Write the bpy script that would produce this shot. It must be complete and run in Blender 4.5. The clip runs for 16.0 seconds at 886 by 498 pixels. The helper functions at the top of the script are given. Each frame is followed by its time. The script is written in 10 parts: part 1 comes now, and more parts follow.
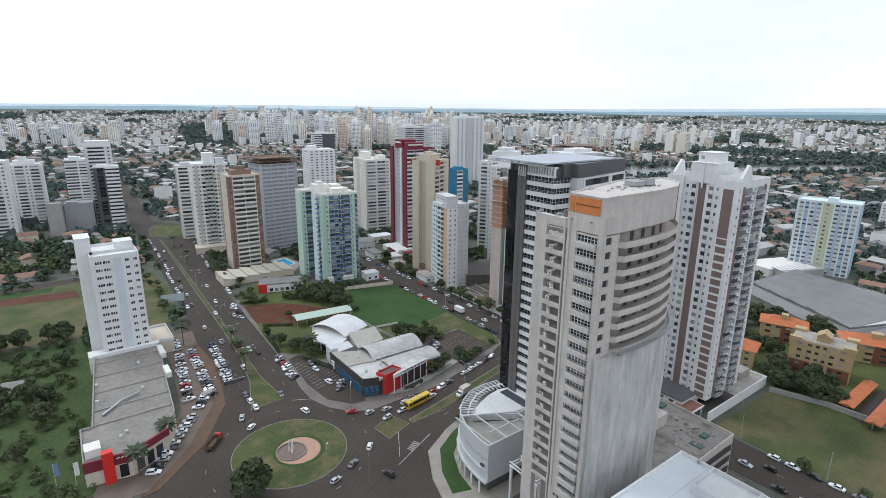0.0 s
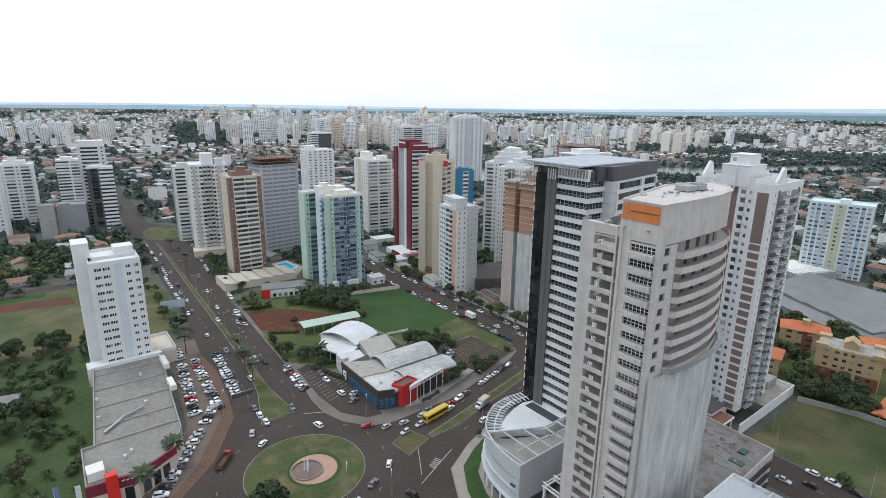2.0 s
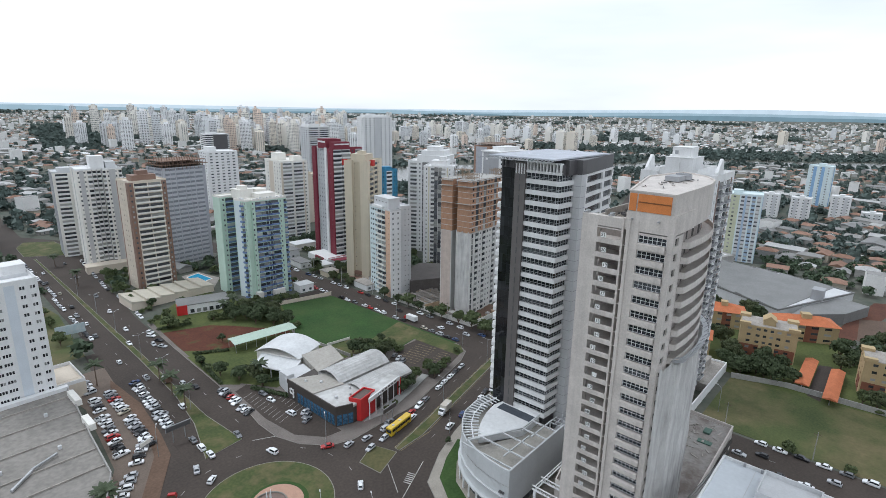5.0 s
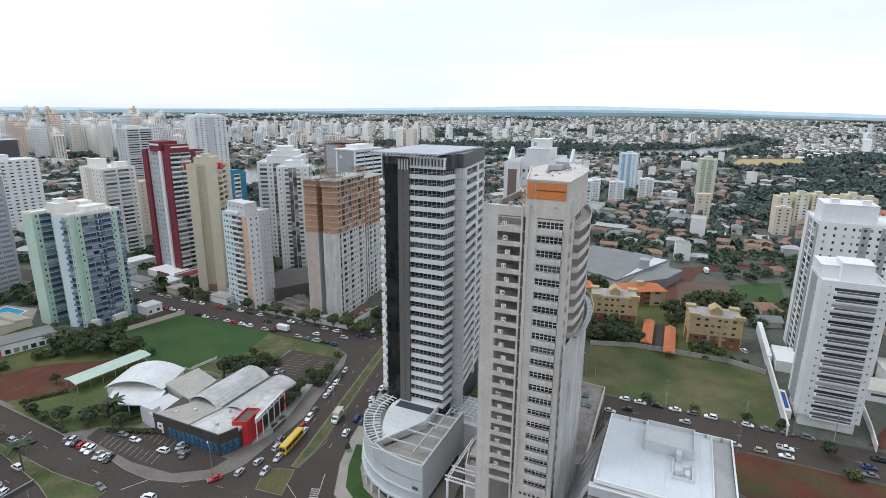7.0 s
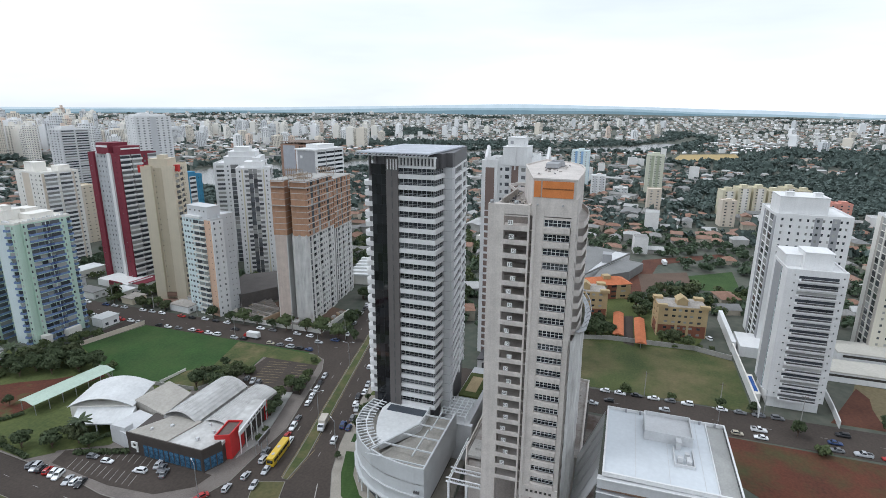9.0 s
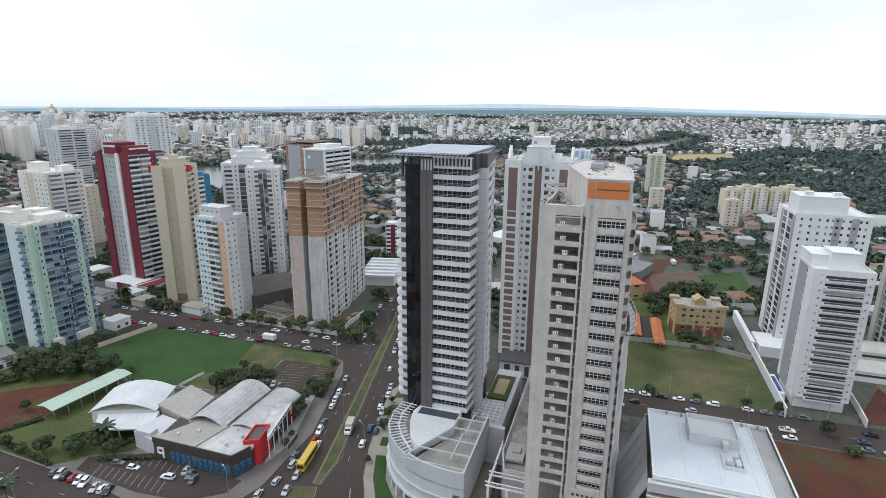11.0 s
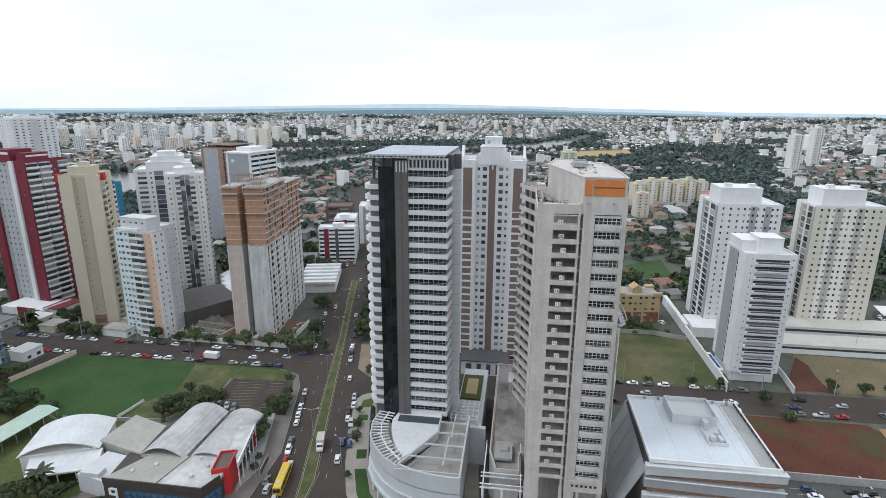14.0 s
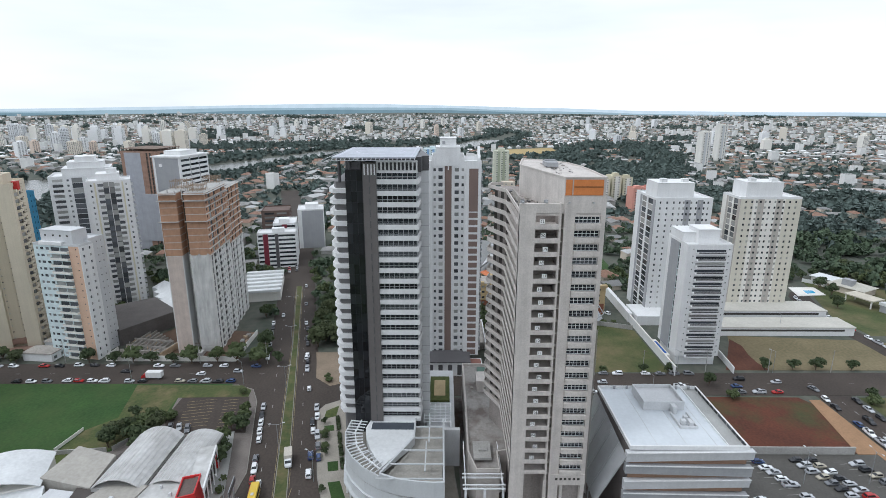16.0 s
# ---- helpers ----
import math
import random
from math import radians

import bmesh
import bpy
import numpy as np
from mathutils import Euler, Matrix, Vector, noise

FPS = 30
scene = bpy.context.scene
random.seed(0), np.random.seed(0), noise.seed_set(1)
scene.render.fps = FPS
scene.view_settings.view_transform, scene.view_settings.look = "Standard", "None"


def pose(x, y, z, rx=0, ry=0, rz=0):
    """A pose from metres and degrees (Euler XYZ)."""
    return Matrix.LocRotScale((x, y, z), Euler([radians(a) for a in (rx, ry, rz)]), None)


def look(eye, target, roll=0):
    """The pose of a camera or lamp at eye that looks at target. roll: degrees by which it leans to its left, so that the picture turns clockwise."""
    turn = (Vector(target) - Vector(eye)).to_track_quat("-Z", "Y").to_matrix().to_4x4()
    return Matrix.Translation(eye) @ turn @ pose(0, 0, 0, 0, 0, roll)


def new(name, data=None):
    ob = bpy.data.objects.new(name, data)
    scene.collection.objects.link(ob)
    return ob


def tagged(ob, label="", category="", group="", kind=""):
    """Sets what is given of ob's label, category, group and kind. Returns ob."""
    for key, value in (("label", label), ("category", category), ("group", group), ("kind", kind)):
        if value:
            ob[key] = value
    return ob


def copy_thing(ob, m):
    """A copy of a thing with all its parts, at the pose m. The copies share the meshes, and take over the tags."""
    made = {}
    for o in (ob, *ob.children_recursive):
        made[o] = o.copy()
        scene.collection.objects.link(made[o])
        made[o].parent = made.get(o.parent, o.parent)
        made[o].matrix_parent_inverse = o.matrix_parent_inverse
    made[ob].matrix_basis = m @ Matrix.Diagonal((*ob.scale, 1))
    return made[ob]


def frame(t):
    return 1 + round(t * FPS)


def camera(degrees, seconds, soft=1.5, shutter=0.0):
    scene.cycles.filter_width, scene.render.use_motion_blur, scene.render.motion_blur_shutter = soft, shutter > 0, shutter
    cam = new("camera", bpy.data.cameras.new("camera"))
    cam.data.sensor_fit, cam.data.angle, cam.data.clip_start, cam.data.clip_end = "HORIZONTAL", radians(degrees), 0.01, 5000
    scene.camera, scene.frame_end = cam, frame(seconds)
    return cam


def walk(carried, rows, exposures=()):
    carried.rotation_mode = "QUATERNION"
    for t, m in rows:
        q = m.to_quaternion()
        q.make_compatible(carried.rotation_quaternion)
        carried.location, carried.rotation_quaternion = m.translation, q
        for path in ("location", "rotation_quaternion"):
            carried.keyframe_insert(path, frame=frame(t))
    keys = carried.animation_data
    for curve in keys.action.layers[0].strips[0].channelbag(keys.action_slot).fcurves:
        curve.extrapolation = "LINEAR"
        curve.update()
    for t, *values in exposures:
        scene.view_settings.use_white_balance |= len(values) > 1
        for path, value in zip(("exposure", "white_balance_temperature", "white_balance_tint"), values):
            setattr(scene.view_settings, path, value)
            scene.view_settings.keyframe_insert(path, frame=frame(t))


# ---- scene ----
cam = camera(78.89, 16.0, 0.8)
# seconds, place in metres, yaw, pitch, roll in degrees
ROWS = [
    (0.0, 0.73, -0.41, 114.35, -36.77, -15.07, -0.65),
    (0.5, 0.34, 2.92, 114.31, -37.32, -15.08, -0.66),
    (1.0, -0.11, 6.32, 114.25, -37.42, -15.08, -0.69),
    (1.5, -0.73, 9.81, 114.16, -37.52, -15.08, -0.74),
    (2.0, -1.61, 13.36, 113.97, -37.60, -15.08, -0.78),
    (2.5, -2.77, 16.92, 113.74, -37.66, -15.07, -0.83),
    (3.0, -4.13, 20.51, 113.46, -37.90, -15.06, -0.87),
    (5.5, -12.50, 36.77, 110.99, -53.07, -14.79, -0.87),
    (6.0, -14.10, 39.66, 110.77, -57.91, -14.78, -0.73),
    (6.5, -15.53, 42.50, 110.65, -62.23, -14.79, -0.59),
    (7.0, -16.73, 45.37, 110.62, -65.57, -14.81, -0.49),
    (7.5, -17.69, 48.29, 110.64, -67.59, -14.84, -0.42),
    (8.0, -18.54, 51.25, 110.66, -69.32, -14.89, -0.37),
    (10.5, -21.48, 66.60, 110.52, -71.78, -14.93, -0.40),
    (11.0, -22.01, 69.73, 110.50, -71.99, -14.94, -0.43),
    (11.5, -22.49, 72.93, 110.50, -72.23, -14.94, -0.44),
    (12.0, -22.95, 76.16, 110.53, -73.21, -14.93, -0.44),
    (12.5, -23.38, 79.45, 110.54, -74.79, -14.93, -0.43),
    (13.0, -23.72, 82.74, 110.56, -76.86, -14.92, -0.38),
    (13.5, -23.95, 85.97, 110.59, -79.43, -14.91, -0.31),
    (14.0, -24.08, 89.14, 110.57, -81.89, -14.89, -0.24),
    (14.5, -24.08, 92.27, 110.58, -84.42, -14.89, -0.17),
    (15.0, -23.95, 95.34, 110.68, -86.68, -14.89, -0.12),
    (15.5, -23.73, 98.36, 110.84, -88.39, -14.90, -0.09),
    (16.0, -23.47, 101.35, 111.00, -89.79, -14.92, -0.08),
]
walk(cam, [(t, pose(x, y, z, 90 + pitch, roll, yaw)) for t, x, y, z, yaw, pitch, roll in ROWS], [(0, 0.03, 5850, 8), (16, 0.03, 5850, 8)])

# ---- world, sun ----
world = bpy.data.worlds.new("sky")
scene.world = world
world.use_nodes = True
wn = world.node_tree
wn.nodes.clear()
w_out = wn.nodes.new("ShaderNodeOutputWorld")
w_bg = wn.nodes.new("ShaderNodeBackground")
w_sky = wn.nodes.new("ShaderNodeTexSky")
w_sky.sky_type = "NISHITA"
w_sky.sun_disc = False
w_sky.sun_elevation, w_sky.sun_rotation = radians(58), radians(20)
w_sky.air_density, w_sky.dust_density = 1.0, 3.0
w_tc = wn.nodes.new("ShaderNodeTexCoord")
w_map = wn.nodes.new("ShaderNodeMapping")
w_map.inputs["Scale"].default_value = (1.0, 1.0, 6.0)
w_noise = wn.nodes.new("ShaderNodeTexNoise")
w_noise.inputs["Scale"].default_value, w_noise.inputs["Detail"].default_value = 1.6, 5
w_ramp = wn.nodes.new("ShaderNodeValToRGB")
w_ramp.color_ramp.elements[0].position, w_ramp.color_ramp.elements[0].color = 0.30, (0.72, 0.72, 0.72, 1)
w_ramp.color_ramp.elements[1].position, w_ramp.color_ramp.elements[1].color = 0.60, (1, 1, 1, 1)
w_mix = wn.nodes.new("ShaderNodeMix")
w_mix.data_type = "RGBA"
w_mix.inputs["B"].default_value = (11.2, 11.2, 11.25, 1)
w_bg.inputs["Strength"].default_value = 0.1
wn.links.new(w_tc.outputs["Generated"], w_map.inputs["Vector"])
wn.links.new(w_map.outputs["Vector"], w_noise.inputs["Vector"])
wn.links.new(w_noise.outputs["Fac"], w_ramp.inputs["Fac"])
wn.links.new(w_ramp.outputs["Color"], w_mix.inputs["Factor"])
wn.links.new(w_sky.outputs["Color"], w_mix.inputs["A"])
wn.links.new(w_mix.outputs["Result"], w_bg.inputs["Color"])
wn.links.new(w_bg.outputs["Background"], w_out.inputs["Surface"])

sun = new("sun", bpy.data.lights.new("sun", "SUN"))
sun.data.energy, sun.data.angle, sun.data.color = 1.0, radians(14), (1.0, 0.97, 0.93)
sun.matrix_world = look((0, 0, 300), (10, -28, 255))


# ---- materials ----
def mat(name, col, rough=0.85, var=0.18, s1=0.25, s2=3.0, bump=0.0, metal=0.0, streak=0.0, col2=None, island=0.0, spec=0.4):
    """A surface whose colour wanders at two scales; streak: rain marks down a wall; island: tone changes from piece to piece."""
    m = bpy.data.materials.new(name)
    m.use_nodes = True
    t = m.node_tree
    b = t.nodes["Principled BSDF"]
    b.inputs["Roughness"].default_value, b.inputs["Metallic"].default_value = rough, metal
    b.inputs["Specular IOR Level"].default_value = spec
    tc = t.nodes.new("ShaderNodeTexCoord")
    n1, n2 = t.nodes.new("ShaderNodeTexNoise"), t.nodes.new("ShaderNodeTexNoise")
    n1.inputs["Scale"].default_value, n2.inputs["Scale"].default_value = s1, s2
    n1.inputs["Detail"].default_value, n2.inputs["Detail"].default_value = 4, 3
    t.links.new(tc.outputs["Object"], n1.inputs["Vector"])
    t.links.new(tc.outputs["Object"], n2.inputs["Vector"])
    add = t.nodes.new("ShaderNodeMath")
    add.operation = "ADD"
    t.links.new(n1.outputs["Fac"], add.inputs[0])
    t.links.new(n2.outputs["Fac"], add.inputs[1])
    last = add.outputs[0]
    if streak:
        mp = t.nodes.new("ShaderNodeMapping")
        mp.inputs["Scale"].default_value = (0.9, 0.9, 0.04)
        n3 = t.nodes.new("ShaderNodeTexNoise")
        n3.inputs["Scale"].default_value, n3.inputs["Detail"].default_value = 1.0, 5
        t.links.new(tc.outputs["Object"], mp.inputs["Vector"])
        t.links.new(mp.outputs["Vector"], n3.inputs["Vector"])
        ma = t.nodes.new("ShaderNodeMath")
        ma.operation, ma.inputs[1].default_value = "MULTIPLY_ADD", streak
        t.links.new(n3.outputs["Fac"], ma.inputs[0])
        t.links.new(last, ma.inputs[2])
        last = ma.outputs[0]
    if island:
        g = t.nodes.new("ShaderNodeNewGeometry")
        ma = t.nodes.new("ShaderNodeMath")
        ma.operation, ma.inputs[1].default_value = "MULTIPLY_ADD", island
        t.links.new(g.outputs["Random Per Island"], ma.inputs[0])
        t.links.new(last, ma.inputs[2])
        last = ma.outputs[0]
    top = 1.35 + streak * 0.62 + island
    mr = t.nodes.new("ShaderNodeMapRange")
    mr.inputs["From Min"].default_value, mr.inputs["From Max"].default_value = 0.65 + streak * 0.38, top
    t.links.new(last, mr.inputs["Value"])
    mix = t.nodes.new("ShaderNodeMix")
    mix.data_type = "RGBA"
    lo = col2 if col2 else tuple(c * (1 - var) for c in col)
    hi = col if col2 else tuple(min(1, c * (1 + var)) for c in col)
    mix.inputs["A"].default_value, mix.inputs["B"].default_value = (*lo, 1), (*hi, 1)
    t.links.new(mr.outputs["Result"], mix.inputs["Factor"])
    t.links.new(mix.outputs["Result"], b.inputs["Base Color"])
    if bump:
        bp = t.nodes.new("ShaderNodeBump")
        bp.inputs["Strength"].default_value, bp.inputs["Distance"].default_value = bump, 0.1
        t.links.new(n2.outputs["Fac"], bp.inputs["Height"])
        t.links.new(bp.outputs["Normal"], b.inputs["Normal"])
    return m


def patchy(name, a, b, share, scale=0.06, soft=0.06, bump=0.4):
    """Two ground covers in irregular patches; share: how much of the second."""
    m = mat(name, a[0], 0.95, 0.3, 0.08, 1.1, bump, col2=a[1])
    t = m.node_tree
    bs = t.nodes["Principled BSDF"]
    first = bs.inputs["Base Color"].links[0].from_socket
    tc, n, r, c2, mx = (t.nodes.new(k) for k in ("ShaderNodeTexCoord", "ShaderNodeTexNoise", "ShaderNodeMapRange", "ShaderNodeMix", "ShaderNodeMix"))
    n.inputs["Scale"].default_value, n.inputs["Detail"].default_value, n.inputs["Roughness"].default_value = scale, 7, 0.62
    t.links.new(tc.outputs["Object"], n.inputs["Vector"])
    mid = 0.66 - 0.32 * share
    r.inputs["From Min"].default_value, r.inputs["From Max"].default_value = mid - soft, mid + soft
    t.links.new(n.outputs["Fac"], r.inputs["Value"])
    n2 = t.nodes.new("ShaderNodeTexNoise")
    n2.inputs["Scale"].default_value = 0.7
    t.links.new(tc.outputs["Object"], n2.inputs["Vector"])
    c2.data_type = mx.data_type = "RGBA"
    c2.inputs["A"].default_value, c2.inputs["B"].default_value = (*b[1], 1), (*b[0], 1)
    t.links.new(n2.outputs["Fac"], c2.inputs["Factor"])
    t.links.new(r.outputs["Result"], mx.inputs["Factor"])
    t.links.new(first, mx.inputs["A"])
    t.links.new(c2.outputs["Result"], mx.inputs["B"])
    t.links.new(mx.outputs["Result"], bs.inputs["Base Color"])
    return m


def glass_mat(name, dark, curtain, share, rough=0.08):
    """Window panes: most dark and glossy, some with pale curtains behind."""
    m = bpy.data.materials.new(name)
    m.use_nodes = True
    t = m.node_tree
    b = t.nodes["Principled BSDF"]
    b.inputs["Roughness"].default_value = rough
    b.inputs["Specular IOR Level"].default_value = 0.6
    g, oi = t.nodes.new("ShaderNodeNewGeometry"), t.nodes.new("ShaderNodeObjectInfo")
    ad, fr = t.nodes.new("ShaderNodeMath"), t.nodes.new("ShaderNodeMath")
    ad.operation, fr.operation = "ADD", "FRACT"
    t.links.new(g.outputs["Random Per Island"], ad.inputs[0])
    t.links.new(oi.outputs["Random"], ad.inputs[1])
    t.links.new(ad.outputs[0], fr.inputs[0])
    r = t.nodes.new("ShaderNodeValToRGB")
    e = r.color_ramp.elements
    e[0].position, e[0].color = 0.0, (*[c * 0.6 for c in dark], 1)
    e[1].position, e[1].color = 1.0, (*curtain, 1)
    k = e.new(1 - share)
    k.color = (*[c * 1.5 for c in dark], 1)
    k = e.new(min(0.99, 1 - share * 0.6))
    k.color = (*[c * 0.55 for c in curtain], 1)
    t.links.new(fr.outputs[0], r.inputs["Fac"])
    t.links.new(r.outputs["Color"], b.inputs["Base Color"])
    return m


ASPHALT = mat("asphalt", (0.055, 0.0435, 0.036), 0.9, 0.3, 0.05, 1.2, 0.2)
PAVING = mat("paving", (0.165, 0.145, 0.13), 0.9, 0.3, 0.1, 3.0)
KERB = mat("kerb_concrete", (0.24, 0.225, 0.20), 0.9, 0.15, 0.4, 4.0)
PAINT = mat("road_paint", (0.36, 0.35, 0.33), 0.8, 0.45, 0.8, 5.0)
YPAINT = mat("yellow_paint", (0.30, 0.245, 0.12), 0.8, 0.45, 0.8, 5.0)
GRASS = mat("grass", (0.105, 0.120, 0.036), 0.95, 0.3, 0.07, 0.9, 0.4, col2=(0.045, 0.066, 0.018))
DRYGRASS = mat("dry_grass", (0.125, 0.108, 0.048), 0.95, 0.3, 0.12, 0.9, 0.4, col2=(0.060, 0.068, 0.026))
LUSH = mat("tall_grass", (0.050, 0.092, 0.022), 0.95, 0.3, 0.09, 1.4, 0.8, col2=(0.020, 0.050, 0.011))
SOIL = mat("red_soil", (0.125, 0.048, 0.027), 0.95, 0.25, 0.07, 0.8, 0.5, col2=(0.066, 0.026, 0.017))
DIRT = mat("brown_dirt", (0.125, 0.080, 0.055), 0.95, 0.25, 0.1, 1.2, 0.4)
CONCRETE = mat("raw_concrete", (0.53, 0.49, 0.455), 0.9, 0.2, 0.3, 3.0, 0.15, streak=0.9)
CONC_GREY = mat("grey_concrete", (0.36, 0.35, 0.33), 0.9, 0.22, 0.15, 2.0, 0.15, streak=0.5)
ROOFCON = mat("roof_concrete", (0.33, 0.305, 0.275), 0.92, 0.3, 0.15, 1.5, 0.2)
WHITE = mat("white_render", (0.70, 0.70, 0.695), 0.8, 0.10, 0.2, 2.0, streak=0.8)
OFFWHITE = mat("ivory_render", (0.72, 0.70, 0.65), 0.8, 0.1, 0.2, 2.0, streak=0.8)
LGREY = mat("light_grey_render", (0.55, 0.555, 0.56), 0.8, 0.1, 0.2, 2.0, streak=0.8)
MGREY = mat("mid_grey_render", (0.33, 0.335, 0.345), 0.8, 0.1, 0.2, 2.0, streak=0.6)
DGREY = mat("dark_grey_cladding", (0.085, 0.082, 0.085), 0.45, 0.15, 0.2, 2.0)
# near-black that stands for shade inside openings, recesses and cores
SHADE = mat("painted_shade", (0.06, 0.055, 0.05), 0.9, 0.3, 0.4, 3.0)
CREAM = mat("cream_render", (0.57, 0.505, 0.395), 0.85, 0.09, 0.15, 2.0, streak=0.9)
BEIGE = mat("beige_render", (0.60, 0.53, 0.44), 0.85, 0.1, 0.2, 2.0, streak=0.8)
TAUPE = mat("taupe_render", (0.20, 0.145, 0.125), 0.8, 0.1, 0.2, 2.0, streak=0.6)
BROWNT = mat("brown_tile", (0.23, 0.145, 0.11), 0.6, 0.15, 0.3, 5.0)
MAROON = mat("maroon_render", (0.175, 0.024, 0.040), 0.7, 0.12, 0.3, 3.0, streak=0.5)
MINT = mat("mint_render", (0.50, 0.63, 0.54), 0.8, 0.08, 0.2, 2.0, streak=0.7)
BLUEP = mat("blue_render", (0.16, 0.23, 0.40), 0.7, 0.12, 0.3, 3.0)
PALEBLUE = mat("pale_blue_render", (0.61, 0.69, 0.70), 0.8, 0.08, 0.2, 2.0, streak=0.7)
TEAL = mat("teal_render", (0.05, 0.22, 0.36), 0.6, 0.12, 0.3, 3.0)
PEACH = mat("peach_render", (0.60, 0.41, 0.30), 0.8, 0.1, 0.2, 2.0, streak=0.6)
YELLOWR = mat("ochre_yellow_render", (0.44, 0.335, 0.185), 0.85, 0.12, 0.3, 2.0, streak=0.6)
BRICKR = mat("red_brick", (0.22, 0.088, 0.055), 0.9, 0.2, 0.4, 6.0, 0.2)
HBRICK = mat("hollow_block_brick", (0.40, 0.235, 0.150), 0.9, 0.22, 0.5, 7.0, 0.3, streak=0.4)
ORANGE = mat("orange_block_wall", (0.58, 0.205, 0.062), 0.85, 0.15, 0.6, 6.0, 0.2)
REDP = mat("red_panel", (0.52, 0.03, 0.03), 0.5, 0.1, 0.3, 3.0)
ROOFW = mat("white_metal_roof", (0.62, 0.63, 0.63), 0.55, 0.12, 0.15, 1.0, streak=0.0)
ROOFSOOT = mat("weathered_white_roof", (0.60, 0.60, 0.585), 0.8, 0.5, 0.10, 0.45, col2=(0.34, 0.33, 0.315))
ROOFBEIGE = mat("beige_grey_roof", (0.36, 0.34, 0.305), 0.85, 0.16, 0.12, 1.0)
ROOFG = mat("grey_metal_roof", (0.185, 0.185, 0.18), 0.6, 0.18, 0.1, 1.0)
ROOFGREEN = mat("pale_green_roof", (0.42, 0.52, 0.44), 0.6, 0.12, 0.2, 1.5)
TILE = mat("terracotta_tiles", (0.25, 0.155, 0.115), 0.9, 0.25, 0.3, 2.5, 0.3)
TILEO = mat("orange_tiles", (0.46, 0.15, 0.065), 0.9, 0.2, 0.5, 4.0, 0.3)
STEEL = mat("grey_steel", (0.42, 0.43, 0.44), 0.45, 0.1, 0.5, 4.0, metal=0.6)
WSTEEL = mat("white_steel", (0.75, 0.76, 0.77), 0.5, 0.08, 0.5, 4.0)
BLACK = mat("black_rubber", (0.025, 0.025, 0.027), 0.7, 0.2, 1.0, 8.0)
PANE = glass_mat("window_glass", (0.050, 0.056, 0.064), (0.46, 0.46, 0.44), 0.38)
PANE_LIGHT = glass_mat("balcony_glass", (0.085, 0.09, 0.10), (0.50, 0.50, 0.48), 0.5)
PANE_OFF = glass_mat("office_glass", (0.022, 0.026, 0.032), (0.10, 0.11, 0.12), 0.25, 0.06)
CURTAIN_WALL = glass_mat("black_curtain_glass", (0.012, 0.013, 0.015), (0.03, 0.032, 0.036), 0.4, 0.04)
mat_pane_dark = glass_mat("small_window_glass", (0.03, 0.033, 0.038), (0.34, 0.34, 0.33), 0.2)
WATERM = mat("lake_water", (0.14, 0.14, 0.125), 0.25, 0.12, 0.003, 0.02, spec=0.32)
POOLM = mat("pool_water", (0.05, 0.33, 0.55), 0.1, 0.1, 0.3, 2.0)
BARK = mat("bark", (0.13, 0.095, 0.07), 0.95, 0.25, 2.0, 9.0, 0.4)
LEAF = mat("leaves", (0.076, 0.100, 0.046), 0.85, 0.3, 0.3, 2.0, col2=(0.030, 0.046, 0.019), island=0.6)
LEAF2 = mat("leaves_light", (0.112, 0.138, 0.056), 0.85, 0.3, 0.3, 2.0, col2=(0.046, 0.066, 0.026), island=0.6)
# far foliage, lifted and blued so that haze is in its colour
LEAF_HAZE = mat("woodland", (0.118, 0.150, 0.132), 0.95, 0.3, 0.02, 0.3, col2=(0.070, 0.096, 0.088), island=0.6)
LEAFMID = mat("woodland_leaves", (0.100, 0.135, 0.078), 0.95, 0.3, 0.02, 0.3, col2=(0.042, 0.066, 0.042), island=0.6)
PALML = mat("palm_leaves", (0.070, 0.092, 0.046), 0.7, 0.3, 0.5, 2.0, col2=(0.022, 0.035, 0.015), island=0.4)


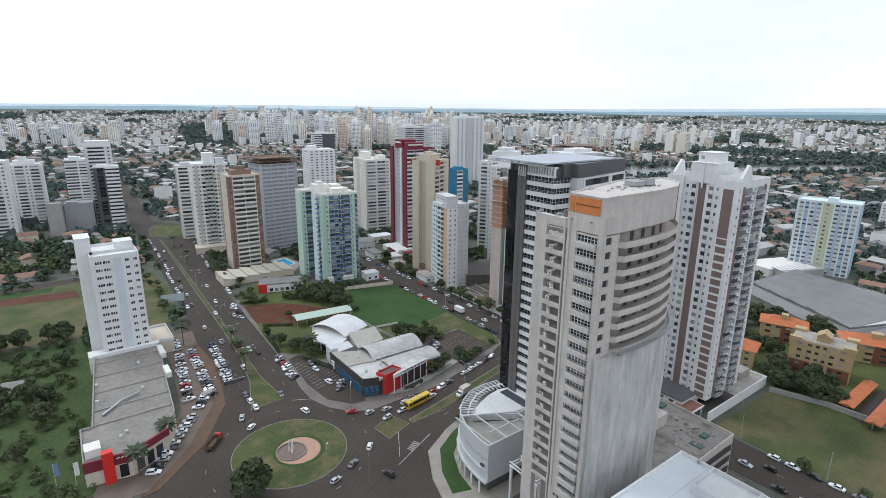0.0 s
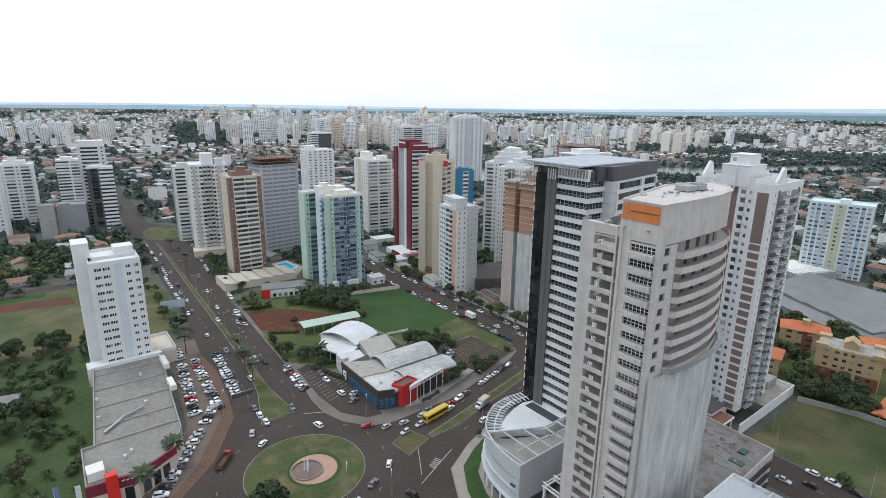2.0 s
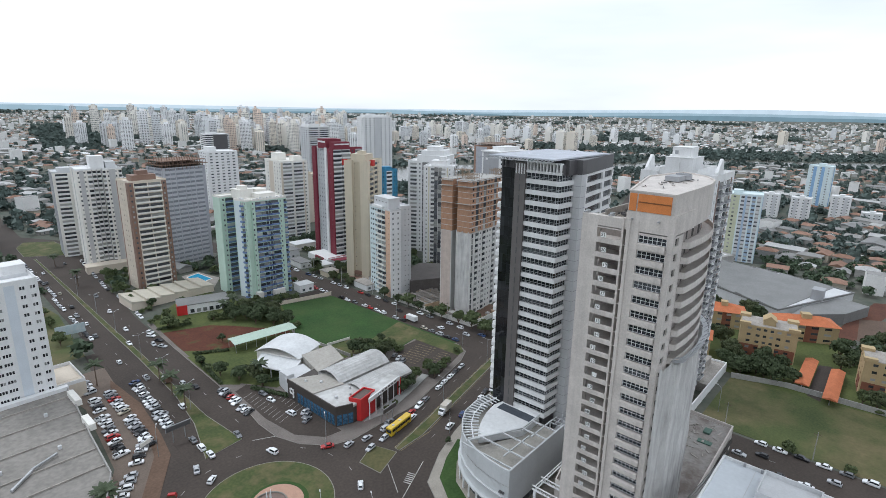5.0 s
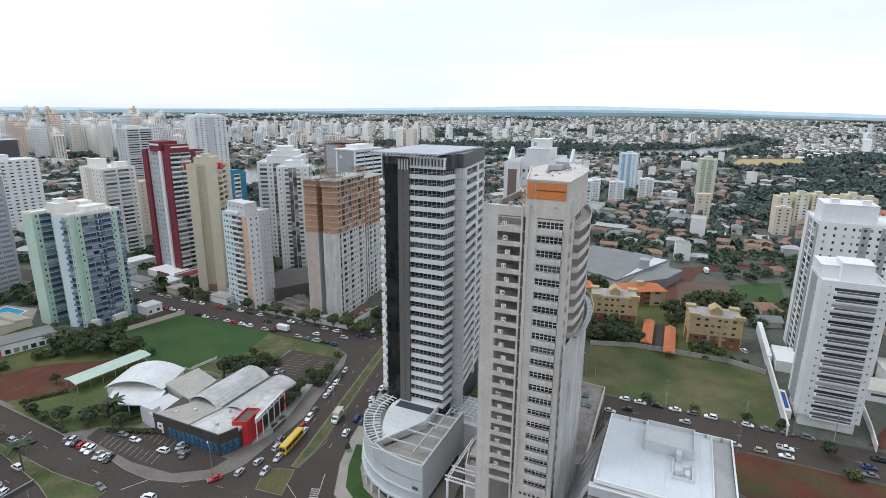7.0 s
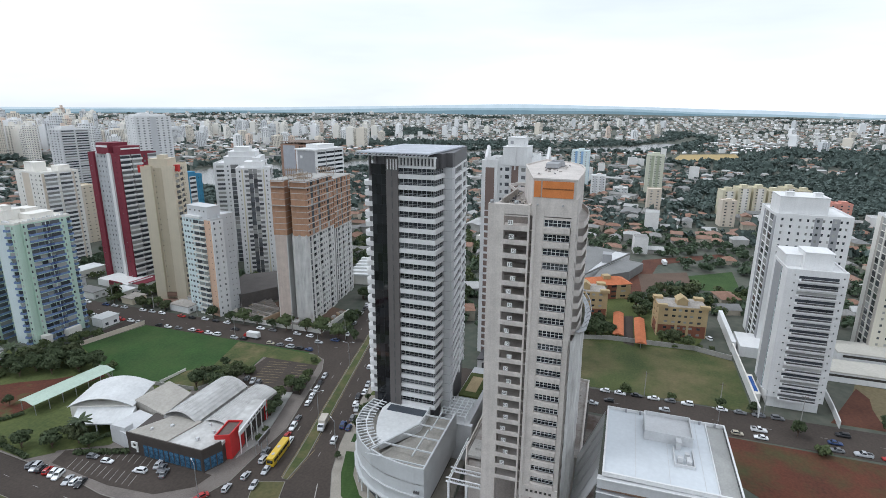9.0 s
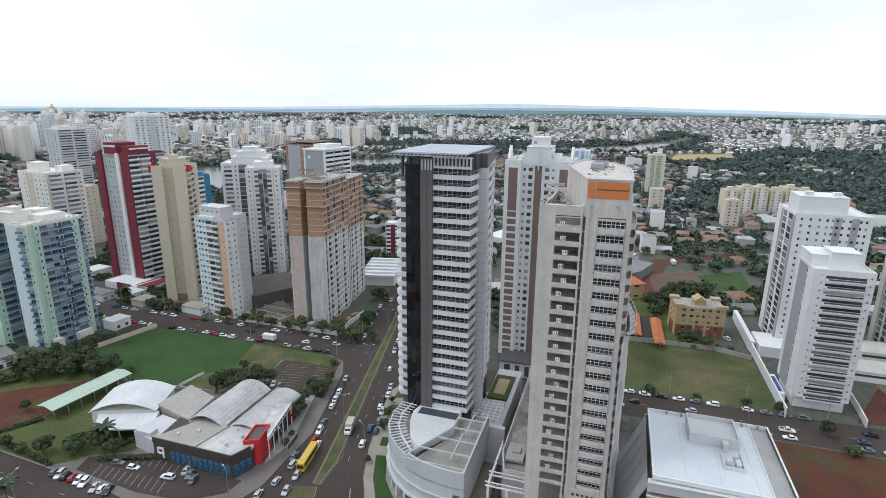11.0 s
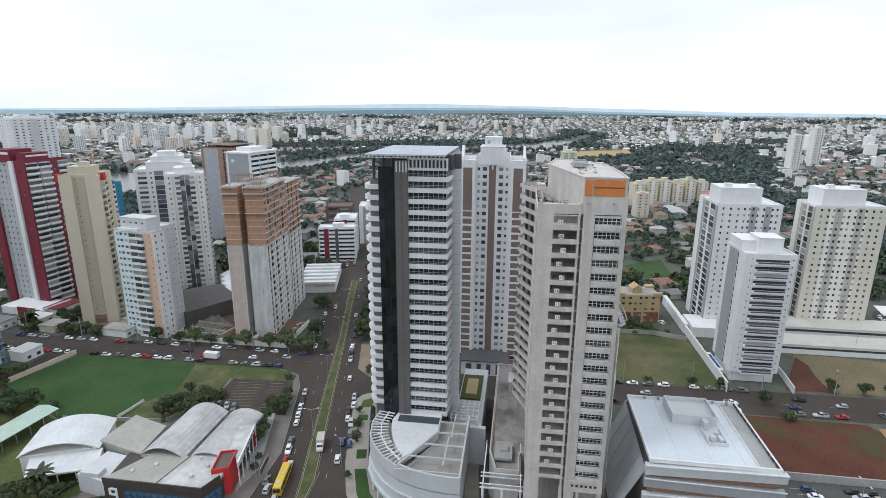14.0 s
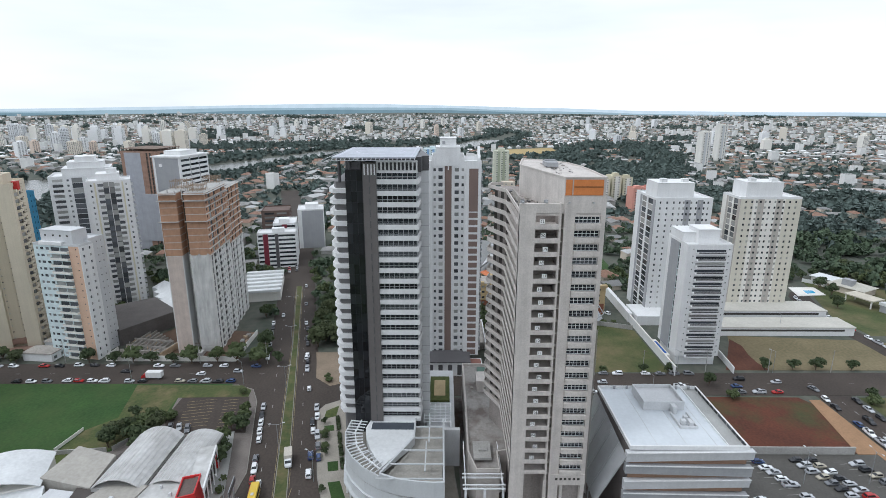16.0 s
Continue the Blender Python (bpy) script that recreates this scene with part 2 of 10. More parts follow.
# ---- building kit ----
class Geo:
    """Collects faces; obj() turns them into one mesh object."""

    def __init__(self):
        self.v, self.f, self.m = [], [], []

    def face(self, pts, mi=0):
        n = len(self.v)
        self.v += [tuple(p) for p in pts]
        self.f.append(tuple(range(n, n + len(pts))))
        self.m.append(mi)

    def box(self, x0, x1, y0, y1, z0, z1, mi=0):
        n = len(self.v)
        self.v += [(x0, y0, z0), (x1, y0, z0), (x1, y1, z0), (x0, y1, z0), (x0, y0, z1), (x1, y0, z1), (x1, y1, z1), (x0, y1, z1)]
        for q in ((3, 2, 1, 0), (4, 5, 6, 7), (0, 1, 5, 4), (1, 2, 6, 5), (2, 3, 7, 6), (3, 0, 4, 7)):
            self.f.append(tuple(n + i for i in q))
            self.m.append(mi)
        return self

    def prism(self, poly, z0, z1, mi=0):
        """An upright solid over a plan outline that runs counter-clockwise; z1 may be a list, one height a corner."""
        n, k = len(self.v), len(poly)
        hs = z1 if isinstance(z1, (list, tuple)) else [z1] * k
        self.v += [(p[0], p[1], z0) for p in poly] + [(p[0], p[1], h) for p, h in zip(poly, hs)]
        for i in range(k):
            j = (i + 1) % k
            self.f.append((n + i, n + j, n + k + j, n + k + i))
            self.m.append(mi)
        self.f.append(tuple(n + k + i for i in range(k)))
        self.f.append(tuple(n + i for i in reversed(range(k))))
        self.m += [mi, mi]
        return self

    def tube(self, a, b, r0, r1=None, n=8, mi=0):
        a, b = Vector(a), Vector(b)
        r1 = r0 if r1 is None else r1
        d = (b - a).normalized()
        u = d.orthogonal().normalized()
        w = d.cross(u)
        k = len(self.v)
        for c, r in ((a, r0), (b, r1)):
            for i in range(n):
                t = 2 * math.pi * i / n
                self.v.append(tuple(c + u * (r * math.cos(t)) + w * (r * math.sin(t))))
        for i in range(n):
            j = (i + 1) % n
            self.f.append((k + i, k + j, k + n + j, k + n + i))
            self.m.append(mi)
        self.f.append(tuple(k + n + i for i in range(n)))
        self.f.append(tuple(k + i for i in reversed(range(n))))
        self.m += [mi, mi]
        return self

    def bar(self, a, b, w, h, mi=0):
        """A beam of width w and height h from a to b."""
        a, b = Vector(a), Vector(b)
        d = (b - a).normalized()
        s = d.cross(Vector((0, 0, 1)))
        s = (s.normalized() if s.length > 1e-4 else Vector((1, 0, 0))) * (w / 2)
        u = s.cross(d).normalized() * (h / 2)
        n = len(self.v)
        for c in (a, b):
            self.v += [tuple(c - s - u), tuple(c + s - u), tuple(c + s + u), tuple(c - s + u)]
        for q in ((0, 1, 5, 4), (1, 2, 6, 5), (2, 3, 7, 6), (3, 0, 4, 7), (3, 2, 1, 0), (4, 5, 6, 7)):
            self.f.append(tuple(n + i for i in q))
            self.m.append(mi)
        return self

    def weld(self):
        """Join the corners that meet."""
        seen, idx, vs = {}, [], []
        for p in self.v:
            k = (round(p[0], 4), round(p[1], 4), round(p[2], 4))
            if k not in seen:
                seen[k] = len(vs)
                vs.append(p)
            idx.append(seen[k])
        self.v, self.f = vs, [tuple(idx[i] for i in f) for f in self.f]
        return self

    def mesh(self, name, mats):
        me = bpy.data.meshes.new(name)
        me.from_pydata(self.v, [], self.f)
        for m in mats if isinstance(mats, (list, tuple)) else [mats]:
            me.materials.append(m)
        if any(self.m):
            me.polygons.foreach_set("material_index", self.m)
        me.update()
        return me


def part(name, geo, material, parent, label="", kind=""):
    me = geo if isinstance(geo, bpy.types.Mesh) else geo.mesh(name, material)
    ob = new(name, me)
    ob.parent = parent
    return tagged(ob, label, kind=kind)


def thing(name, label, category, x=0, y=0, z=0, rot=0, group="", kind=""):
    ob = new(name)
    ob.empty_display_size = 1
    ob.matrix_world = pose(x, y, z, 0, 0, rot)
    return tagged(ob, label, category, group, kind)


def setting(name, geo, material, label=""):
    return tagged(new(name, geo.mesh(name, material)), label, kind="structure")


def fbox(g, W, D, face, u0, u1, o0, o1, z0, z1, mi=0):
    """A box on one face of a W x D block: u along the face, o outwards."""
    if face == "w":
        g.box(-o1, -o0, u0, u1, z0, z1, mi)
    elif face == "s":
        g.box(u0, u1, -o1, -o0, z0, z1, mi)
    elif face == "n":
        g.box(u0, u1, D + o0, D + o1, z0, z1, mi)
    else:
        g.box(W + o0, W + o1, u0, u1, z0, z1, mi)


class Block:
    """A storeyed block on a W x D plan whose faces are set out in columns of wall, windows and balconies."""

    def __init__(self, th, W, D, z0, nf, fh, mats, pane=PANE, x=0, y=0, single=False, rot=0):
        self.rot = radians(rot)
        self.th, self.W, self.D, self.z0, self.nf, self.fh = th, W, D, z0, nf, fh
        self.mats, self.pane, self.single = mats, pane, single
        self.z1 = z0 + nf * fh
        self.g = {}
        self.panes = Geo()
        self.cols = []
        self.balc = []
        self.ox, self.oy = x, y
        # dark inner block in place of unlit rooms
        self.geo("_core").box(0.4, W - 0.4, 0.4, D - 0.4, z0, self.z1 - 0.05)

    def geo(self, k):
        return self.g.setdefault(k, Geo())

    def face(self, face, spec):
        toks = [(t[0], t[1], float(t[2:])) for t in spec.split()]
        u = 0.402 if face in "we" else 0.0
        span = (self.D if face in "we" else self.W) - 2 * u
        s = span / sum(t[2] for t in toks)
        for i, (kind, k, w) in enumerate(toks):
            u0, u1 = u, u + w * s
            self.column(face, kind, k, u0, u1)
            u = u1

    def column(self, face, kind, k, u0, u1):
        W, D, z0, z1, fh, nf = self.W, self.D, self.z0, self.z1, self.fh, self.nf
        g = Geo()
        self.cols.append((g, k))
        if kind == "P":
            fbox(g, W, D, face, u0, u1, -0.4, 0, z0, z1)
        elif kind == "Q":
            fbox(g, W, D, face, u0, u1, -0.4, 0.6, z0, z1)
        elif kind in "wsGt":
            lo, hi = {"w": (1.05, 2.25), "s": (0.95, 2.45), "G": (0.15, fh - 0.15), "t": (1.5, 2.1)}[kind]
            out = 0.12 if kind == "s" else 0.0
            self.pierced(g, face, u0 + 0.003, u1 - 0.003, out, lo, hi)
            for i in range(nf):
                self.window(face, u0, u1, z0 + i * fh + lo, z0 + i * fh + hi)
        elif kind == "X":
            c = Geo()
            fbox(c, W, D, face, u0, u1, -0.4, 0, z0, z1)
            self.cols.append((c, "a"))
            fbox(g, W, D, face, u0 + 0.2, u1 - 0.2, 0, 0.06, z1 - 6 * fh, z1 - 0.8)
            for i in range(nf - 6):
                c = Geo()
                fbox(c, W, D, face, u0 + 0.2, u1 - 0.2, 0, 0.06, z0 + i * fh + 0.45, z0 + (i + 1) * fh - 0.45)
                self.cols.append((c, k))
        elif kind == "H":
            fbox(g, W, D, face, u0, u1, -0.4, 0, z0, z1)
            for i in range(nf + 1):
                c = Geo()
                fbox(c, W, D, face, u0 - 0.05, u1 + 0.05, 0, 0.12, z0 + i * fh - 0.13, z0 + i * fh + 0.13)
                self.cols.append((c, "c"))
        elif kind == "r":
            self.pierced(g, face, u0 + 0.003, u1 - 0.003, 0, 0.6, 1.7)
            for i in range(nf):
                self.window(face, u0 + 0.1, u1 - 0.1, z0 + i * fh + 0.6, z0 + i * fh + 1.7)
            bg = Geo()
            fbox(bg, W, D, face, u0 + 0.1, u1 - 0.1, 0.01, 1.3, -0.3, 0.3, 1)
            fbox(bg, W, D, face, u0 + 0.5, u1 - 0.5, 1.2, 1.3, 0.3, 0.85)
            me = bg.mesh("balcony", [self.mats[k], self.mats["a"]])
            self.cols[-1] = (g, "a")
            for i in range(nf):
                self.balc.append((me, z0 + i * fh))
        elif kind in "bB":
            d = 1.1 if kind == "b" else 0.45
            for i in range(nf):
                self.window(face, u0 + 0.05, u1 - 0.05, z0 + i * fh + 0.1, z0 + i * fh + 2.35, -0.36)
            self.cols[-1] = (g, "a")
            self.pierced(g, face, u0 + 0.003, u1 - 0.003, -0.05, 0.1, 2.4)
            bg = Geo()
            self.tray(bg, face, u0 + 0.03, u1 - 0.03, d)
            me = bg.mesh("balcony", [self.mats[k], self.mats["a"]])
            for i in range(nf):
                self.balc.append((me, z0 + i * fh))

    def pierced(self, g, face, u0, u1, out, lo, hi):
        """A strip of wall with one opening a storey, its reveals included."""
        W, D = self.W, self.D

        def p(u, o, z):
            return {"w": (-o, u, z), "s": (u, -o, z), "n": (u, D + o, z), "e": (W + o, u, z)}[face]

        b = -0.4
        us = (u0, u0 + 0.04, u1 - 0.04, u1)
        zs = [self.z0] + [v for i in range(self.nf) for v in (self.z0 + i * self.fh + lo, self.z0 + i * self.fh + hi)] + [self.z1]
        for j, (za, zb) in enumerate(zip(zs, zs[1:])):
            for i in range(3):
                if i == 1 and j % 2:
                    for u in us[1:3]:
                        g.face([p(u, out, za), p(u, b, za), p(u, b, zb), p(u, out, zb)])
                    for z in (za, zb):
                        g.face([p(us[1], out, z), p(us[2], out, z), p(us[2], b, z), p(us[1], b, z)])
                else:
                    g.face([p(us[i], out, za), p(us[i + 1], out, za), p(us[i + 1], out, zb), p(us[i], out, zb)])
            for u in (u0, u1):
                g.face([p(u, out, za), p(u, b, za), p(u, b, zb), p(u, out, zb)])
        for z in (self.z0, self.z1):
            for i in range(3):
                g.face([p(us[i], out, z), p(us[i + 1], out, z), p(us[i + 1], b, z), p(us[i], b, z)])
        g.weld()

    def tray(self, g, face, u0, u1, d):
        """A balcony: floor slab and parapet in one shell."""
        W, D = self.W, self.D

        def p(u, o, z):
            return {"w": (-o, u, z), "s": (u, -o, z), "n": (u, D + o, z), "e": (W + o, u, z)}[face]

        def ring(t, z):
            return [p(u0 + t, 0.01, z), p(u0 + t, d - t, z), p(u1 - t, d - t, z), p(u1 - t, 0.01, z)]

        rings = [ring(0, -0.18), ring(0, 0.0), ring(0, 1.0), ring(0.12, 1.0), ring(0.12, 0.0)]
        for k, (a, b) in enumerate(zip(rings, rings[1:])):
            for i in range(3):
                g.face([a[i], a[i + 1], b[i + 1], b[i]], 1 if k == 0 else 0)
        g.face(rings[0], 1)
        g.face(rings[-1], 1)
        g.weld()

    def window(self, face, u0, u1, a, b, o=-0.22):
        g = Geo() if self.single else self.panes
        W, D = self.W, self.D
        if face == "w":
            pts = [(-o, u1, a), (-o, u0, a), (-o, u0, b), (-o, u1, b)]
        elif face == "s":
            pts = [(u0, -o, a), (u1, -o, a), (u1, -o, b), (u0, -o, b)]
        elif face == "n":
            pts = [(u1, D + o, a), (u0, D + o, a), (u0, D + o, b), (u1, D + o, b)]
        else:
            pts = [(W + o, u0, a), (W + o, u1, a), (W + o, u1, b), (W + o, u0, b)]
        g.face(pts)

    def done(self, core=None):
        if math.hypot(self.th.location.x - 60, self.th.location.y - 120) > 470:
            joint = {}
            for g, k in self.cols:
                j = joint.setdefault(k, Geo())
                n = len(j.v)
                j.v += g.v
                j.f += [tuple(i + n for i in f) for f in g.f]
                j.m += g.m
            for k, j in joint.items():
                if j.f:
                    o = part("wall", j, self.mats[k], self.th, kind="stuff")
                    o.location, o.rotation_euler.z = (self.ox, self.oy, 0), self.rot
            self.cols = []
        for g, k in self.cols:
            if g.f:
                o = part("wall", g, self.mats[k], self.th)
                o.location, o.rotation_euler.z = (self.ox, self.oy, 0), self.rot
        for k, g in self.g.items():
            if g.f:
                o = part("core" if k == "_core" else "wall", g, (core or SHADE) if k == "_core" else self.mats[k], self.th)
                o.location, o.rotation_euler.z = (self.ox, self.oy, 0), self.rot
        if self.panes.f:
            o = part("window_panes", self.panes, self.pane, self.th, kind="stuff")
            o.location, o.rotation_euler.z = (self.ox, self.oy, 0), self.rot
        for me, z in self.balc:
            o = part("balcony", me, None, self.th)
            o.location, o.rotation_euler.z = (self.ox, self.oy, z), self.rot


def roof_slab(th, x0, x1, y0, y1, z, material, rim=1.1, mat2=None):
    """Flat roof with a parapet round it."""
    g = Geo()
    g.box(x0, x1, y0, y1, z, z + 0.25)
    for a in ((x0, x1, y0, y0 + 0.25), (x0, x1, y1 - 0.25, y1), (x0, x0 + 0.25, y0 + 0.25, y1 - 0.25), (x1 - 0.25, x1, y0 + 0.25, y1 - 0.25)):
        g.box(*a, z + 0.25, z + rim)
    return part("roof", g, material, th)


def room(th, x0, x1, y0, y1, z0, z1, material, name="penthouse"):
    g = Geo()
    g.box(x0, x1, y0, y1, z0, z1)
    g.box(x0 - 0.15, x1 + 0.15, y0 - 0.15, y1 + 0.15, z1, z1 + 0.2)
    return part(name, g, material, th)


def ribbon(g, pts, o0, o1, z0, z1, mi=0, closed=False):
    """A wall that follows a plan line; its outer side is to the right of the line."""
    n = len(pts)

    def off(d):
        out = []
        for i, p in enumerate(pts):
            a = Vector(pts[i - 1] if i or closed else pts[0])
            b = Vector(pts[(i + 1) % n] if i < n - 1 or closed else pts[-1])
            p = Vector(p)
            d1 = (p - a).normalized() if (p - a).length else (b - p).normalized()
            d2 = (b - p).normalized() if (b - p).length else d1
            n1, n2 = Vector((d1.y, -d1.x)), Vector((d2.y, -d2.x))
            m = (n1 + n2).normalized()
            out.append(p + m * (d / max(0.4, m.dot(n1))))
        return out

    a, b = off(o0), off(o1)
    k = len(g.v)
    for p, q in zip(a, b):
        g.v += [(p.x, p.y, z0), (q.x, q.y, z0), (q.x, q.y, z1), (p.x, p.y, z1)]
    for i in range(n if closed else n - 1):
        j = (i + 1) % n
        A, B = k + 4 * i, k + 4 * j
        for q in ((A + 1, B + 1, B + 2, A + 2), (A + 3, A + 2, B + 2, B + 3), (B, A, A + 3, B + 3), (A, B, B + 1, A + 1)):
            g.f.append(q)
            g.m.append(mi)
    if not closed:
        g.f += [(k, k + 1, k + 2, k + 3), (k + 4 * n - 1, k + 4 * n - 2, k + 4 * n - 3, k + 4 * n - 4)]
        g.m += [mi, mi]
    return g


def along(pts, step):
    """Points at even steps along a plan line, with the direction there."""
    out, left = [], 0.0
    for a, b in zip(pts, pts[1:]):
        a, b = Vector(a), Vector(b)
        L = (b - a).length
        d = (b - a) / L
        t = left
        while t < L:
            out.append((a + d * t, d))
            t += step
        left = t - L
    return out


def fixed(name, geo, material, th, label="", kind=""):
    """A part whose geometry is written in the world's own coordinates."""
    ob = part(name, geo, material, th, label, kind)
    ob.matrix_parent_inverse = th.matrix_world.inverted()
    return ob


def pieces(name, geo, material, th, label="", world=True):
    """Each loose piece of the shape becomes a part of its own."""
    link = list(range(len(geo.v)))

    def root(i):
        while link[i] != i:
            link[i] = link[link[i]]
            i = link[i]
        return i

    for f in geo.f:
        for i in f[1:]:
            link[root(i)] = root(f[0])
    groups = {}
    for f, m in zip(geo.f, geo.m):
        groups.setdefault(root(f[0]), []).append((f, m))
    for fs in groups.values():
        g = Geo()
        for f, m in fs:
            g.face([geo.v[i] for i in f], m)
        g.weld()
        (fixed if world else part)(name, g, material, th, label)


def vault(g, x0, x1, y0, y1, z, rise, axis="x", n=10, t=0.25, mi=0):
    """A barrel roof; axis names the way its ridge runs."""
    rows = []
    for i in range(n + 1):
        s = i / n
        h = z + rise * (1 - (2 * s - 1) ** 2)
        if axis == "x":
            y = y0 + (y1 - y0) * s
            rows.append([(x0, y, h), (x1, y, h)])
        else:
            x = x0 + (x1 - x0) * s
            rows.append([(x, y0, h), (x, y1, h)])
    k = len(g.v)
    for a, b in rows:
        g.v += [a, b, (a[0], a[1], a[2] - t), (b[0], b[1], b[2] - t)]
    for i in range(n):
        A, B = k + 4 * i, k + 4 * i + 4
        qs = ((A, A + 1, B + 1, B), (B + 2, B + 3, A + 3, A + 2), (A, B, B + 2, A + 2), (B + 1, A + 1, A + 3, B + 3))
        for q in qs:
            g.f.append(q if axis == "x" else q[::-1])
            g.m.append(mi)
    for A in (k, k + 4 * n):
        g.f.append((A, A + 2, A + 3, A + 1))
        g.m.append(mi)
    return g


def house_faces(w, d, h, rise, hip, eave=0.5):
    """Walls and roof of a house on its plan centre."""
    wall = [[(sx * w / 2, -d / 2, 0), (sx * w / 2, d / 2, 0), (sx * w / 2, d / 2, h), (sx * w / 2, -d / 2, h)] for sx in (-1, 1)]
    wall += [[(-w / 2, sy * d / 2, 0), (w / 2, sy * d / 2, 0), (w / 2, sy * d / 2, h), (-w / 2, sy * d / 2, h)] for sy in (-1, 1)]
    W, D, k = w / 2 + eave, d / 2 + eave, (w / 2 if hip else -eave)
    r0, r1, z, e = (-w / 2 + (d / 2 if hip else -eave), 0, 0), (w / 2 - (d / 2 if hip else -eave), 0, 0), h + rise, h - 0.12
    a, b = (min(r0[0], -0.1), 0, z), (max(r1[0], 0.1), 0, z)
    roof = [[(-W, -D, e), (W, -D, e), b, a], [(W, D, e), (-W, D, e), a, b], [(-W, D, e), (-W, -D, e), a, a], [(W, -D, e), (W, D, e), b, b]]
    return wall, roof


# ---- ground ----
def terrain_height(x, y):
    """Level near by, rising to low hills far out."""
    r = math.hypot(x - 60, y - 100)
    s = min(1.0, max(0.0, (r - 1700) / 3000))
    h = s * s * (3 - 2 * s) * 62
    h = h if h < 24 else 24 + (h - 24) * 0.35
    h += max(0.0, min(1.0, (r - 2600) / 1500)) * 16 * (noise.noise(Vector((x / 900, y / 900, 0.3))) + 0.25)
    return h


def build_ground():
    g = Geo()
    radii = [0, 30, 80, 150, 250, 350, 450, 600, 800, 1000, 1250, 1500, 1750, 2000, 2250, 2500, 2750, 3000, 3250, 3500, 3750, 4000, 4250, 4450, 4650, 4800]
    n = 144
    for r in radii:
        for i in range(n):
            a = 2 * math.pi * i / n
            x, y = 60 + r * math.cos(a), 100 + r * math.sin(a)
            g.v.append((x, y, terrain_height(x, y) - 0.06))
    for j in range(len(radii) - 1):
        for i in range(n):
            k = (i + 1) % n
            g.f.append((j * n + i, (j + 1) * n + i, (j + 1) * n + k, j * n + k) if j else (i, n + i, n + k))
            g.m.append(0)
    return setting("ground", g, GROUND, "mixed suburban ground of grass, soil and yards")


GROUND = mat("suburban_ground", (0.120, 0.116, 0.096), 0.95, 0.3, 0.03, 0.25, 0.2, col2=(0.052, 0.070, 0.052))
build_ground()


def far_hills():
    """Pale ridges beyond the town, so far off that they only close the view."""
    # haze is painted as glow, paler and bluer with each farther ridge
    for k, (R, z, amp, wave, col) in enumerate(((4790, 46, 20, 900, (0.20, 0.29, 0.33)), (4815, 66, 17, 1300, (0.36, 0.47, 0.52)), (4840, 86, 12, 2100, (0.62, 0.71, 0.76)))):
        m = bpy.data.materials.new("painted_haze_hills")
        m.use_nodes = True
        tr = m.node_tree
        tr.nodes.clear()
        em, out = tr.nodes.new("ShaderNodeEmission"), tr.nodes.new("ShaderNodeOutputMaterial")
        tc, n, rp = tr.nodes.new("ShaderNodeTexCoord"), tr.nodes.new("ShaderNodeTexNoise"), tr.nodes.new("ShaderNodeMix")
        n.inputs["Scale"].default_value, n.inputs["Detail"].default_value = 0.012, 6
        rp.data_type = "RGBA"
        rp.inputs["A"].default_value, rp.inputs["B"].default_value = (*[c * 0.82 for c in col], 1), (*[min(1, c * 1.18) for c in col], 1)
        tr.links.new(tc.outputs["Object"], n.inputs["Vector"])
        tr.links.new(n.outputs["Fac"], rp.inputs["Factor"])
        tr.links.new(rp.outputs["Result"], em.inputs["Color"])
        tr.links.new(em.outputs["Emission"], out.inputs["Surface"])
        g = Geo()
        for i in range(361):
            a = radians(-70 + i * 0.75)
            x, y = 60 + R * math.cos(a), 100 + R * math.sin(a)
            az = -70 + i * 0.75
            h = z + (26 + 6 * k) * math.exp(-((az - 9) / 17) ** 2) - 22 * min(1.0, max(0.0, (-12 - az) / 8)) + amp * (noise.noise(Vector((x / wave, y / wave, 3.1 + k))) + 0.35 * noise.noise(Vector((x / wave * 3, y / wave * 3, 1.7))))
            g.v += [(x, y, -120), (x, y, h), (x + 15 * math.cos(a), y + 15 * math.sin(a), h - 20)]
        for i in range(360):
            for j in range(2):
                A = 3 * i + j
                g.f.append((A, A + 1, A + 4, A + 3))
                g.m.append(0)
        setting("backdrop_hills", g, m, "hills on the horizon, blue haze painted in")


far_hills()


PLANS = []


def patch(name, poly, z, material, label, depth=0.3):
    PLANS.append((name, z, poly, min(p[0] for p in poly), max(p[0] for p in poly), min(p[1] for p in poly), max(p[1] for p in poly)))
    g = Geo()
    area = sum(poly[i][0] * poly[(i + 1) % len(poly)][1] - poly[(i + 1) % len(poly)][0] * poly[i][1] for i in range(len(poly)))
    g.prism(poly if area > 0 else poly[::-1], z - depth, z)
    return setting(name, g, material, label)


def inside(poly, x, y):
    c = False
    j = len(poly) - 1
    for i in range(len(poly)):
        if (poly[i][1] > y) != (poly[j][1] > y) and x < (poly[j][0] - poly[i][0]) * (y - poly[i][1]) / (poly[j][1] - poly[i][1]) + poly[i][0]:
            c = not c
        j = i
    return c


def plans_at(x, y):
    """The ground patches under a place, as (name, height)."""
    return [(n, z) for n, z, poly, a, b, c, d in PLANS if a <= x <= b and c <= y <= d and inside(poly, x, y)]


def ground_z(x, y):
    return max([z for n, z in plans_at(x, y)] + [terrain_height(x, y) - 0.06])


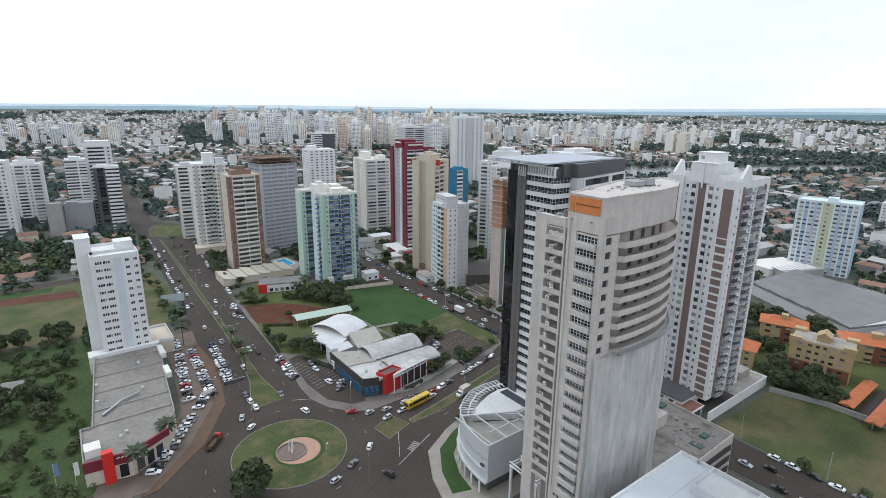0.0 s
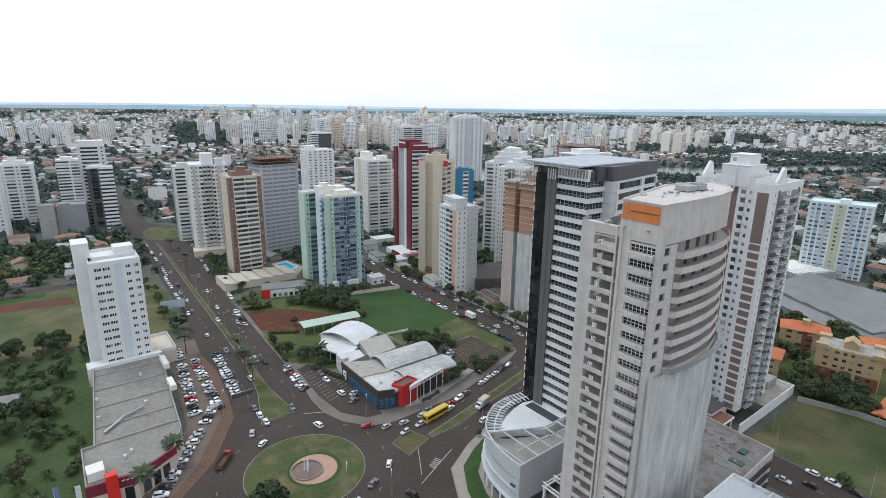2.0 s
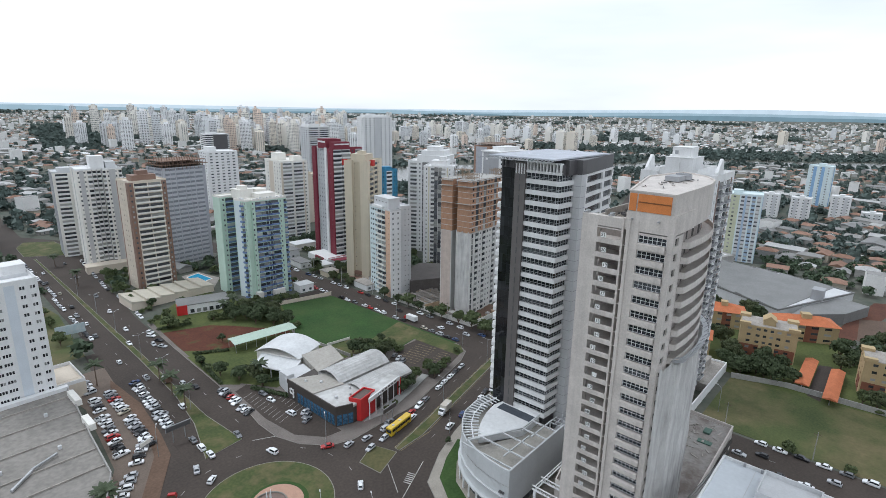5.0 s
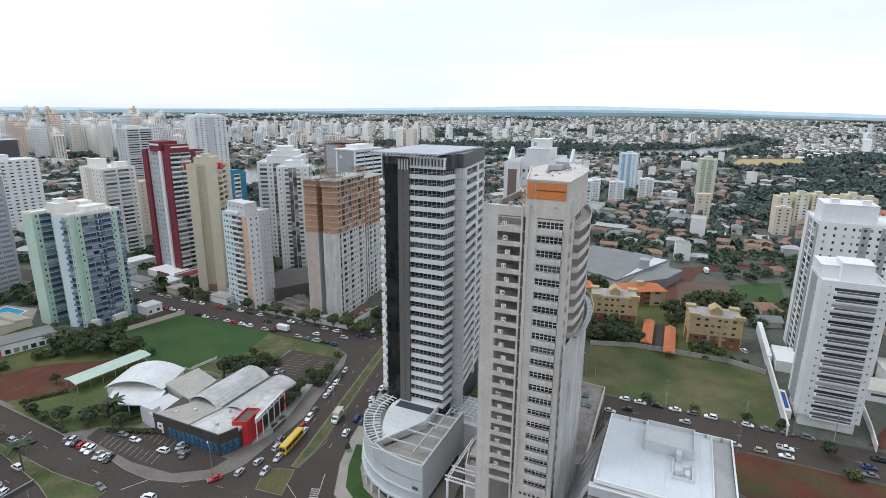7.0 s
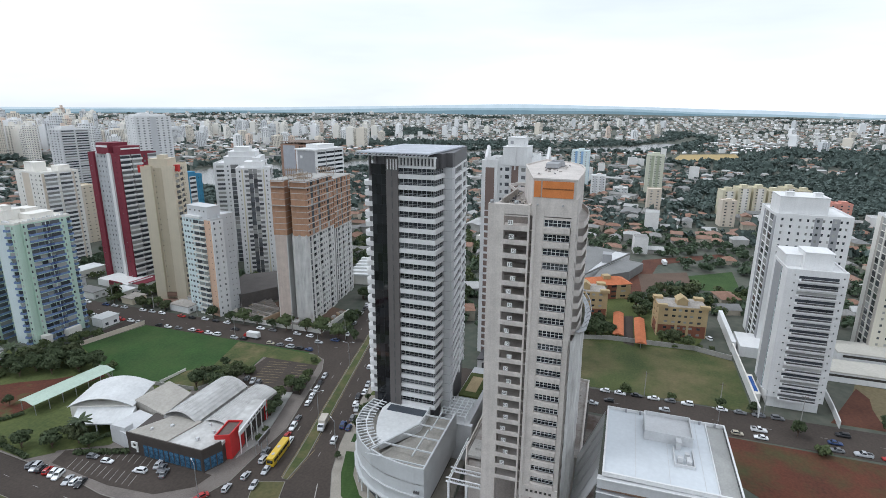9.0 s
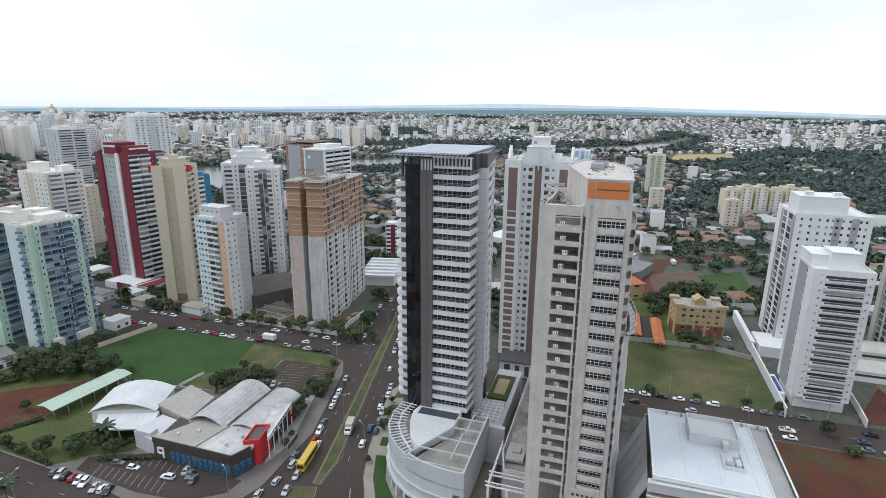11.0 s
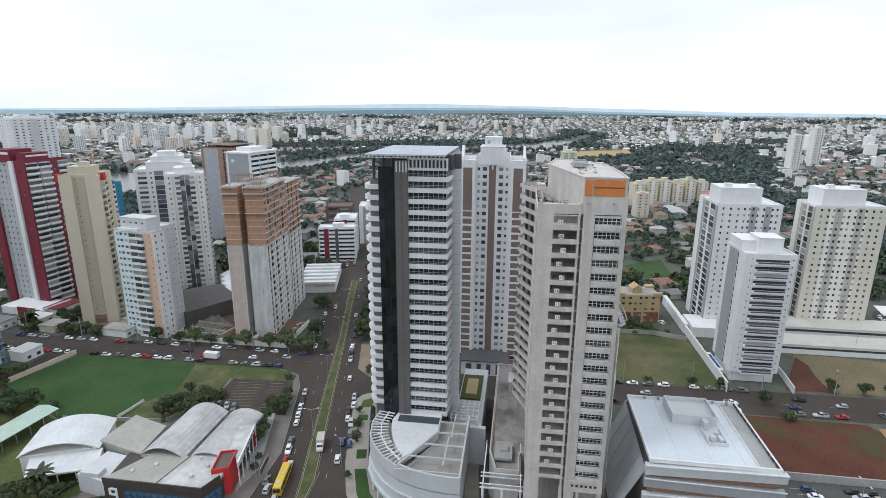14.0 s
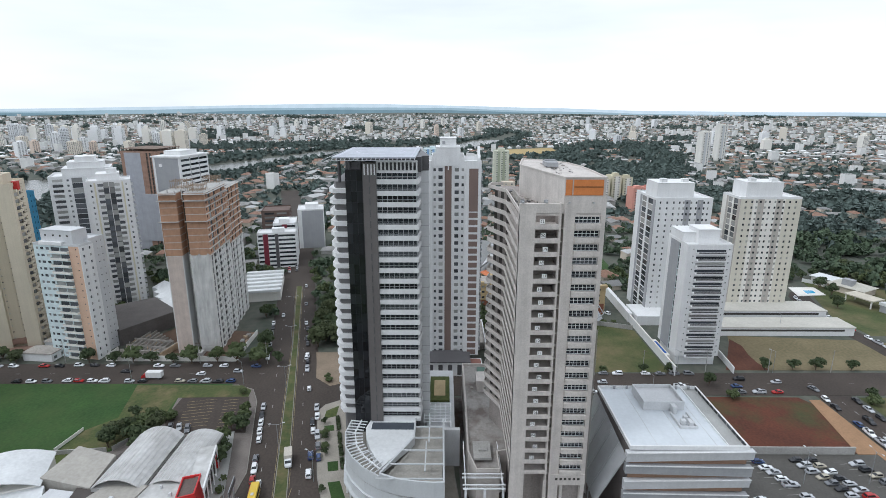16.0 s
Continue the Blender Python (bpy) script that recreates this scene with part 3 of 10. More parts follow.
def strip(pts, w):
    """Outline of a band of width w along a line."""
    left, right = [], []
    for i, p in enumerate(pts):
        a, b = pts[max(0, i - 1)], pts[min(len(pts) - 1, i + 1)]
        d = Vector((b[0] - a[0], b[1] - a[1])).normalized()
        left.append((p[0] - d.y * w / 2, p[1] + d.x * w / 2))
        right.append((p[0] + d.y * w / 2, p[1] - d.x * w / 2))
    return left + right[::-1]


def circle(cx, cy, r, n=48, a0=0, a1=360, ry=None):
    ry = ry or r
    k = n if abs(a1 - a0) < 359 else n - 1
    return [(cx + r * math.cos(radians(a0 + (a1 - a0) * i / (k if abs(a1 - a0) < 359 else n))), cy + ry * math.sin(radians(a0 + (a1 - a0) * i / (k if abs(a1 - a0) < 359 else n)))) for i in range(k + 1)]


def kerbed(name, poly, top, label, h=0.16, inset=0.25):
    """A raised island: a kerb stone edge with the surface inside it."""
    patch(name + "_kerb", poly, h, KERB, "concrete kerb edge", 0.2)
    c = Vector((sum(p[0] for p in poly) / len(poly), sum(p[1] for p in poly) / len(poly)))
    n = len(poly)
    area = sum(poly[i][0] * poly[(i + 1) % n][1] - poly[(i + 1) % n][0] * poly[i][1] for i in range(n))
    sgn = 1 if area > 0 else -1
    inner = []
    for i, p in enumerate(poly):
        a, b = Vector(poly[i - 1]), Vector(poly[(i + 1) % n])
        d = (b - a).normalized()
        inner.append((p[0] - d.y * inset * sgn, p[1] + d.x * inset * sgn))
    patch(name, inner, h + 0.03, top, label, 0.15)


# carriageways
patch("road_base", [(44, 58), (84.5, 58), (84.5, 96), (170, 128), (206, 128), (206, 165), (178, 300), (50, 300), (34, 200), (10, 160), (44, 128)], -0.02, ASPHALT, "worn asphalt between kerbs", 0.03)
patch("road_roundabout", circle(55, 157, 35, 64), 0.030, ASPHALT, "dark asphalt ring road")
patch("road_avenue", [(48, 160), (49, 214), (52, 262), (54, 300), (57, 365), (62, 481), (62, 560), (72, 700), (86, 1000), (100, 1000), (90, 700), (84, 585), (106, 545), (112, 520), (106, 478), (90, 396), (83, 335), (79.5, 280), (77, 236), (75, 206), (74, 180), (70, 165)], 0.02, ASPHALT, "wide asphalt avenue with two carriageways")
patch("road_cross_avenue", [(75, 128), (92, 128), (113, 137.5), (152, 147), (250, 171), (400, 208), (700, 300), (695, 322), (396, 228), (246, 193), (163, 172), (120, 160.5), (90, 158), (75, 170)], 0.012, ASPHALT, "asphalt avenue leading away between towers")
patch("road_side", [(177, 165), (193, 168), (193.5, 270), (192, 400), (180, 560), (164, 560), (175, 400), (176, 262)], 0.004, ASPHALT, "side street lined with parked cars")
patch("road_south", [(167.5, 140), (185.5, 145), (186, 60), (187, -20), (188, -120), (186, -300), (168, -300), (169, -120), (168.5, -20), (168, 60)], 0.006, ASPHALT, "street beside an empty lot")
patch("road_lot", [(20, -46), (168.5, -46), (168.5, -60), (20, -60)], 0.010, ASPHALT, "asphalt street beside a car park")
patch("road_west", [(40, 130), (64, 124), (60, 20), (40, -120), (22, -120), (44, 40)], 0.014, ASPHALT, "asphalt avenue below")
patch("road_northwest", [(48, 405), (48, 416), (-200, 420), (-200, 408)], 0.006, ASPHALT, "narrow asphalt street")

WEEDS = mat("overgrown_weeds", (0.072, 0.106, 0.032), 0.95, 0.3, 0.06, 0.7, 0.8, col2=(0.026, 0.048, 0.014))
C_GRASS, C_STRAW, C_SOIL = ((0.088, 0.104, 0.034), (0.040, 0.058, 0.018)), ((0.175, 0.145, 0.072), (0.105, 0.088, 0.044)), ((0.125, 0.040, 0.021), (0.058, 0.021, 0.013))
REDLOT = patchy("red_soil_with_weeds", C_SOIL, ((0.070, 0.078, 0.028), (0.034, 0.044, 0.016)), 0.24, 0.035, 0.10)
FIELD = patchy("field_grass", ((0.044, 0.098, 0.022), (0.015, 0.046, 0.010)), ((0.066, 0.104, 0.028), (0.034, 0.062, 0.018)), 0.30, 0.035, 0.12)
WORNLOT = patchy("worn_lot_grass", C_GRASS, C_STRAW, 0.36, 0.05, 0.12)
NWLOT = patchy("rough_lot_grass", C_GRASS, C_STRAW, 0.40, 0.03, 0.09)
ISLAND = patchy("worn_island_grass", C_GRASS, C_STRAW, 0.30, 0.12, 0.1)
DIRTYARD = patchy("dirt_yard", C_SOIL, C_GRASS, 0.14, 0.08)
SITEFLOOR = patchy("stained_site_floor", ((0.20, 0.185, 0.17), (0.12, 0.11, 0.10)), ((0.10, 0.07, 0.055), (0.06, 0.045, 0.04)), 0.45, 0.12, 0.08)
# islands and verges
kerbed("roundabout_island", circle(55.3, 157.0, 19.0, 64), ISLAND, "grassy roundabout island")
kerbed("median", [(52.5, 189.5), (66, 191), (64.5, 214), (65.5, 236), (68, 281), (70, 337), (73.5, 425), (76, 500), (74.5, 500), (71.5, 425), (67.5, 337), (65.3, 281), (62.8, 237), (59, 212)], ISLAND, "grass median of the avenue")
kerbed("median_cross", [(98, 147), (110, 147.4), (160, 159), (211, 170.8), (300, 191.5), (300, 195), (215, 174.4), (160, 162.6), (109, 151.2), (98, 149)], ISLAND, "worn grass median")
kerbed("median_tip", [(86, 143), (97, 147), (94, 156), (85, 152)], DRYGRASS, "worn grass traffic island")
kerbed("verge_podium", [(82, 104), (86, 117), (93, 129.5), (105.8, 136.2), (119, 140.7), (133.6, 144.2), (151, 148), (157, 148.6), (160.5, 147), (163.8, 142), (167, 134), (167, 100), (120, 98), (100, 96), (84, 98)], mat("pale_walk_paving", (0.30, 0.275, 0.235), 0.9, 0.2, 0.2, 3.0), "paved walk round the curved building")
patch("lawn_podium", [(87, 108), (90.5, 118), (97, 128), (106, 133), (116.3, 136.8), (117, 133.2), (106.4, 129.0), (99, 123), (94.5, 114), (93, 106)], 0.24, LUSH, "curved lawn strip", 0.1)
patch("lawn_tip", [(150.8, 145.4), (156, 145.6), (159.6, 141.5), (152.5, 141.2)], 0.24, GRASS, "small lawn at the corner of the walk", 0.1)
patch("lawn_walk", [(142.8, 143.4), (146.2, 144.3), (146.8, 141.0), (143.4, 140.2)], 0.24, LUSH, "small lawn beside the walk", 0.1)
patch("lawn_walk_2", [(121.4, 137.8), (126.0, 138.9), (126.6, 135.6), (122.0, 134.6)], 0.24, LUSH, "small lawn beside the walk", 0.1)
kerbed("pavement_corner", [(74.5, 184), (77.5, 174.5), (84, 166), (92, 163), (104, 163.2), (121, 163), (163, 174), (172, 178.5), (175.5, 186), (175.5, 262), (175, 288), (120, 300), (83, 318), (80.5, 280), (78.2, 236), (76.2, 206), (74.5, 195)], PAVING, "paved pavement round a block")
patch("field", [(176, 188), (175.3, 285), (146, 293), (127, 250), (131, 212), (150, 203), (167, 206), (171, 190)], 0.23, FIELD, "field of tall lush grass", 0.05)
patch("lawn_block", [(79.8, 234), (82.3, 280), (85, 312), (120, 297), (146, 292.6), (126.8, 252), (130.6, 214), (112, 214), (93, 213), (86, 225)], 0.215, GRASS, "rough grass between the yard and the field", 0.03)
patch("lawn_field", [(174.8, 184), (174.8, 227), (163, 224), (151, 221), (143, 228), (131, 229.5), (131.5, 213), (150, 204.5), (165, 206), (166, 178.5), (171, 179)], 0.24, ISLAND, "mown grass strip", 0.05)
patch("car_park_small", [(142, 171), (166, 178), (165, 204), (150, 203.5), (141, 198)], 0.235, ASPHALT, "small asphalt car park", 0.05)
patch("yard_red_soil", [(82, 273), (90, 266), (97, 261.5), (114, 261), (128, 256), (129, 263), (119, 274), (112, 285), (104, 294), (84, 301)], 0.235, DIRTYARD, "bare red soil yard", 0.05)
patch("lawn_side", [(78.5, 232), (84, 226), (94, 232), (95, 258), (80.5, 266)], 0.225, GRASS, "grass garden", 0.05)
patch("pool_deck", [(124, 352), (131, 345), (146, 366), (142, 388), (130, 386)], 0.10, mat("pool_paving", (0.30, 0.28, 0.25), 0.9, 0.2, 0.2, 2.0), "paved court between towers", 0.08)
patch("lawn_tower", [(84, 300), (120, 292), (126, 300), (132, 318), (128, 346), (118, 350), (86, 320)], 0.225, GRASS, "grass beside a tower", 0.05)
patch("car_park_shop", [(78, 196), (79.5, 180), (86, 171), (92, 170), (92.5, 200), (94, 206), (86, 224), (80, 222)], 0.232, ASPHALT, "car park of a shop", 0.05)
patch("yard_mall", [(33, 282), (52, 282), (50, 262), (48, 222), (44, 204), (30, 180), (14, 163), (-4, 163), (8, 190), (24, 192), (31, 205), (36, 250)], 0.05, mat("mall_paving", (0.15, 0.118, 0.095), 0.9, 0.2, 0.2, 2.0), "brown paved car park", 0.05)
patch("dirt_verge", [(50, 268), (51.5, 240), (48.5, 214), (46, 200), (33, 178), (16, 162), (11, 161), (28, 179), (42, 203), (46.5, 222), (48, 262)], 0.12, DIRT, "bare brown earth verge", 0.1)
patch("lot_northwest", [(50, 300), (12, 300), (-60, 318), (-60, 405), (52, 405), (56, 365)], 0.01, NWLOT, "dry grassy empty lot", 0.05)
patch("soil_cut", [(10, 372), (8, 388), (-20, 392), (-60, 398), (-60, 382), (-20, 378)], 0.03, SOIL, "strip of bare red soil", 0.05)
patch("lush_corner", [(-60, 395), (-4, 394), (-2, 404), (-60, 404)], 0.035, LUSH, "patch of bright grass", 0.05)
patch("lot_west", [(2, 160), (6, 250), (8, 300), (-120, 320), (-120, 120), (0, 130)], 0.0, WEEDS, "overgrown green lot", 0.05)
patch("lot_south", [(187.5, 4.5), (187.5, 79), (231, 79), (237, 60), (238, 20), (232, 4.5)], 0.02, WORNLOT, "mown empty lot with worn grass", 0.05)
patch("lot_red", [(131.5, 6), (131.5, -40), (160, -42), (167, -38), (167.5, 24), (150, 26)], 0.02, REDLOT, "cleared lot of red soil with weeds", 0.05)
patch("lot_dry", [(189.5, -25), (226, -40), (220, -110), (190, -150)], 0.02, mat("straw_lot", (0.21, 0.17, 0.098), 0.95, 0.25, 0.05, 0.8, 0.3, col2=(0.115, 0.10, 0.052)), "dry straw-coloured empty lot", 0.05)
patch("lot_dry_soil", [(189.6, -21), (222, -39), (214, -41), (205, -39), (197, -38.5), (189.6, -40)], 0.026, SOIL, "bare red soil at the lot's edge", 0.03)
patch("lot_corner", [(155, -62), (167, -62), (167, -140), (120, -140), (120, -62)], 0.02, WORNLOT, "grassy corner lot", 0.05)
patch("car_park", [(60, 26), (131, 26), (131, -44), (60, -44)], 0.02, mat("car_park_asphalt", (0.088, 0.083, 0.075), 0.9, 0.25, 0.1, 1.5), "asphalt car park", 0.05)
patch("pavement_lot", [(100, -41.5), (131, -41.5), (131, -35), (165, -41), (165, -45.5), (100, -45.5)], 0.15, mat("ochre_pavement", (0.30, 0.18, 0.10), 0.9, 0.2, 0.2, 2.0), "ochre paved footway", 0.1)
patch("site_podium", [(85, 58), (166, 58), (166, 98), (100, 96), (85, 94)], 0.13, SITEFLOOR, "stained concrete apron round a building site", 0.1)

kerbed("island_far", [(71, 512), (95, 495), (101, 520), (99, 550), (81, 562), (73, 545)], ISLAND, "grass island where the avenue forks")
patch("layby", [(175, 148.2), (181.6, 155.4), (190.5, 157.3), (198, 159), (206, 161), (206, 150), (196, 144), (186, 142), (177, 143.5)], 0.024, mat("gravel_layby", (0.23, 0.18, 0.13), 0.95, 0.25, 0.15, 1.5), "gravel lay-by beside the avenue", 0.02)
patch("road_club", [(187, -110), (212, -110), (252, -108), (282, -118), (292, -124), (292, -112), (284, -106), (254, -98.5), (212, -101), (187, -101)], 0.028, ASPHALT, "asphalt street behind the parking deck", 0.03)
patch("lawn_club", [(226, -112), (252, -110), (281, -120), (294, -128), (312, -132), (330, -170), (250, -176), (226, -150)], 0.02, WORNLOT, "green lawn round the club house", 0.04)
# lake
patch("water_lake", [(870, 470), (913, 458), (1036, 437), (1155, 377), (1270, 336), (1300, 300), (1420, 60), (1470, -14), (1560, -40), (2020, -172), (2190, -160), (1900, -70), (1650, 60), (1480, 230), (1330, 420), (1160, 480), (1040, 530), (900, 640), (760, 760), (640, 760), (520, 640), (560, 560), (700, 620), (800, 560)], 0.05, WATERM, "calm grey lake", 0.1)
patch("clearing", [(1406, -60), (1471, -190), (1300, -176), (1200, -50), (1290, -40)], 0.05, mat("ochre_ground", (0.36, 0.27, 0.12), 0.95, 0.2, 0.02, 0.3), "ochre grass clearing", 0.05)
patch("lot_brown", [(318, 42), (356, 44), (372, 12), (334, 11)], 0.02, mat("dark_soil", (0.11, 0.075, 0.055), 0.95, 0.2, 0.1, 1.0), "dark ploughed lot", 0.05)
patch("lot_green", [(334, 10.5), (363, 12), (384, -18), (336, -16)], 0.02, LUSH, "bright green lot", 0.05)
patch("road_dirt", [(275, 56), (279, 60), (395, 40), (432, -16), (426, -22), (385, 30), (300, 46)], 0.01, SOIL, "red dirt track", 0.05)


# ---- towers round the side street ----
def tower(name, label, x, y, rot, W, D, nf, fh, mats, faces, pane=PANE, z0=0.0, group="towers"):
    th = thing(name, label, "tower", x, y, 0, rot, group)
    b = Block(th, W, D, z0, nf, fh, mats, pane)
    for f in "wsne":
        b.face(f, faces.get(f, "Pa1"))
    b.done()
    return th, b


def top(th, b, material, rooms, rim=1.1):
    roof_slab(th, 0, b.W, 0, b.D, b.z1, material, rim)
    for x0, x1, y0, y1, h, m in rooms:
        room(th, x0, x1, y0, y1, b.z1 + 0.25, b.z1 + h, m)


MB = {"a": MINT, "w": PALEBLUE, "b": BLUEP, "d": mat("deep_blue_render", (0.085, 0.125, 0.26), 0.7, 0.12, 0.3, 3.0)}


def stack(th, mats, x, y, rot, W, D, z0, nf, fh, w="Pa1", s="Pa1", n="Pa1", e="Pa1", pane=PANE_LIGHT, roof=None, rim=1.0):
    """One storeyed volume of a tower that is made of several."""
    b = Block(th, W, D, z0, nf, fh, mats, pane, x, y, rot=rot)
    for f, spec in (("w", w), ("s", s), ("n", n), ("e", e)):
        b.face(f, spec)
    b.done()
    o = roof_slab(th, 0, W, 0, D, b.z1, roof or mats["a"], rim)
    o.location, o.rotation_euler.z = (x, y, 0), radians(rot)
    return b


def mint_tower():
    th = thing("apartment_tower", "mint green tower with blue balconies", "tower", 142, 313.4, 0, 0, "towers")
    stack(th, MB, 1.6, -0.2, -5, 21, 25, 0, 19, 3.04, "Pa1", "wa0.8 Pa0.8 bb3.2 bb2.6 bd1.5 Pw0.25 bd1.5 bb4.2 Pa0.7 wa0.8 Pa1.5 bb1.6", roof=OFFWHITE)
    stack(th, MB, -1.4, 0.8, 11, 7, 10.6, 0, 19, 3.03, "Pa0.5 wa0.8 Pa0.5 bb2.6 Pw5.2", "Pa2.2 wa0.8 Pa0.8", roof=OFFWHITE)
    stack(th, MB, -6.4, 21.6, 2, 13, 8, 0, 19, 3.05, "Pa7", "Pa1.2 wa0.8 Pa0.6 bb4.2 bd3", roof=OFFWHITE)
    z = 57.8
    for x0, x1, y0, y1, h in ((0, 9, 11, 20, 5.0), (8, 19, 3.5, 12, 2.8), (2, 6, 12, 17, 7.0), (12, 18, 12, 20, 4.2)):
        room(th, x0, x1, y0, y1, z, z + h, OFFWHITE)
    g = Geo()
    for i in range(9):
        g.box(3 + i * 2.1, 4.0 + i * 2.1, 0.9 - i * 0.17, 1.7 - i * 0.17, z + 0.2, z + 1.0 + 0.3 * (i % 3))
    g.box(-1.2, 0.2, 6, 9, z, z + 1.2)
    pieces("roof_unit", g, LGREY, th, "", False)
    g = Geo()
    g.box(0.2, 3.4, -3.2, 0.4, 0, 4.0)
    g.box(10, 17, -4.6, -1.4, 0, 3.6)
    pieces("entrance_porch", g, OFFWHITE, th, "", False)


mint_tower()

MB = {"a": BEIGE, "b": OFFWHITE, "r": BROWNT, "e": mat("sand_render", (0.46, 0.38, 0.29), 0.85, 0.1, 0.2, 2.0, streak=0.8)}
th = thing("apartment_tower", "brown-tiled tower with pale curved balconies", "tower", 101.2, 374.5, 0, 1, "towers")
stack(th, MB, 0, 0, 0, 21.6, 18, 0, 21, 3.12, "Pr1.2 wr0.8 Pr0.8 Pa3.4 wa0.9 Pa2 wa0.9 Pa3.4 Pr1.2", "Pr0.7 wr0.9 Pr0.8 Pa0.4 bb6.0 Pa0.3 bb6.0 Pa0.4 Pr0.8 wr0.9 Pr0.7", roof=BEIGE)
g = Geo()
for i in range(21):
    ribbon(g, [(3.2 + 15.2 * k / 8, -1.2 - 0.8 * math.sin(math.pi * k / 8)) for k in range(9)], -0.12, 0.06, i * 3.12 + 0.1, i * 3.12 + 1.0)
pieces("balcony_front", g, MB["b"], th, "", False)
for x0, x1, y0, y1, h in ((4, 17.5, 4, 12, 3.4), (8, 14, 6, 11, 5.8)):
    room(th, x0, x1, y0, y1, 65.6, 65.6 + h, BROWNT)

NETM = mat("grey_safety_net", (0.36, 0.37, 0.40), 0.95, 0.14, 0.25, 4.0, streak=0.7)
NETTED = mat("netted_opening", (0.25, 0.26, 0.29), 0.95, 0.15, 0.2, 3.0)
MB = {"a": NETM, "c": mat("netted_slab", (0.44, 0.45, 0.48), 0.95, 0.12, 0.25, 4.0, streak=0.6)}
th, b = tower("apartment_tower", "unfinished tower wrapped in grey safety net", 136.3, 413, 6, 30.5, 22, 22, 3.1, MB, {
    "w": "Pc1 sc5 Pc0.6 sc5 Pc1", "s": "Pc1.2 sc3 Pc0.3 sc3 Pc0.6 sc5 Pc0.4 sc3 Pc0.3 sc3 Pc0.6 sc5 Pa2"}, NETTED)
g = Geo()
for i in range(9):
    for j in range(7):
        g.box(i * 3.6, i * 3.6 + 0.3, j * 3.5, j * 3.5 + 0.3, b.z1, b.z1 + 5.5 + (i * 7 + j * 3) % 4 * 0.4)
g.box(-1.5, 32, -1.5, 23.5, b.z1 + 1.6, b.z1 + 1.9)
g.box(-0.5, 31, -0.5, 22.5, b.z1 + 4.2, b.z1 + 4.6)
for i in range(12):
    g.box(-1.6 + i * 2.9, -1.45 + i * 2.9, -1.6, -1.45, b.z1 - 1.5, b.z1 + 3.4)
pieces("formwork", g, mat("rusty_formwork", (0.20, 0.13, 0.095), 0.9, 0.3, 0.5, 4.0), th, "", False)

MB = {"a": OFFWHITE, "b": WHITE, "d": MGREY, "k": mat("pale_grey_render", (0.46, 0.455, 0.45), 0.85, 0.1, 0.2, 2.0, streak=0.7)}
th = thing("apartment_tower", "tall white-grey tower with small windows", "tower", 93.5, 441, 0, -8, "towers")
stack(th, MB, 0, 1.2, 0, 9, 26, 0, 22, 3.05, "Pa2 wa1 Pa2 wa1 Pd1 Pa2 wa1 Pa2", "Pa0.8 wa0.9 Pk2.2 wa0.9 Pa0.9 bb2.2", pane=PANE, roof=WHITE)
stack(th, MB, 9.003, 2.6, 0, 6, 24, 0, 22, 3.05, "Pa1", "Pd0.6 bb2.1 Pd0.5 bb2.1 Pd0.6", pane=PANE, roof=WHITE)
stack(th, MB, 15.006, 0, 0, 11, 26, 0, 22, 3.05, "Pa1", "bb1.6 Pa0.8 wa0.9 Pk3.4 wa0.9 Pa0.9 bb1.6", pane=PANE, roof=WHITE)
room(th, 9, 17, 5, 16, 67.2, 75.5, WHITE)
room(th, 18, 24, 6, 14, 67.2, 71.5, LGREY)
g = Geo()
g.box(-3, 34, -9, 1, 0, 4.5)
g.box(-3.4, 34.4, -9.4, 1.4, 4.5, 5.0)
part("podium", g, BEIGE, th)
MB = {"a": OFFWHITE, "b": WHITE, "d": MGREY}
th, b = tower("apartment_tower", "slim grey and white apartment tower", 92, 492, -8, 20, 22, 20, 3.05, MB, {"w": "Pd1 wd1 Pd2 wd1 Pd2", "s": "Pa1 bb4 Pa1 bb4 Pa1"})
top(th, b, LGREY, [(4, 14, 5, 14, 3, LGREY)])


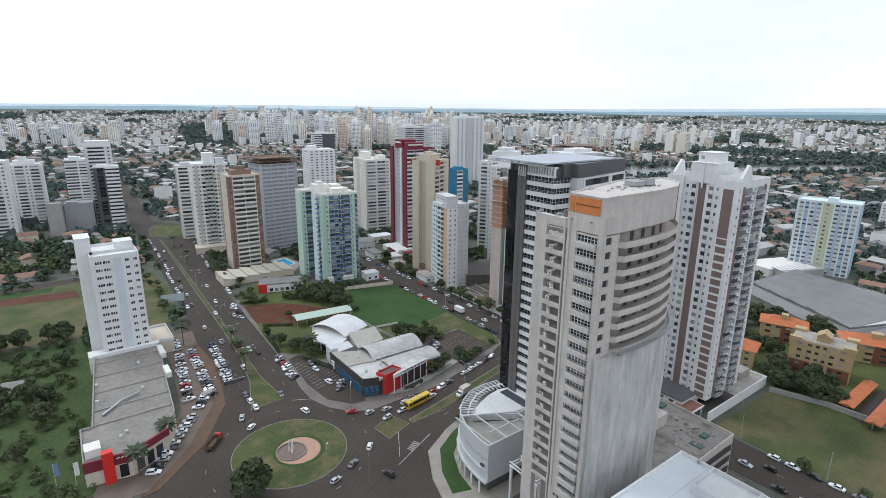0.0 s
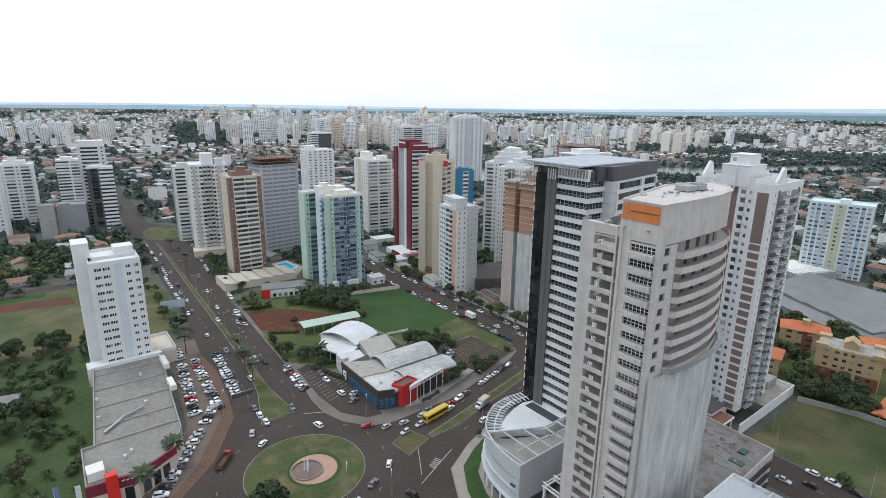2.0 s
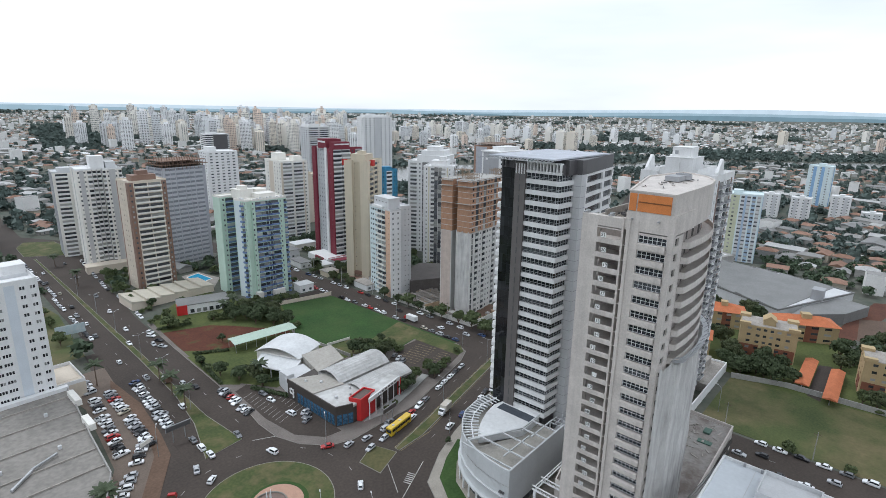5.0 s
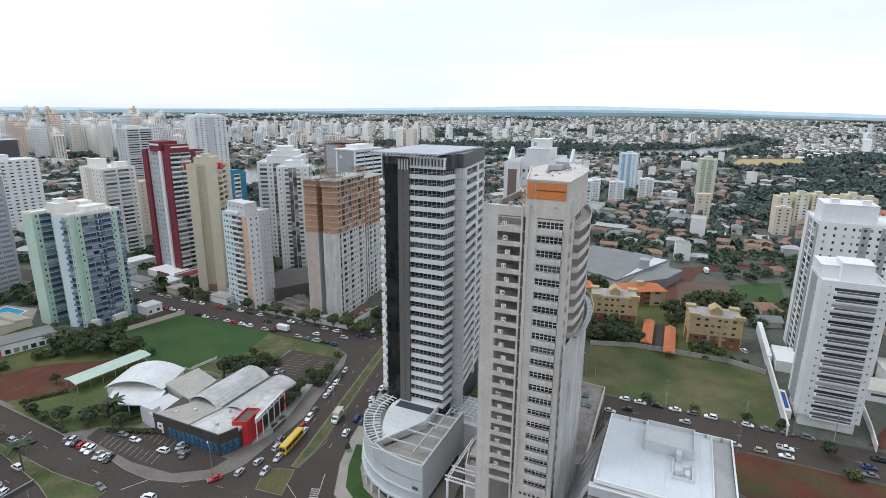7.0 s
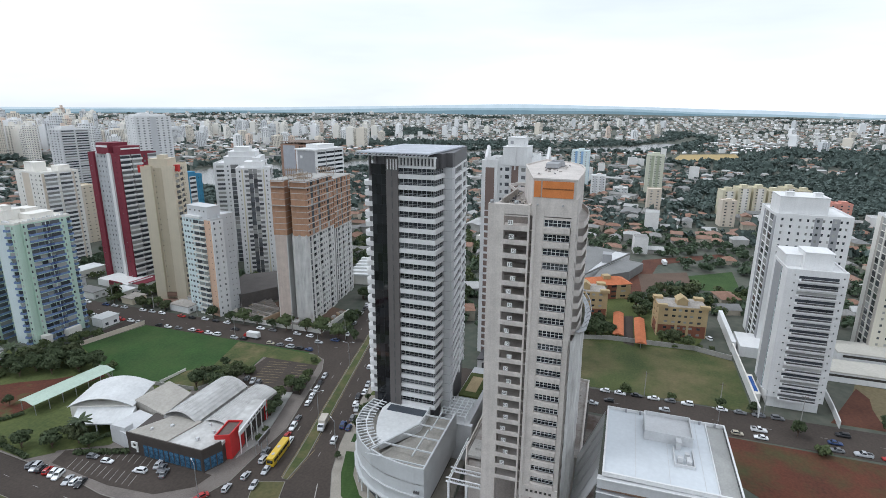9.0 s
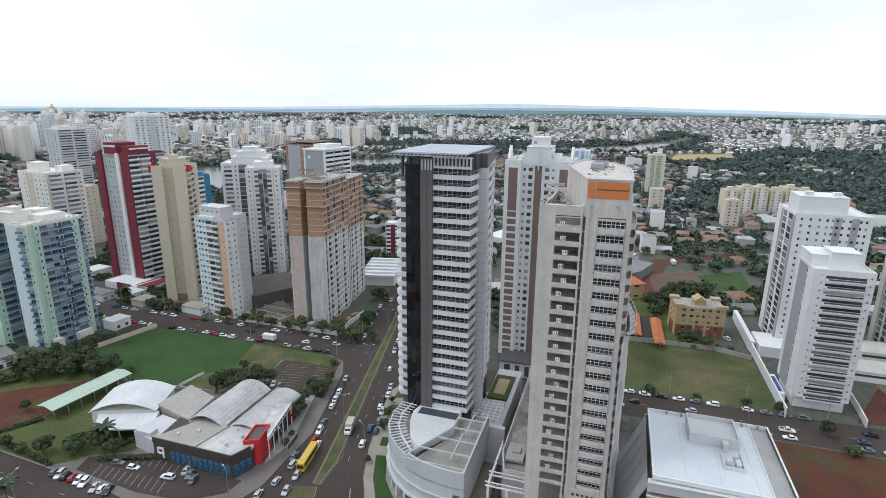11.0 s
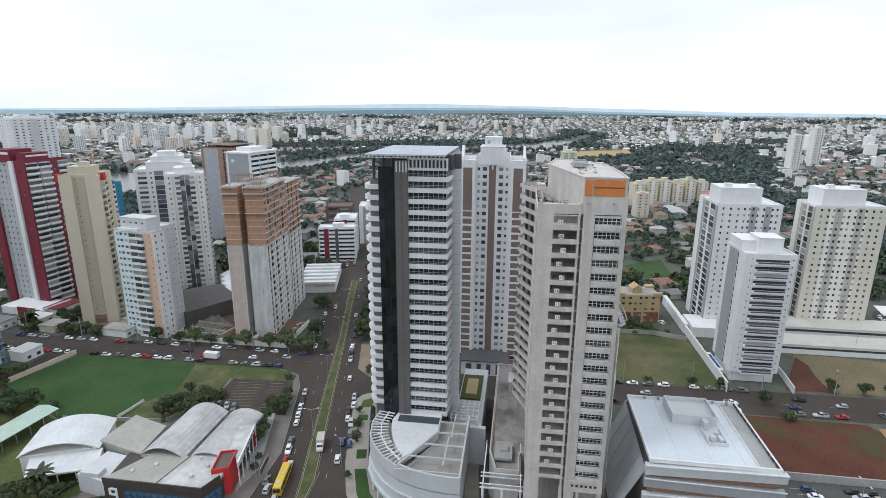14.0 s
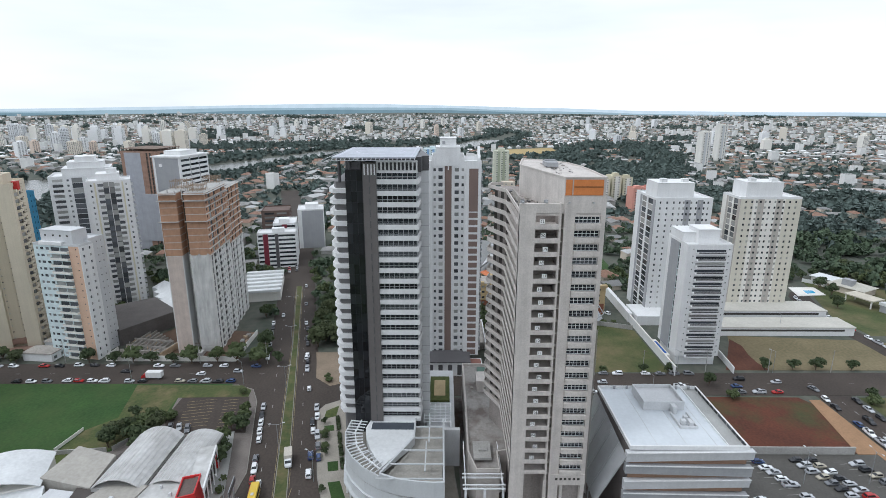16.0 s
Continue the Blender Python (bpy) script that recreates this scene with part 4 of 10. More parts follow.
def maroon_tower():
    M_ = {"a": mat("cool_grey_render", (0.43, 0.44, 0.45), 0.8, 0.1, 0.2, 2.0, streak=0.8), "m": MAROON, "w": WHITE, "b": WHITE, "k": DGREY}
    th = thing("apartment_tower", "grey and maroon tower with white balconies", "tower", 225, 345.4, 0, -7, "towers")
    stack(th, M_, 0, 0, 0, 25, 7.4, 0, 26, 3.1, "Pm2.6 tm0.8 Pm2.6", "Pm0.5 bb4.2 Pk0.5 bb4.2 Pm1.0 wm0.8 Pm1 bb4", pane=PANE, roof=MAROON)
    stack(th, M_, -0.8, 7.403, 0, 20, 2.6, 0, 26, 3.1, "Pw1", "Pw1", "Pw1", roof=WHITE)
    stack(th, M_, 1.4, 10.006, 0, 20, 14.4, 0, 26, 3.1, "Pa1.2 wa0.9 Pa1.7 wa0.9 Pa1.7 wa0.9 Pa1.7 wa0.9 Pa1.2", roof=WHITE)
    stack(th, M_, 0, 24.41, 0, 22, 5.2, 0, 26, 3.1, "Pm2.8 tm0.7 Pm1.2", "Pm1", "Pm1 bw4 Pm1 bw4 Pm1", roof=MAROON)
    z = 80.85
    room(th, 0.4, 13, 9.5, 21, z, z + 6.4, MAROON)
    room(th, 2, 15, 1, 7.3, z, z + 4.6, MAROON)
    room(th, 3, 12, 21.5, 26, z, z + 2.6, WHITE)
    g = Geo()
    g.box(0.1, 0.4, 10.2, 20.3, z + 4.0, z + 5.2)
    g.box(2.5, 14.5, 0.7, 1.0, z + 2.8, z + 3.7)
    pieces("crown_band", g, WHITE, th, "", False)
    g = Geo()
    g.box(-12, 4, -10, 20, 0, 4.2)
    g.box(-12.4, 4, -10.4, -9.8, 4.2, 5.4)
    part("entrance_block", g, WHITE, th)
    g = Geo()
    g.box(-12.6, -11.8, -4, 8, 0, 4.8)
    part("maroon_wall", g, MAROON, th)


maroon_tower()


def cream_tower():
    M_ = {"a": CREAM, "b": CREAM, "c": mat("cream_recess_shade", (0.47, 0.41, 0.31), 0.85, 0.09, 0.15, 2.0, streak=0.9), "r": mat("red_cap", (0.45, 0.03, 0.025), 0.6), "k": MAROON}
    th = thing("apartment_tower", "plain cream tower with red roof caps", "tower", 212, 293, 0, 20, "towers")
    stack(th, M_, 0, 0, 0, 9, 5.6, 0, 25, 3.06, "Pa1", "Pa3 ba5 Pa1", "Pa1", roof=CREAM)
    # recess wall in a darkened cream that stands for its shade
    stack(th, M_, 1.9, 5.603, 0, 9, 5.8, 0, 25, 3.06, "tc0.8 Pc4.0 tc0.8", roof=CREAM)
    stack(th, M_, 0, 11.406, 0, 9, 5.6, 0, 25, 3.06, "Pa1", "Pa1", "Pa2 ba2.6 Pk0.6 ba2.6 Pa1", roof=CREAM)
    stack(th, M_, 9.006, 1.5, 0, 13, 14, 0, 25, 3.06, "Pa1", "Pa1 ba5 Pa1 ta0.8 Pa3", roof=CREAM)
    z = 76.7
    room(th, 2.4, 13, 3.2, 13.4, z, z + 4.4, CREAM)
    room(th, 3.4, 8, 5, 9, z, z + 6.4, CREAM)
    for x0, y0 in ((0.4, 16.4), (4.4, -1.4)):
        room(th, x0, x0 + 2.8, y0, y0 + 2.2, z - 2.6, z + 1.0, M_["r"], "roof_cap")
    g = Geo()
    g.box(0.3, 2.2, 4.2, 12.8, 2.2, 4.6)
    g.box(-4, 1.5, 1, 16, 0, 0.7)
    part("porch", g, BROWNT, th)


cream_tower()


def peach_tower():
    M_ = {"a": PALEBLUE, "p": PEACH, "b": OFFWHITE, "g": LGREY, "w": WHITE}
    th = thing("apartment_tower", "pale blue tower with peach stripe and balconies", "tower", 197.6, 257, 0, -11, "towers")
    stack(th, M_, 0, 0, 0, 7.2, 23.5, 0, 17, 3.09, "Pp0.9 tp0.7 Pp2.4 bb3.6 bb3.6 Pa0.5 wa1.5 Pa0.7 wa1.5 Pa0.6 wa1.0 Pa0.6", "Pw1 ww0.8 Pw1.8 ww0.8 Pw1", "Pa1 wa0.9 Pa2 wa0.9 Pa1", roof=LGREY)
    stack(th, M_, 7.203, 2.6, 0, 9, 18, 0, 17, 3.14, "Pg1", "Pg1 tg0.7 Pg2 tg0.7 Pg1.4 tg0.7 Pg1.2", "Pg1", roof=LGREY)
    z = 52.8
    room(th, 1.2, 9, 4, 20, z, z + 6.2, LGREY)
    g = Geo()
    for y in (6, 9.5, 13, 17):
        g.box(1.14, 1.2, y, y + 0.9, z + 3.6, z + 4.4)
    pieces("vent", g, SHADE, th, "", False)
    g = Geo()
    g.box(-0.5, 7, 8.4, 20, z, z + 1.4)
    part("roof_terrace", g, WHITE, th)


peach_tower()


# ---- unfinished concrete tower ----
SIGN = mat("white_sign", (0.78, 0.78, 0.76), 0.7)
NET = mat("white_safety_net", (0.64, 0.63, 0.61), 0.95, 0.16, 0.35, 6.0, streak=0.8)
ntree = NET.node_tree
nb = ntree.nodes["Principled BSDF"]
nn = ntree.nodes.new("ShaderNodeTexNoise")
nn.inputs["Scale"].default_value, nn.inputs["Detail"].default_value = 1.0, 4
ncoord, nmap = ntree.nodes.new("ShaderNodeTexCoord"), ntree.nodes.new("ShaderNodeMapping")
nmap.inputs["Scale"].default_value = (0.55, 0.55, 0.09)
ntree.links.new(ncoord.outputs["Object"], nmap.inputs["Vector"])
ntree.links.new(nmap.outputs["Vector"], nn.inputs["Vector"])

nr = ntree.nodes.new("ShaderNodeMapRange")
nr.inputs["From Min"].default_value, nr.inputs["From Max"].default_value = 0.32, 0.68
nr.inputs["To Min"].default_value, nr.inputs["To Max"].default_value = 0.52, 0.78
ntree.links.new(nn.outputs["Fac"], nr.inputs["Value"])
ntree.links.new(nr.outputs["Result"], nb.inputs["Alpha"])


def letters(text, size, m, material, parent, name="number"):
    cu = bpy.data.curves.new(name, "FONT")
    cu.body, cu.size, cu.align_x, cu.align_y, cu.extrude = text, size, "CENTER", "CENTER", 0.02
    cu.materials.append(material)
    ob = new(name, cu)
    ob.parent = parent
    ob.matrix_parent_inverse = parent.matrix_world.inverted()
    ob.matrix_basis = m
    return ob


def unfinished_tower():
    th = thing("office_tower", "raw concrete tower under construction with white safety net", "tower", 92, 66, 0)
    fh, zb = 3.13, 22.55
    curve = [(98, 66.2), (98.6, 65.1), (104, 64.7), (110, 64.8), (116, 65.5), (122, 67.1), (126.6, 69.4), (130.4, 72.3), (133.2, 75.8), (135.2, 80.0), (136.2, 84.0)]
    left = [(131.5, 88.8), (122, 84.7), (94.2, 85.0)]
    plan = [(92, 66.3)] + curve + [(135.8, 87.5)] + left + [(92, 85.0)]
    core = [(93.2, 67.25), (103, 67.3), (104, 67.8), (114, 67.9), (120, 69.2), (124.4, 71.2), (128, 73.8), (130.8, 77.0), (132.8, 80.6), (133.8, 84.5), (131.0, 86.9), (122.5, 82.9), (98, 83.3), (98, 76.0), (93.2, 76.0)]
    g = Geo()
    g.prism(core, 0, 88.3)
    fixed("core", g, mat("shell_concrete", (0.30, 0.27, 0.25), 0.95, 0.25, 0.25, 2.0, streak=0.6), th)
    # dark sheets on the curved and the left flank stand for shaded window openings
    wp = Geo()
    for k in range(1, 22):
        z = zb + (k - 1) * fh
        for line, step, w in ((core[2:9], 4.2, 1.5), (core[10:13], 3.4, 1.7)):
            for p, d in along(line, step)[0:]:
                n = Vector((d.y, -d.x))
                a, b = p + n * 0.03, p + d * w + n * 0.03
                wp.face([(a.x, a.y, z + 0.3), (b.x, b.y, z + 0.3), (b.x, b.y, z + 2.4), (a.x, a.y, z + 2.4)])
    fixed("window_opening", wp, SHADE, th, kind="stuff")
    # front piers and right-hand wall
    for name, x0, x1, y0, y1, z0, z1 in (("pier", 91.9, 93.4, 81.5, 85.0, 0, 90.4), ("pier", 91.75, 93.4, 75.9, 76.3, 0, 90.6), ("pier", 91.7, 93.4, 74.6, 75.3, 0, 90.6), ("pier", 91.9, 93.4, 72.9, 74.6, 0, 92.1), ("pier", 91.9, 93.4, 66.27, 67.3, 0, 92.1)):
        g = Geo()
        g.box(x0, x1, y0, y1, z0, z1)
        fixed(name, g, CONCRETE, th)
    g = Geo()
    g.box(91.95, 93.3, 66.3, 75.6, 88.3, 92.2)
    g.box(91.96, 93.28, 75.6, 84.97, 88.3, 90.37)
    g.box(93.3, 104, 66.22, 66.8, 88.3, 92.2)
    fixed("parapet_front", g, CONCRETE, th)
    slab_me, rail_me, bay_me, rwall_me = Geo(), Geo(), Geo(), Geo()
    slab_me.prism(plan, -0.22, 0.0)
    slab_me = slab_me.mesh("floor_slab", CONCRETE)
    ribbon(rail_me, curve, -0.15, 0.0, 0.0, 1.15)
    rail_c = rail_me.mesh("balcony_wall", CONCRETE)
    rail_me = Geo()
    ribbon(rail_me, [(135.8, 87.5)] + left, -0.15, 0.0, 0.0, 1.0)
    ribbon(rail_me, [(94.2, 85.0), (92, 85.0)], -0.15, 0.0, 0.0, 3.0)
    rail_l = rail_me.mesh("balcony_wall", CONCRETE)
    bay_me.box(91.1, 92.0, 67.4, 72.8, -0.2, 0.95)
    bay_me.box(92.0, 93.0, 67.3, 72.9, 2.45, 2.95)
    bay = bay_me.mesh("spandrel", CONCRETE)
    g = Geo()
    g.box(91.9, 92.15, 76.3, 81.5, -0.2, 0.72)
    g.box(91.9, 93.0, 76.3, 81.5, 2.72, 2.95)
    loggia = g.mesh("loggia_wall", CONCRETE)
    g = Geo()
    g.box(93.0, 93.5, 66.25, 66.7, 0, 2.9)
    g.box(95.4, 98.0, 66.25, 66.7, 0, 2.9)
    g.box(93.5, 95.4, 66.25, 66.7, 0, 0.9)
    g.box(93.5, 95.4, 66.25, 66.7, 2.5, 2.9)
    rwall = g.mesh("side_wall", CONCRETE)
    g = Geo()
    for i in range(7):
        y = 67.4 + i * 0.9
        g.box(92.3, 92.4, y, y + 0.09, 0.95, 2.45)
    for z in (0.95, 1.7, 2.37):
        g.box(92.31, 92.39, 67.4, 72.8, z, z + 0.08)
    frame_me = g.mesh("window_frame", WSTEEL)
    g = Geo()
    g.box(92.45, 92.5, 67.4, 72.8, 0.95, 2.45)
    glass_me = g.mesh("glass", PANE_OFF)
    # dark panel that gives the side openings their shade
    g = Geo()
    g.box(93.5, 95.4, 66.6, 66.65, 0.9, 2.5)
    sideshade = g.mesh("window", SHADE)
    g = Geo()
    ribbon(g, core[4:8], 0.0, 0.07, 0.0, 2.9)
    infill = g.mesh("infill_wall", mat("rendered_brick_infill", (0.46, 0.33, 0.27), 0.95, 0.2, 0.3, 3.0))
    plate = Geo()
    plate.box(-0.03, 0.03, -0.55, 0.55, -0.5, 0.5)
    plate = plate.mesh("floor_sign", SIGN)
    for k in range(1, 22):
        z = zb + (k - 1) * fh
        for name, me in (("floor_slab", slab_me), ("balcony_wall", rail_c), ("balcony_wall", rail_l), ("spandrel", bay), ("loggia_wall", loggia), ("side_wall", rwall), ("window", sideshade)):
            o = fixed(name, me, None, th)
            o.location = (0, 0, z)
        if k >= 13:
            o = fixed("infill_wall", infill, None, th, "pinkish brick infill wall" if k == 13 else "")
            o.location = (0, 0, z)
        w = fixed("window_frame", frame_me, None, th, "white steel window frame" if k == 1 else "")
        w.location = (0, 0, z)
        o = part("glass", glass_me, None, w)
        if k >= 2:
            y = 79.9 - (0, 0.9, 0.1, 0.8, 0.2, -0.1, 0.5, 0.4)[k % 8]
            s = fixed("floor_sign", plate, None, th, "white floor number sign")
            s.location = (91.85, y, z + 1.35)
            letters("%02d" % k, 0.95, pose(91.80, y, z + 1.33, 90, 0, -90), BLACK, th)
    # low storeys of the base
    g = Geo()
    g.box(91.66, 93.3, 66.24, 75.4, 19.2, 22.3)
    for i in range(6):
        g.box(91.6, 91.7, 67.6 + i * 1.1, 68.2 + i * 1.1, 20.7, 21.3, 1)
    for p in ((92.6, 67), (92.6, 72), (92.6, 76), (92.6, 82), (92.6, 84.6), (100, 66.8), (110, 66.8), (120, 68), (130, 72)):
        g.tube((p[0], p[1], 0), (p[0], p[1], 20), 0.5, n=10)
    pieces("base_column", g, [CONCRETE, SHADE], th)
    # roof, plant house with its orange block wall
    pent = [(92, 66.6), (104, 66.5), (114, 66.8), (122, 68.2), (128, 71.4), (131.6, 75.6), (133.6, 79.0), (118, 81.8), (92, 75.5)]
    g = Geo()
    g.prism(pent, 88.3, 96.0)
    ribbon(g, pent, -0.2, 0.15, 96.0, 96.3, closed=True)
    fixed("plant_house", g, CONCRETE, th)
    g = Geo()
    g.box(91.86, 91.98, 67.2, 73.6, 92.3, 95.7)
    g.box(91.86, 91.98, 73.9, 75.3, 92.3, 95.7)
    g.box(91.83, 91.86, 67.3, 73.5, 94.0, 94.25, 1)
    fixed("block_wall", g, [ORANGE, mat("dark_stencil", (0.20, 0.08, 0.03), 0.9)], th, "orange hollow block infill wall")
    g = Geo()
    ribbon(g, [(136.2, 84), (135.8, 87.5)] + left + [(92.2, 85.0)], -0.25, 0.05, 88.2, 89.1)
    fixed("parapet_roof", g, CONCRETE, th)
    g = Geo()
    rr = random.Random(3)
    for i in range(150):
        x, y = rr.uniform(93.2, 121), rr.uniform(76.5, 84)
        if y < 75.5 + (x - 92) * 0.25:
            continue
        s, mi = rr.uniform(0.25, 1.5), rr.randrange(3)
        if i % 3:
            g.box(x, x + s, y, y + rr.uniform(0.2, 0.9), 88.3, 88.3 + rr.uniform(0.1, 0.7), mi)
        else:
            a = rr.uniform(0, 3.14)
            g.bar((x, y, 88.4), (x + 2 * s * math.cos(a), y + 0.8 * s * math.sin(a), 88.45 + rr.uniform(0, 0.8)), 0.14, 0.1, mi)
    g.box(100, 116, 83.4, 83.8, 88.3, 90.2)
    fixed("rubble", g, [ROOFCON, DGREY, mat("rubble_dust", (0.46, 0.42, 0.37), 0.95, 0.3, 0.5, 4.0)], th, "building rubble and blocks on the roof", "stuff")
    g = Geo()
    g.box(112, 116, 73, 76, 96.2, 97.3)
    g.tube((118, 74, 96.2), (118, 74, 97.2), 1.9, n=20)
    for i in range(5):
        g.box(117.0 + i * 0.5, 117.2 + i * 0.5, 72.6, 75.4, 97.2, 97.5)
    fixed("roof_hatch", g, MGREY, th)
    g = Geo()
    for i in range(26):
        x, y, a = rr.uniform(98, 119), rr.uniform(70.5, 76), rr.uniform(0, 3.14)
        L = rr.uniform(0.4, 2.0)
        g.bar((x, y, 96.28), (x + L * math.cos(a), y + L * math.sin(a) * 0.5, 96.3), 0.2, 0.16, i % 2)
    fixed("roof_debris", g, [DGREY, ROOFCON], th, "", "stuff")
    g = Geo()
    for x, y in ((93.0, 69.0), (93.2, 74.2), (93.0, 84.2), (93.4, 79.0)):
        g.box(x - 1.6, x, y, y + 0.35, 90.6, 90.9)
        g.box(x - 0.2, x + 0.2, y - 0.3, y + 0.6, 90.2, 91.1)
    pieces("hoist_bracket", g, STEEL, th)
    # safety net over the lower right flank, on poles
    line = [(92.4, 65.8), (97.6, 65.4), (99, 64.3), (104, 64.0), (110, 64.1), (116, 64.8), (122.4, 66.4), (127.2, 68.8), (131.0, 71.8), (133.9, 75.4), (136.0, 79.8), (137.1, 84.0)]
    dense = []
    for a, b in zip(line, line[1:]):
        for i in range(9):
            dense.append((a[0] + (b[0] - a[0]) * i / 9, a[1] + (b[1] - a[1]) * i / 9))
    g = Geo()
    rows = 34
    for j in range(rows + 1):
        z = 15.5 + (61.6 - 15.5) * j / rows
        for i, (x, y) in enumerate(dense):
            w = 0.40 * noise.noise(Vector((i * 0.16, z * 0.10, 2.0))) + 0.22 * noise.noise(Vector((i * 0.55, z * 0.22, 5.0)))
            sag = -1.6 * abs(math.sin(i * 0.31)) if j == rows else 0
            if i < 9:
                sag -= (9 - i) * 0.05 * j / rows
            g.v.append((x + w * 0.3, y - abs(w) - 0.05, z + sag))
    m = len(dense)
    for j in range(rows):
        for i in range(m - 1):
            g.f.append((j * m + i, j * m + i + 1, (j + 1) * m + i + 1, (j + 1) * m + i))
            g.m.append(0)
    fixed("safety_net", g, NET, th, "white translucent safety net")
    g = Geo()
    for p, d in along(line[1:], 3.0):
        n = Vector((d.y, -d.x))
        g.bar((p.x, p.y, 60.7), (p.x + n.x * 1.6, p.y + n.y * 1.6, 62.5), 0.12, 0.12)
    ribbon(g, line[1:], 1.4, 1.55, 62.3, 62.5)
    ribbon(g, line[1:], 0.1, 1.3, 61.1, 61.2)
    fixed("scaffold_tray", g, STEEL, th)
    return th


unfinished_tower()


def t1_podium():
    th = thing("garage_podium", "raw concrete parking podium with flat roof", "podium", 130, 75, 0)
    poly = [(118, 62.5), (165, 63.5), (167, 94.5), (112, 94.5), (104, 92.5), (104, 86), (112, 86)]
    g = Geo()
    g.prism(poly, 0, 13.4)
    fixed("wall", g, CONCRETE, th)
    g = Geo()
    ribbon(g, poly, -0.3, 0.05, 13.4, 14.5, closed=True)
    fixed("parapet", g, CONCRETE, th)
    # dark slabs in place of shade inside the garage openings
    g = Geo()
    g.box(117.9, 118.2, 64, 66, 3, 13)
    for z in (2.2, 6.0, 9.8):
        g.box(124, 163, 62.85, 62.95, z, z + 2.1)
    pieces("opening", g, SHADE, th)
    g = Geo()
    g.prism([(p[0] + (138 - p[0]) * 0.02, p[1] + (78 - p[1]) * 0.04) for p in poly], 13.4, 13.45)
    fixed("roof_screed", g, patchy("stained_screed", ((0.36, 0.34, 0.315), (0.25, 0.235, 0.22)), ((0.20, 0.165, 0.145), (0.13, 0.11, 0.10)), 0.34, 0.16, 0.1, 0.2), th)
    g = Geo()
    rr = random.Random(8)
    for i in range(34):
        x, y = rr.uniform(141, 163), rr.uniform(65, 80)
        a, L = rr.uniform(0, 3.1), rr.uniform(0.8, 3.2)
        g.bar((x, y, 13.55), (x + L * math.cos(a), y + L * math.sin(a), 13.6), rr.uniform(0.1, 0.5), 0.16)
    for i in range(12):
        x, y = rr.uniform(141, 163), rr.uniform(65, 92)
        g.box(x, x + rr.uniform(0.4, 1.4), y, y + rr.uniform(0.4, 1.2), 13.45, 13.6 + rr.uniform(0.1, 0.8))
    fixed("site_debris", g, ROOFCON, th, "loose boards and blocks", "stuff")
    room(th, 147 - 130, 154 - 130, 80 - 75, 90 - 75, 13.4, 17.5, CONCRETE, "stair_house")
    g = Geo()
    g.box(156, 159, 68, 70, 13.5, 14.1)
    g.box(150, 152, 66, 70, 13.5, 13.8)
    g.box(161, 164, 86, 89, 13.5, 14.3)
    pieces("pallet", g, mat("green_tarpaulin", (0.09, 0.15, 0.12), 0.8), th)
    g = Geo()
    g.box(108, 116, 88, 93, 14.3, 15.0)
    g.box(111, 113.5, 89.2, 91.5, 15.0, 15.6)
    fixed("roof_shaft", g, CONC_GREY, th)


t1_podium()


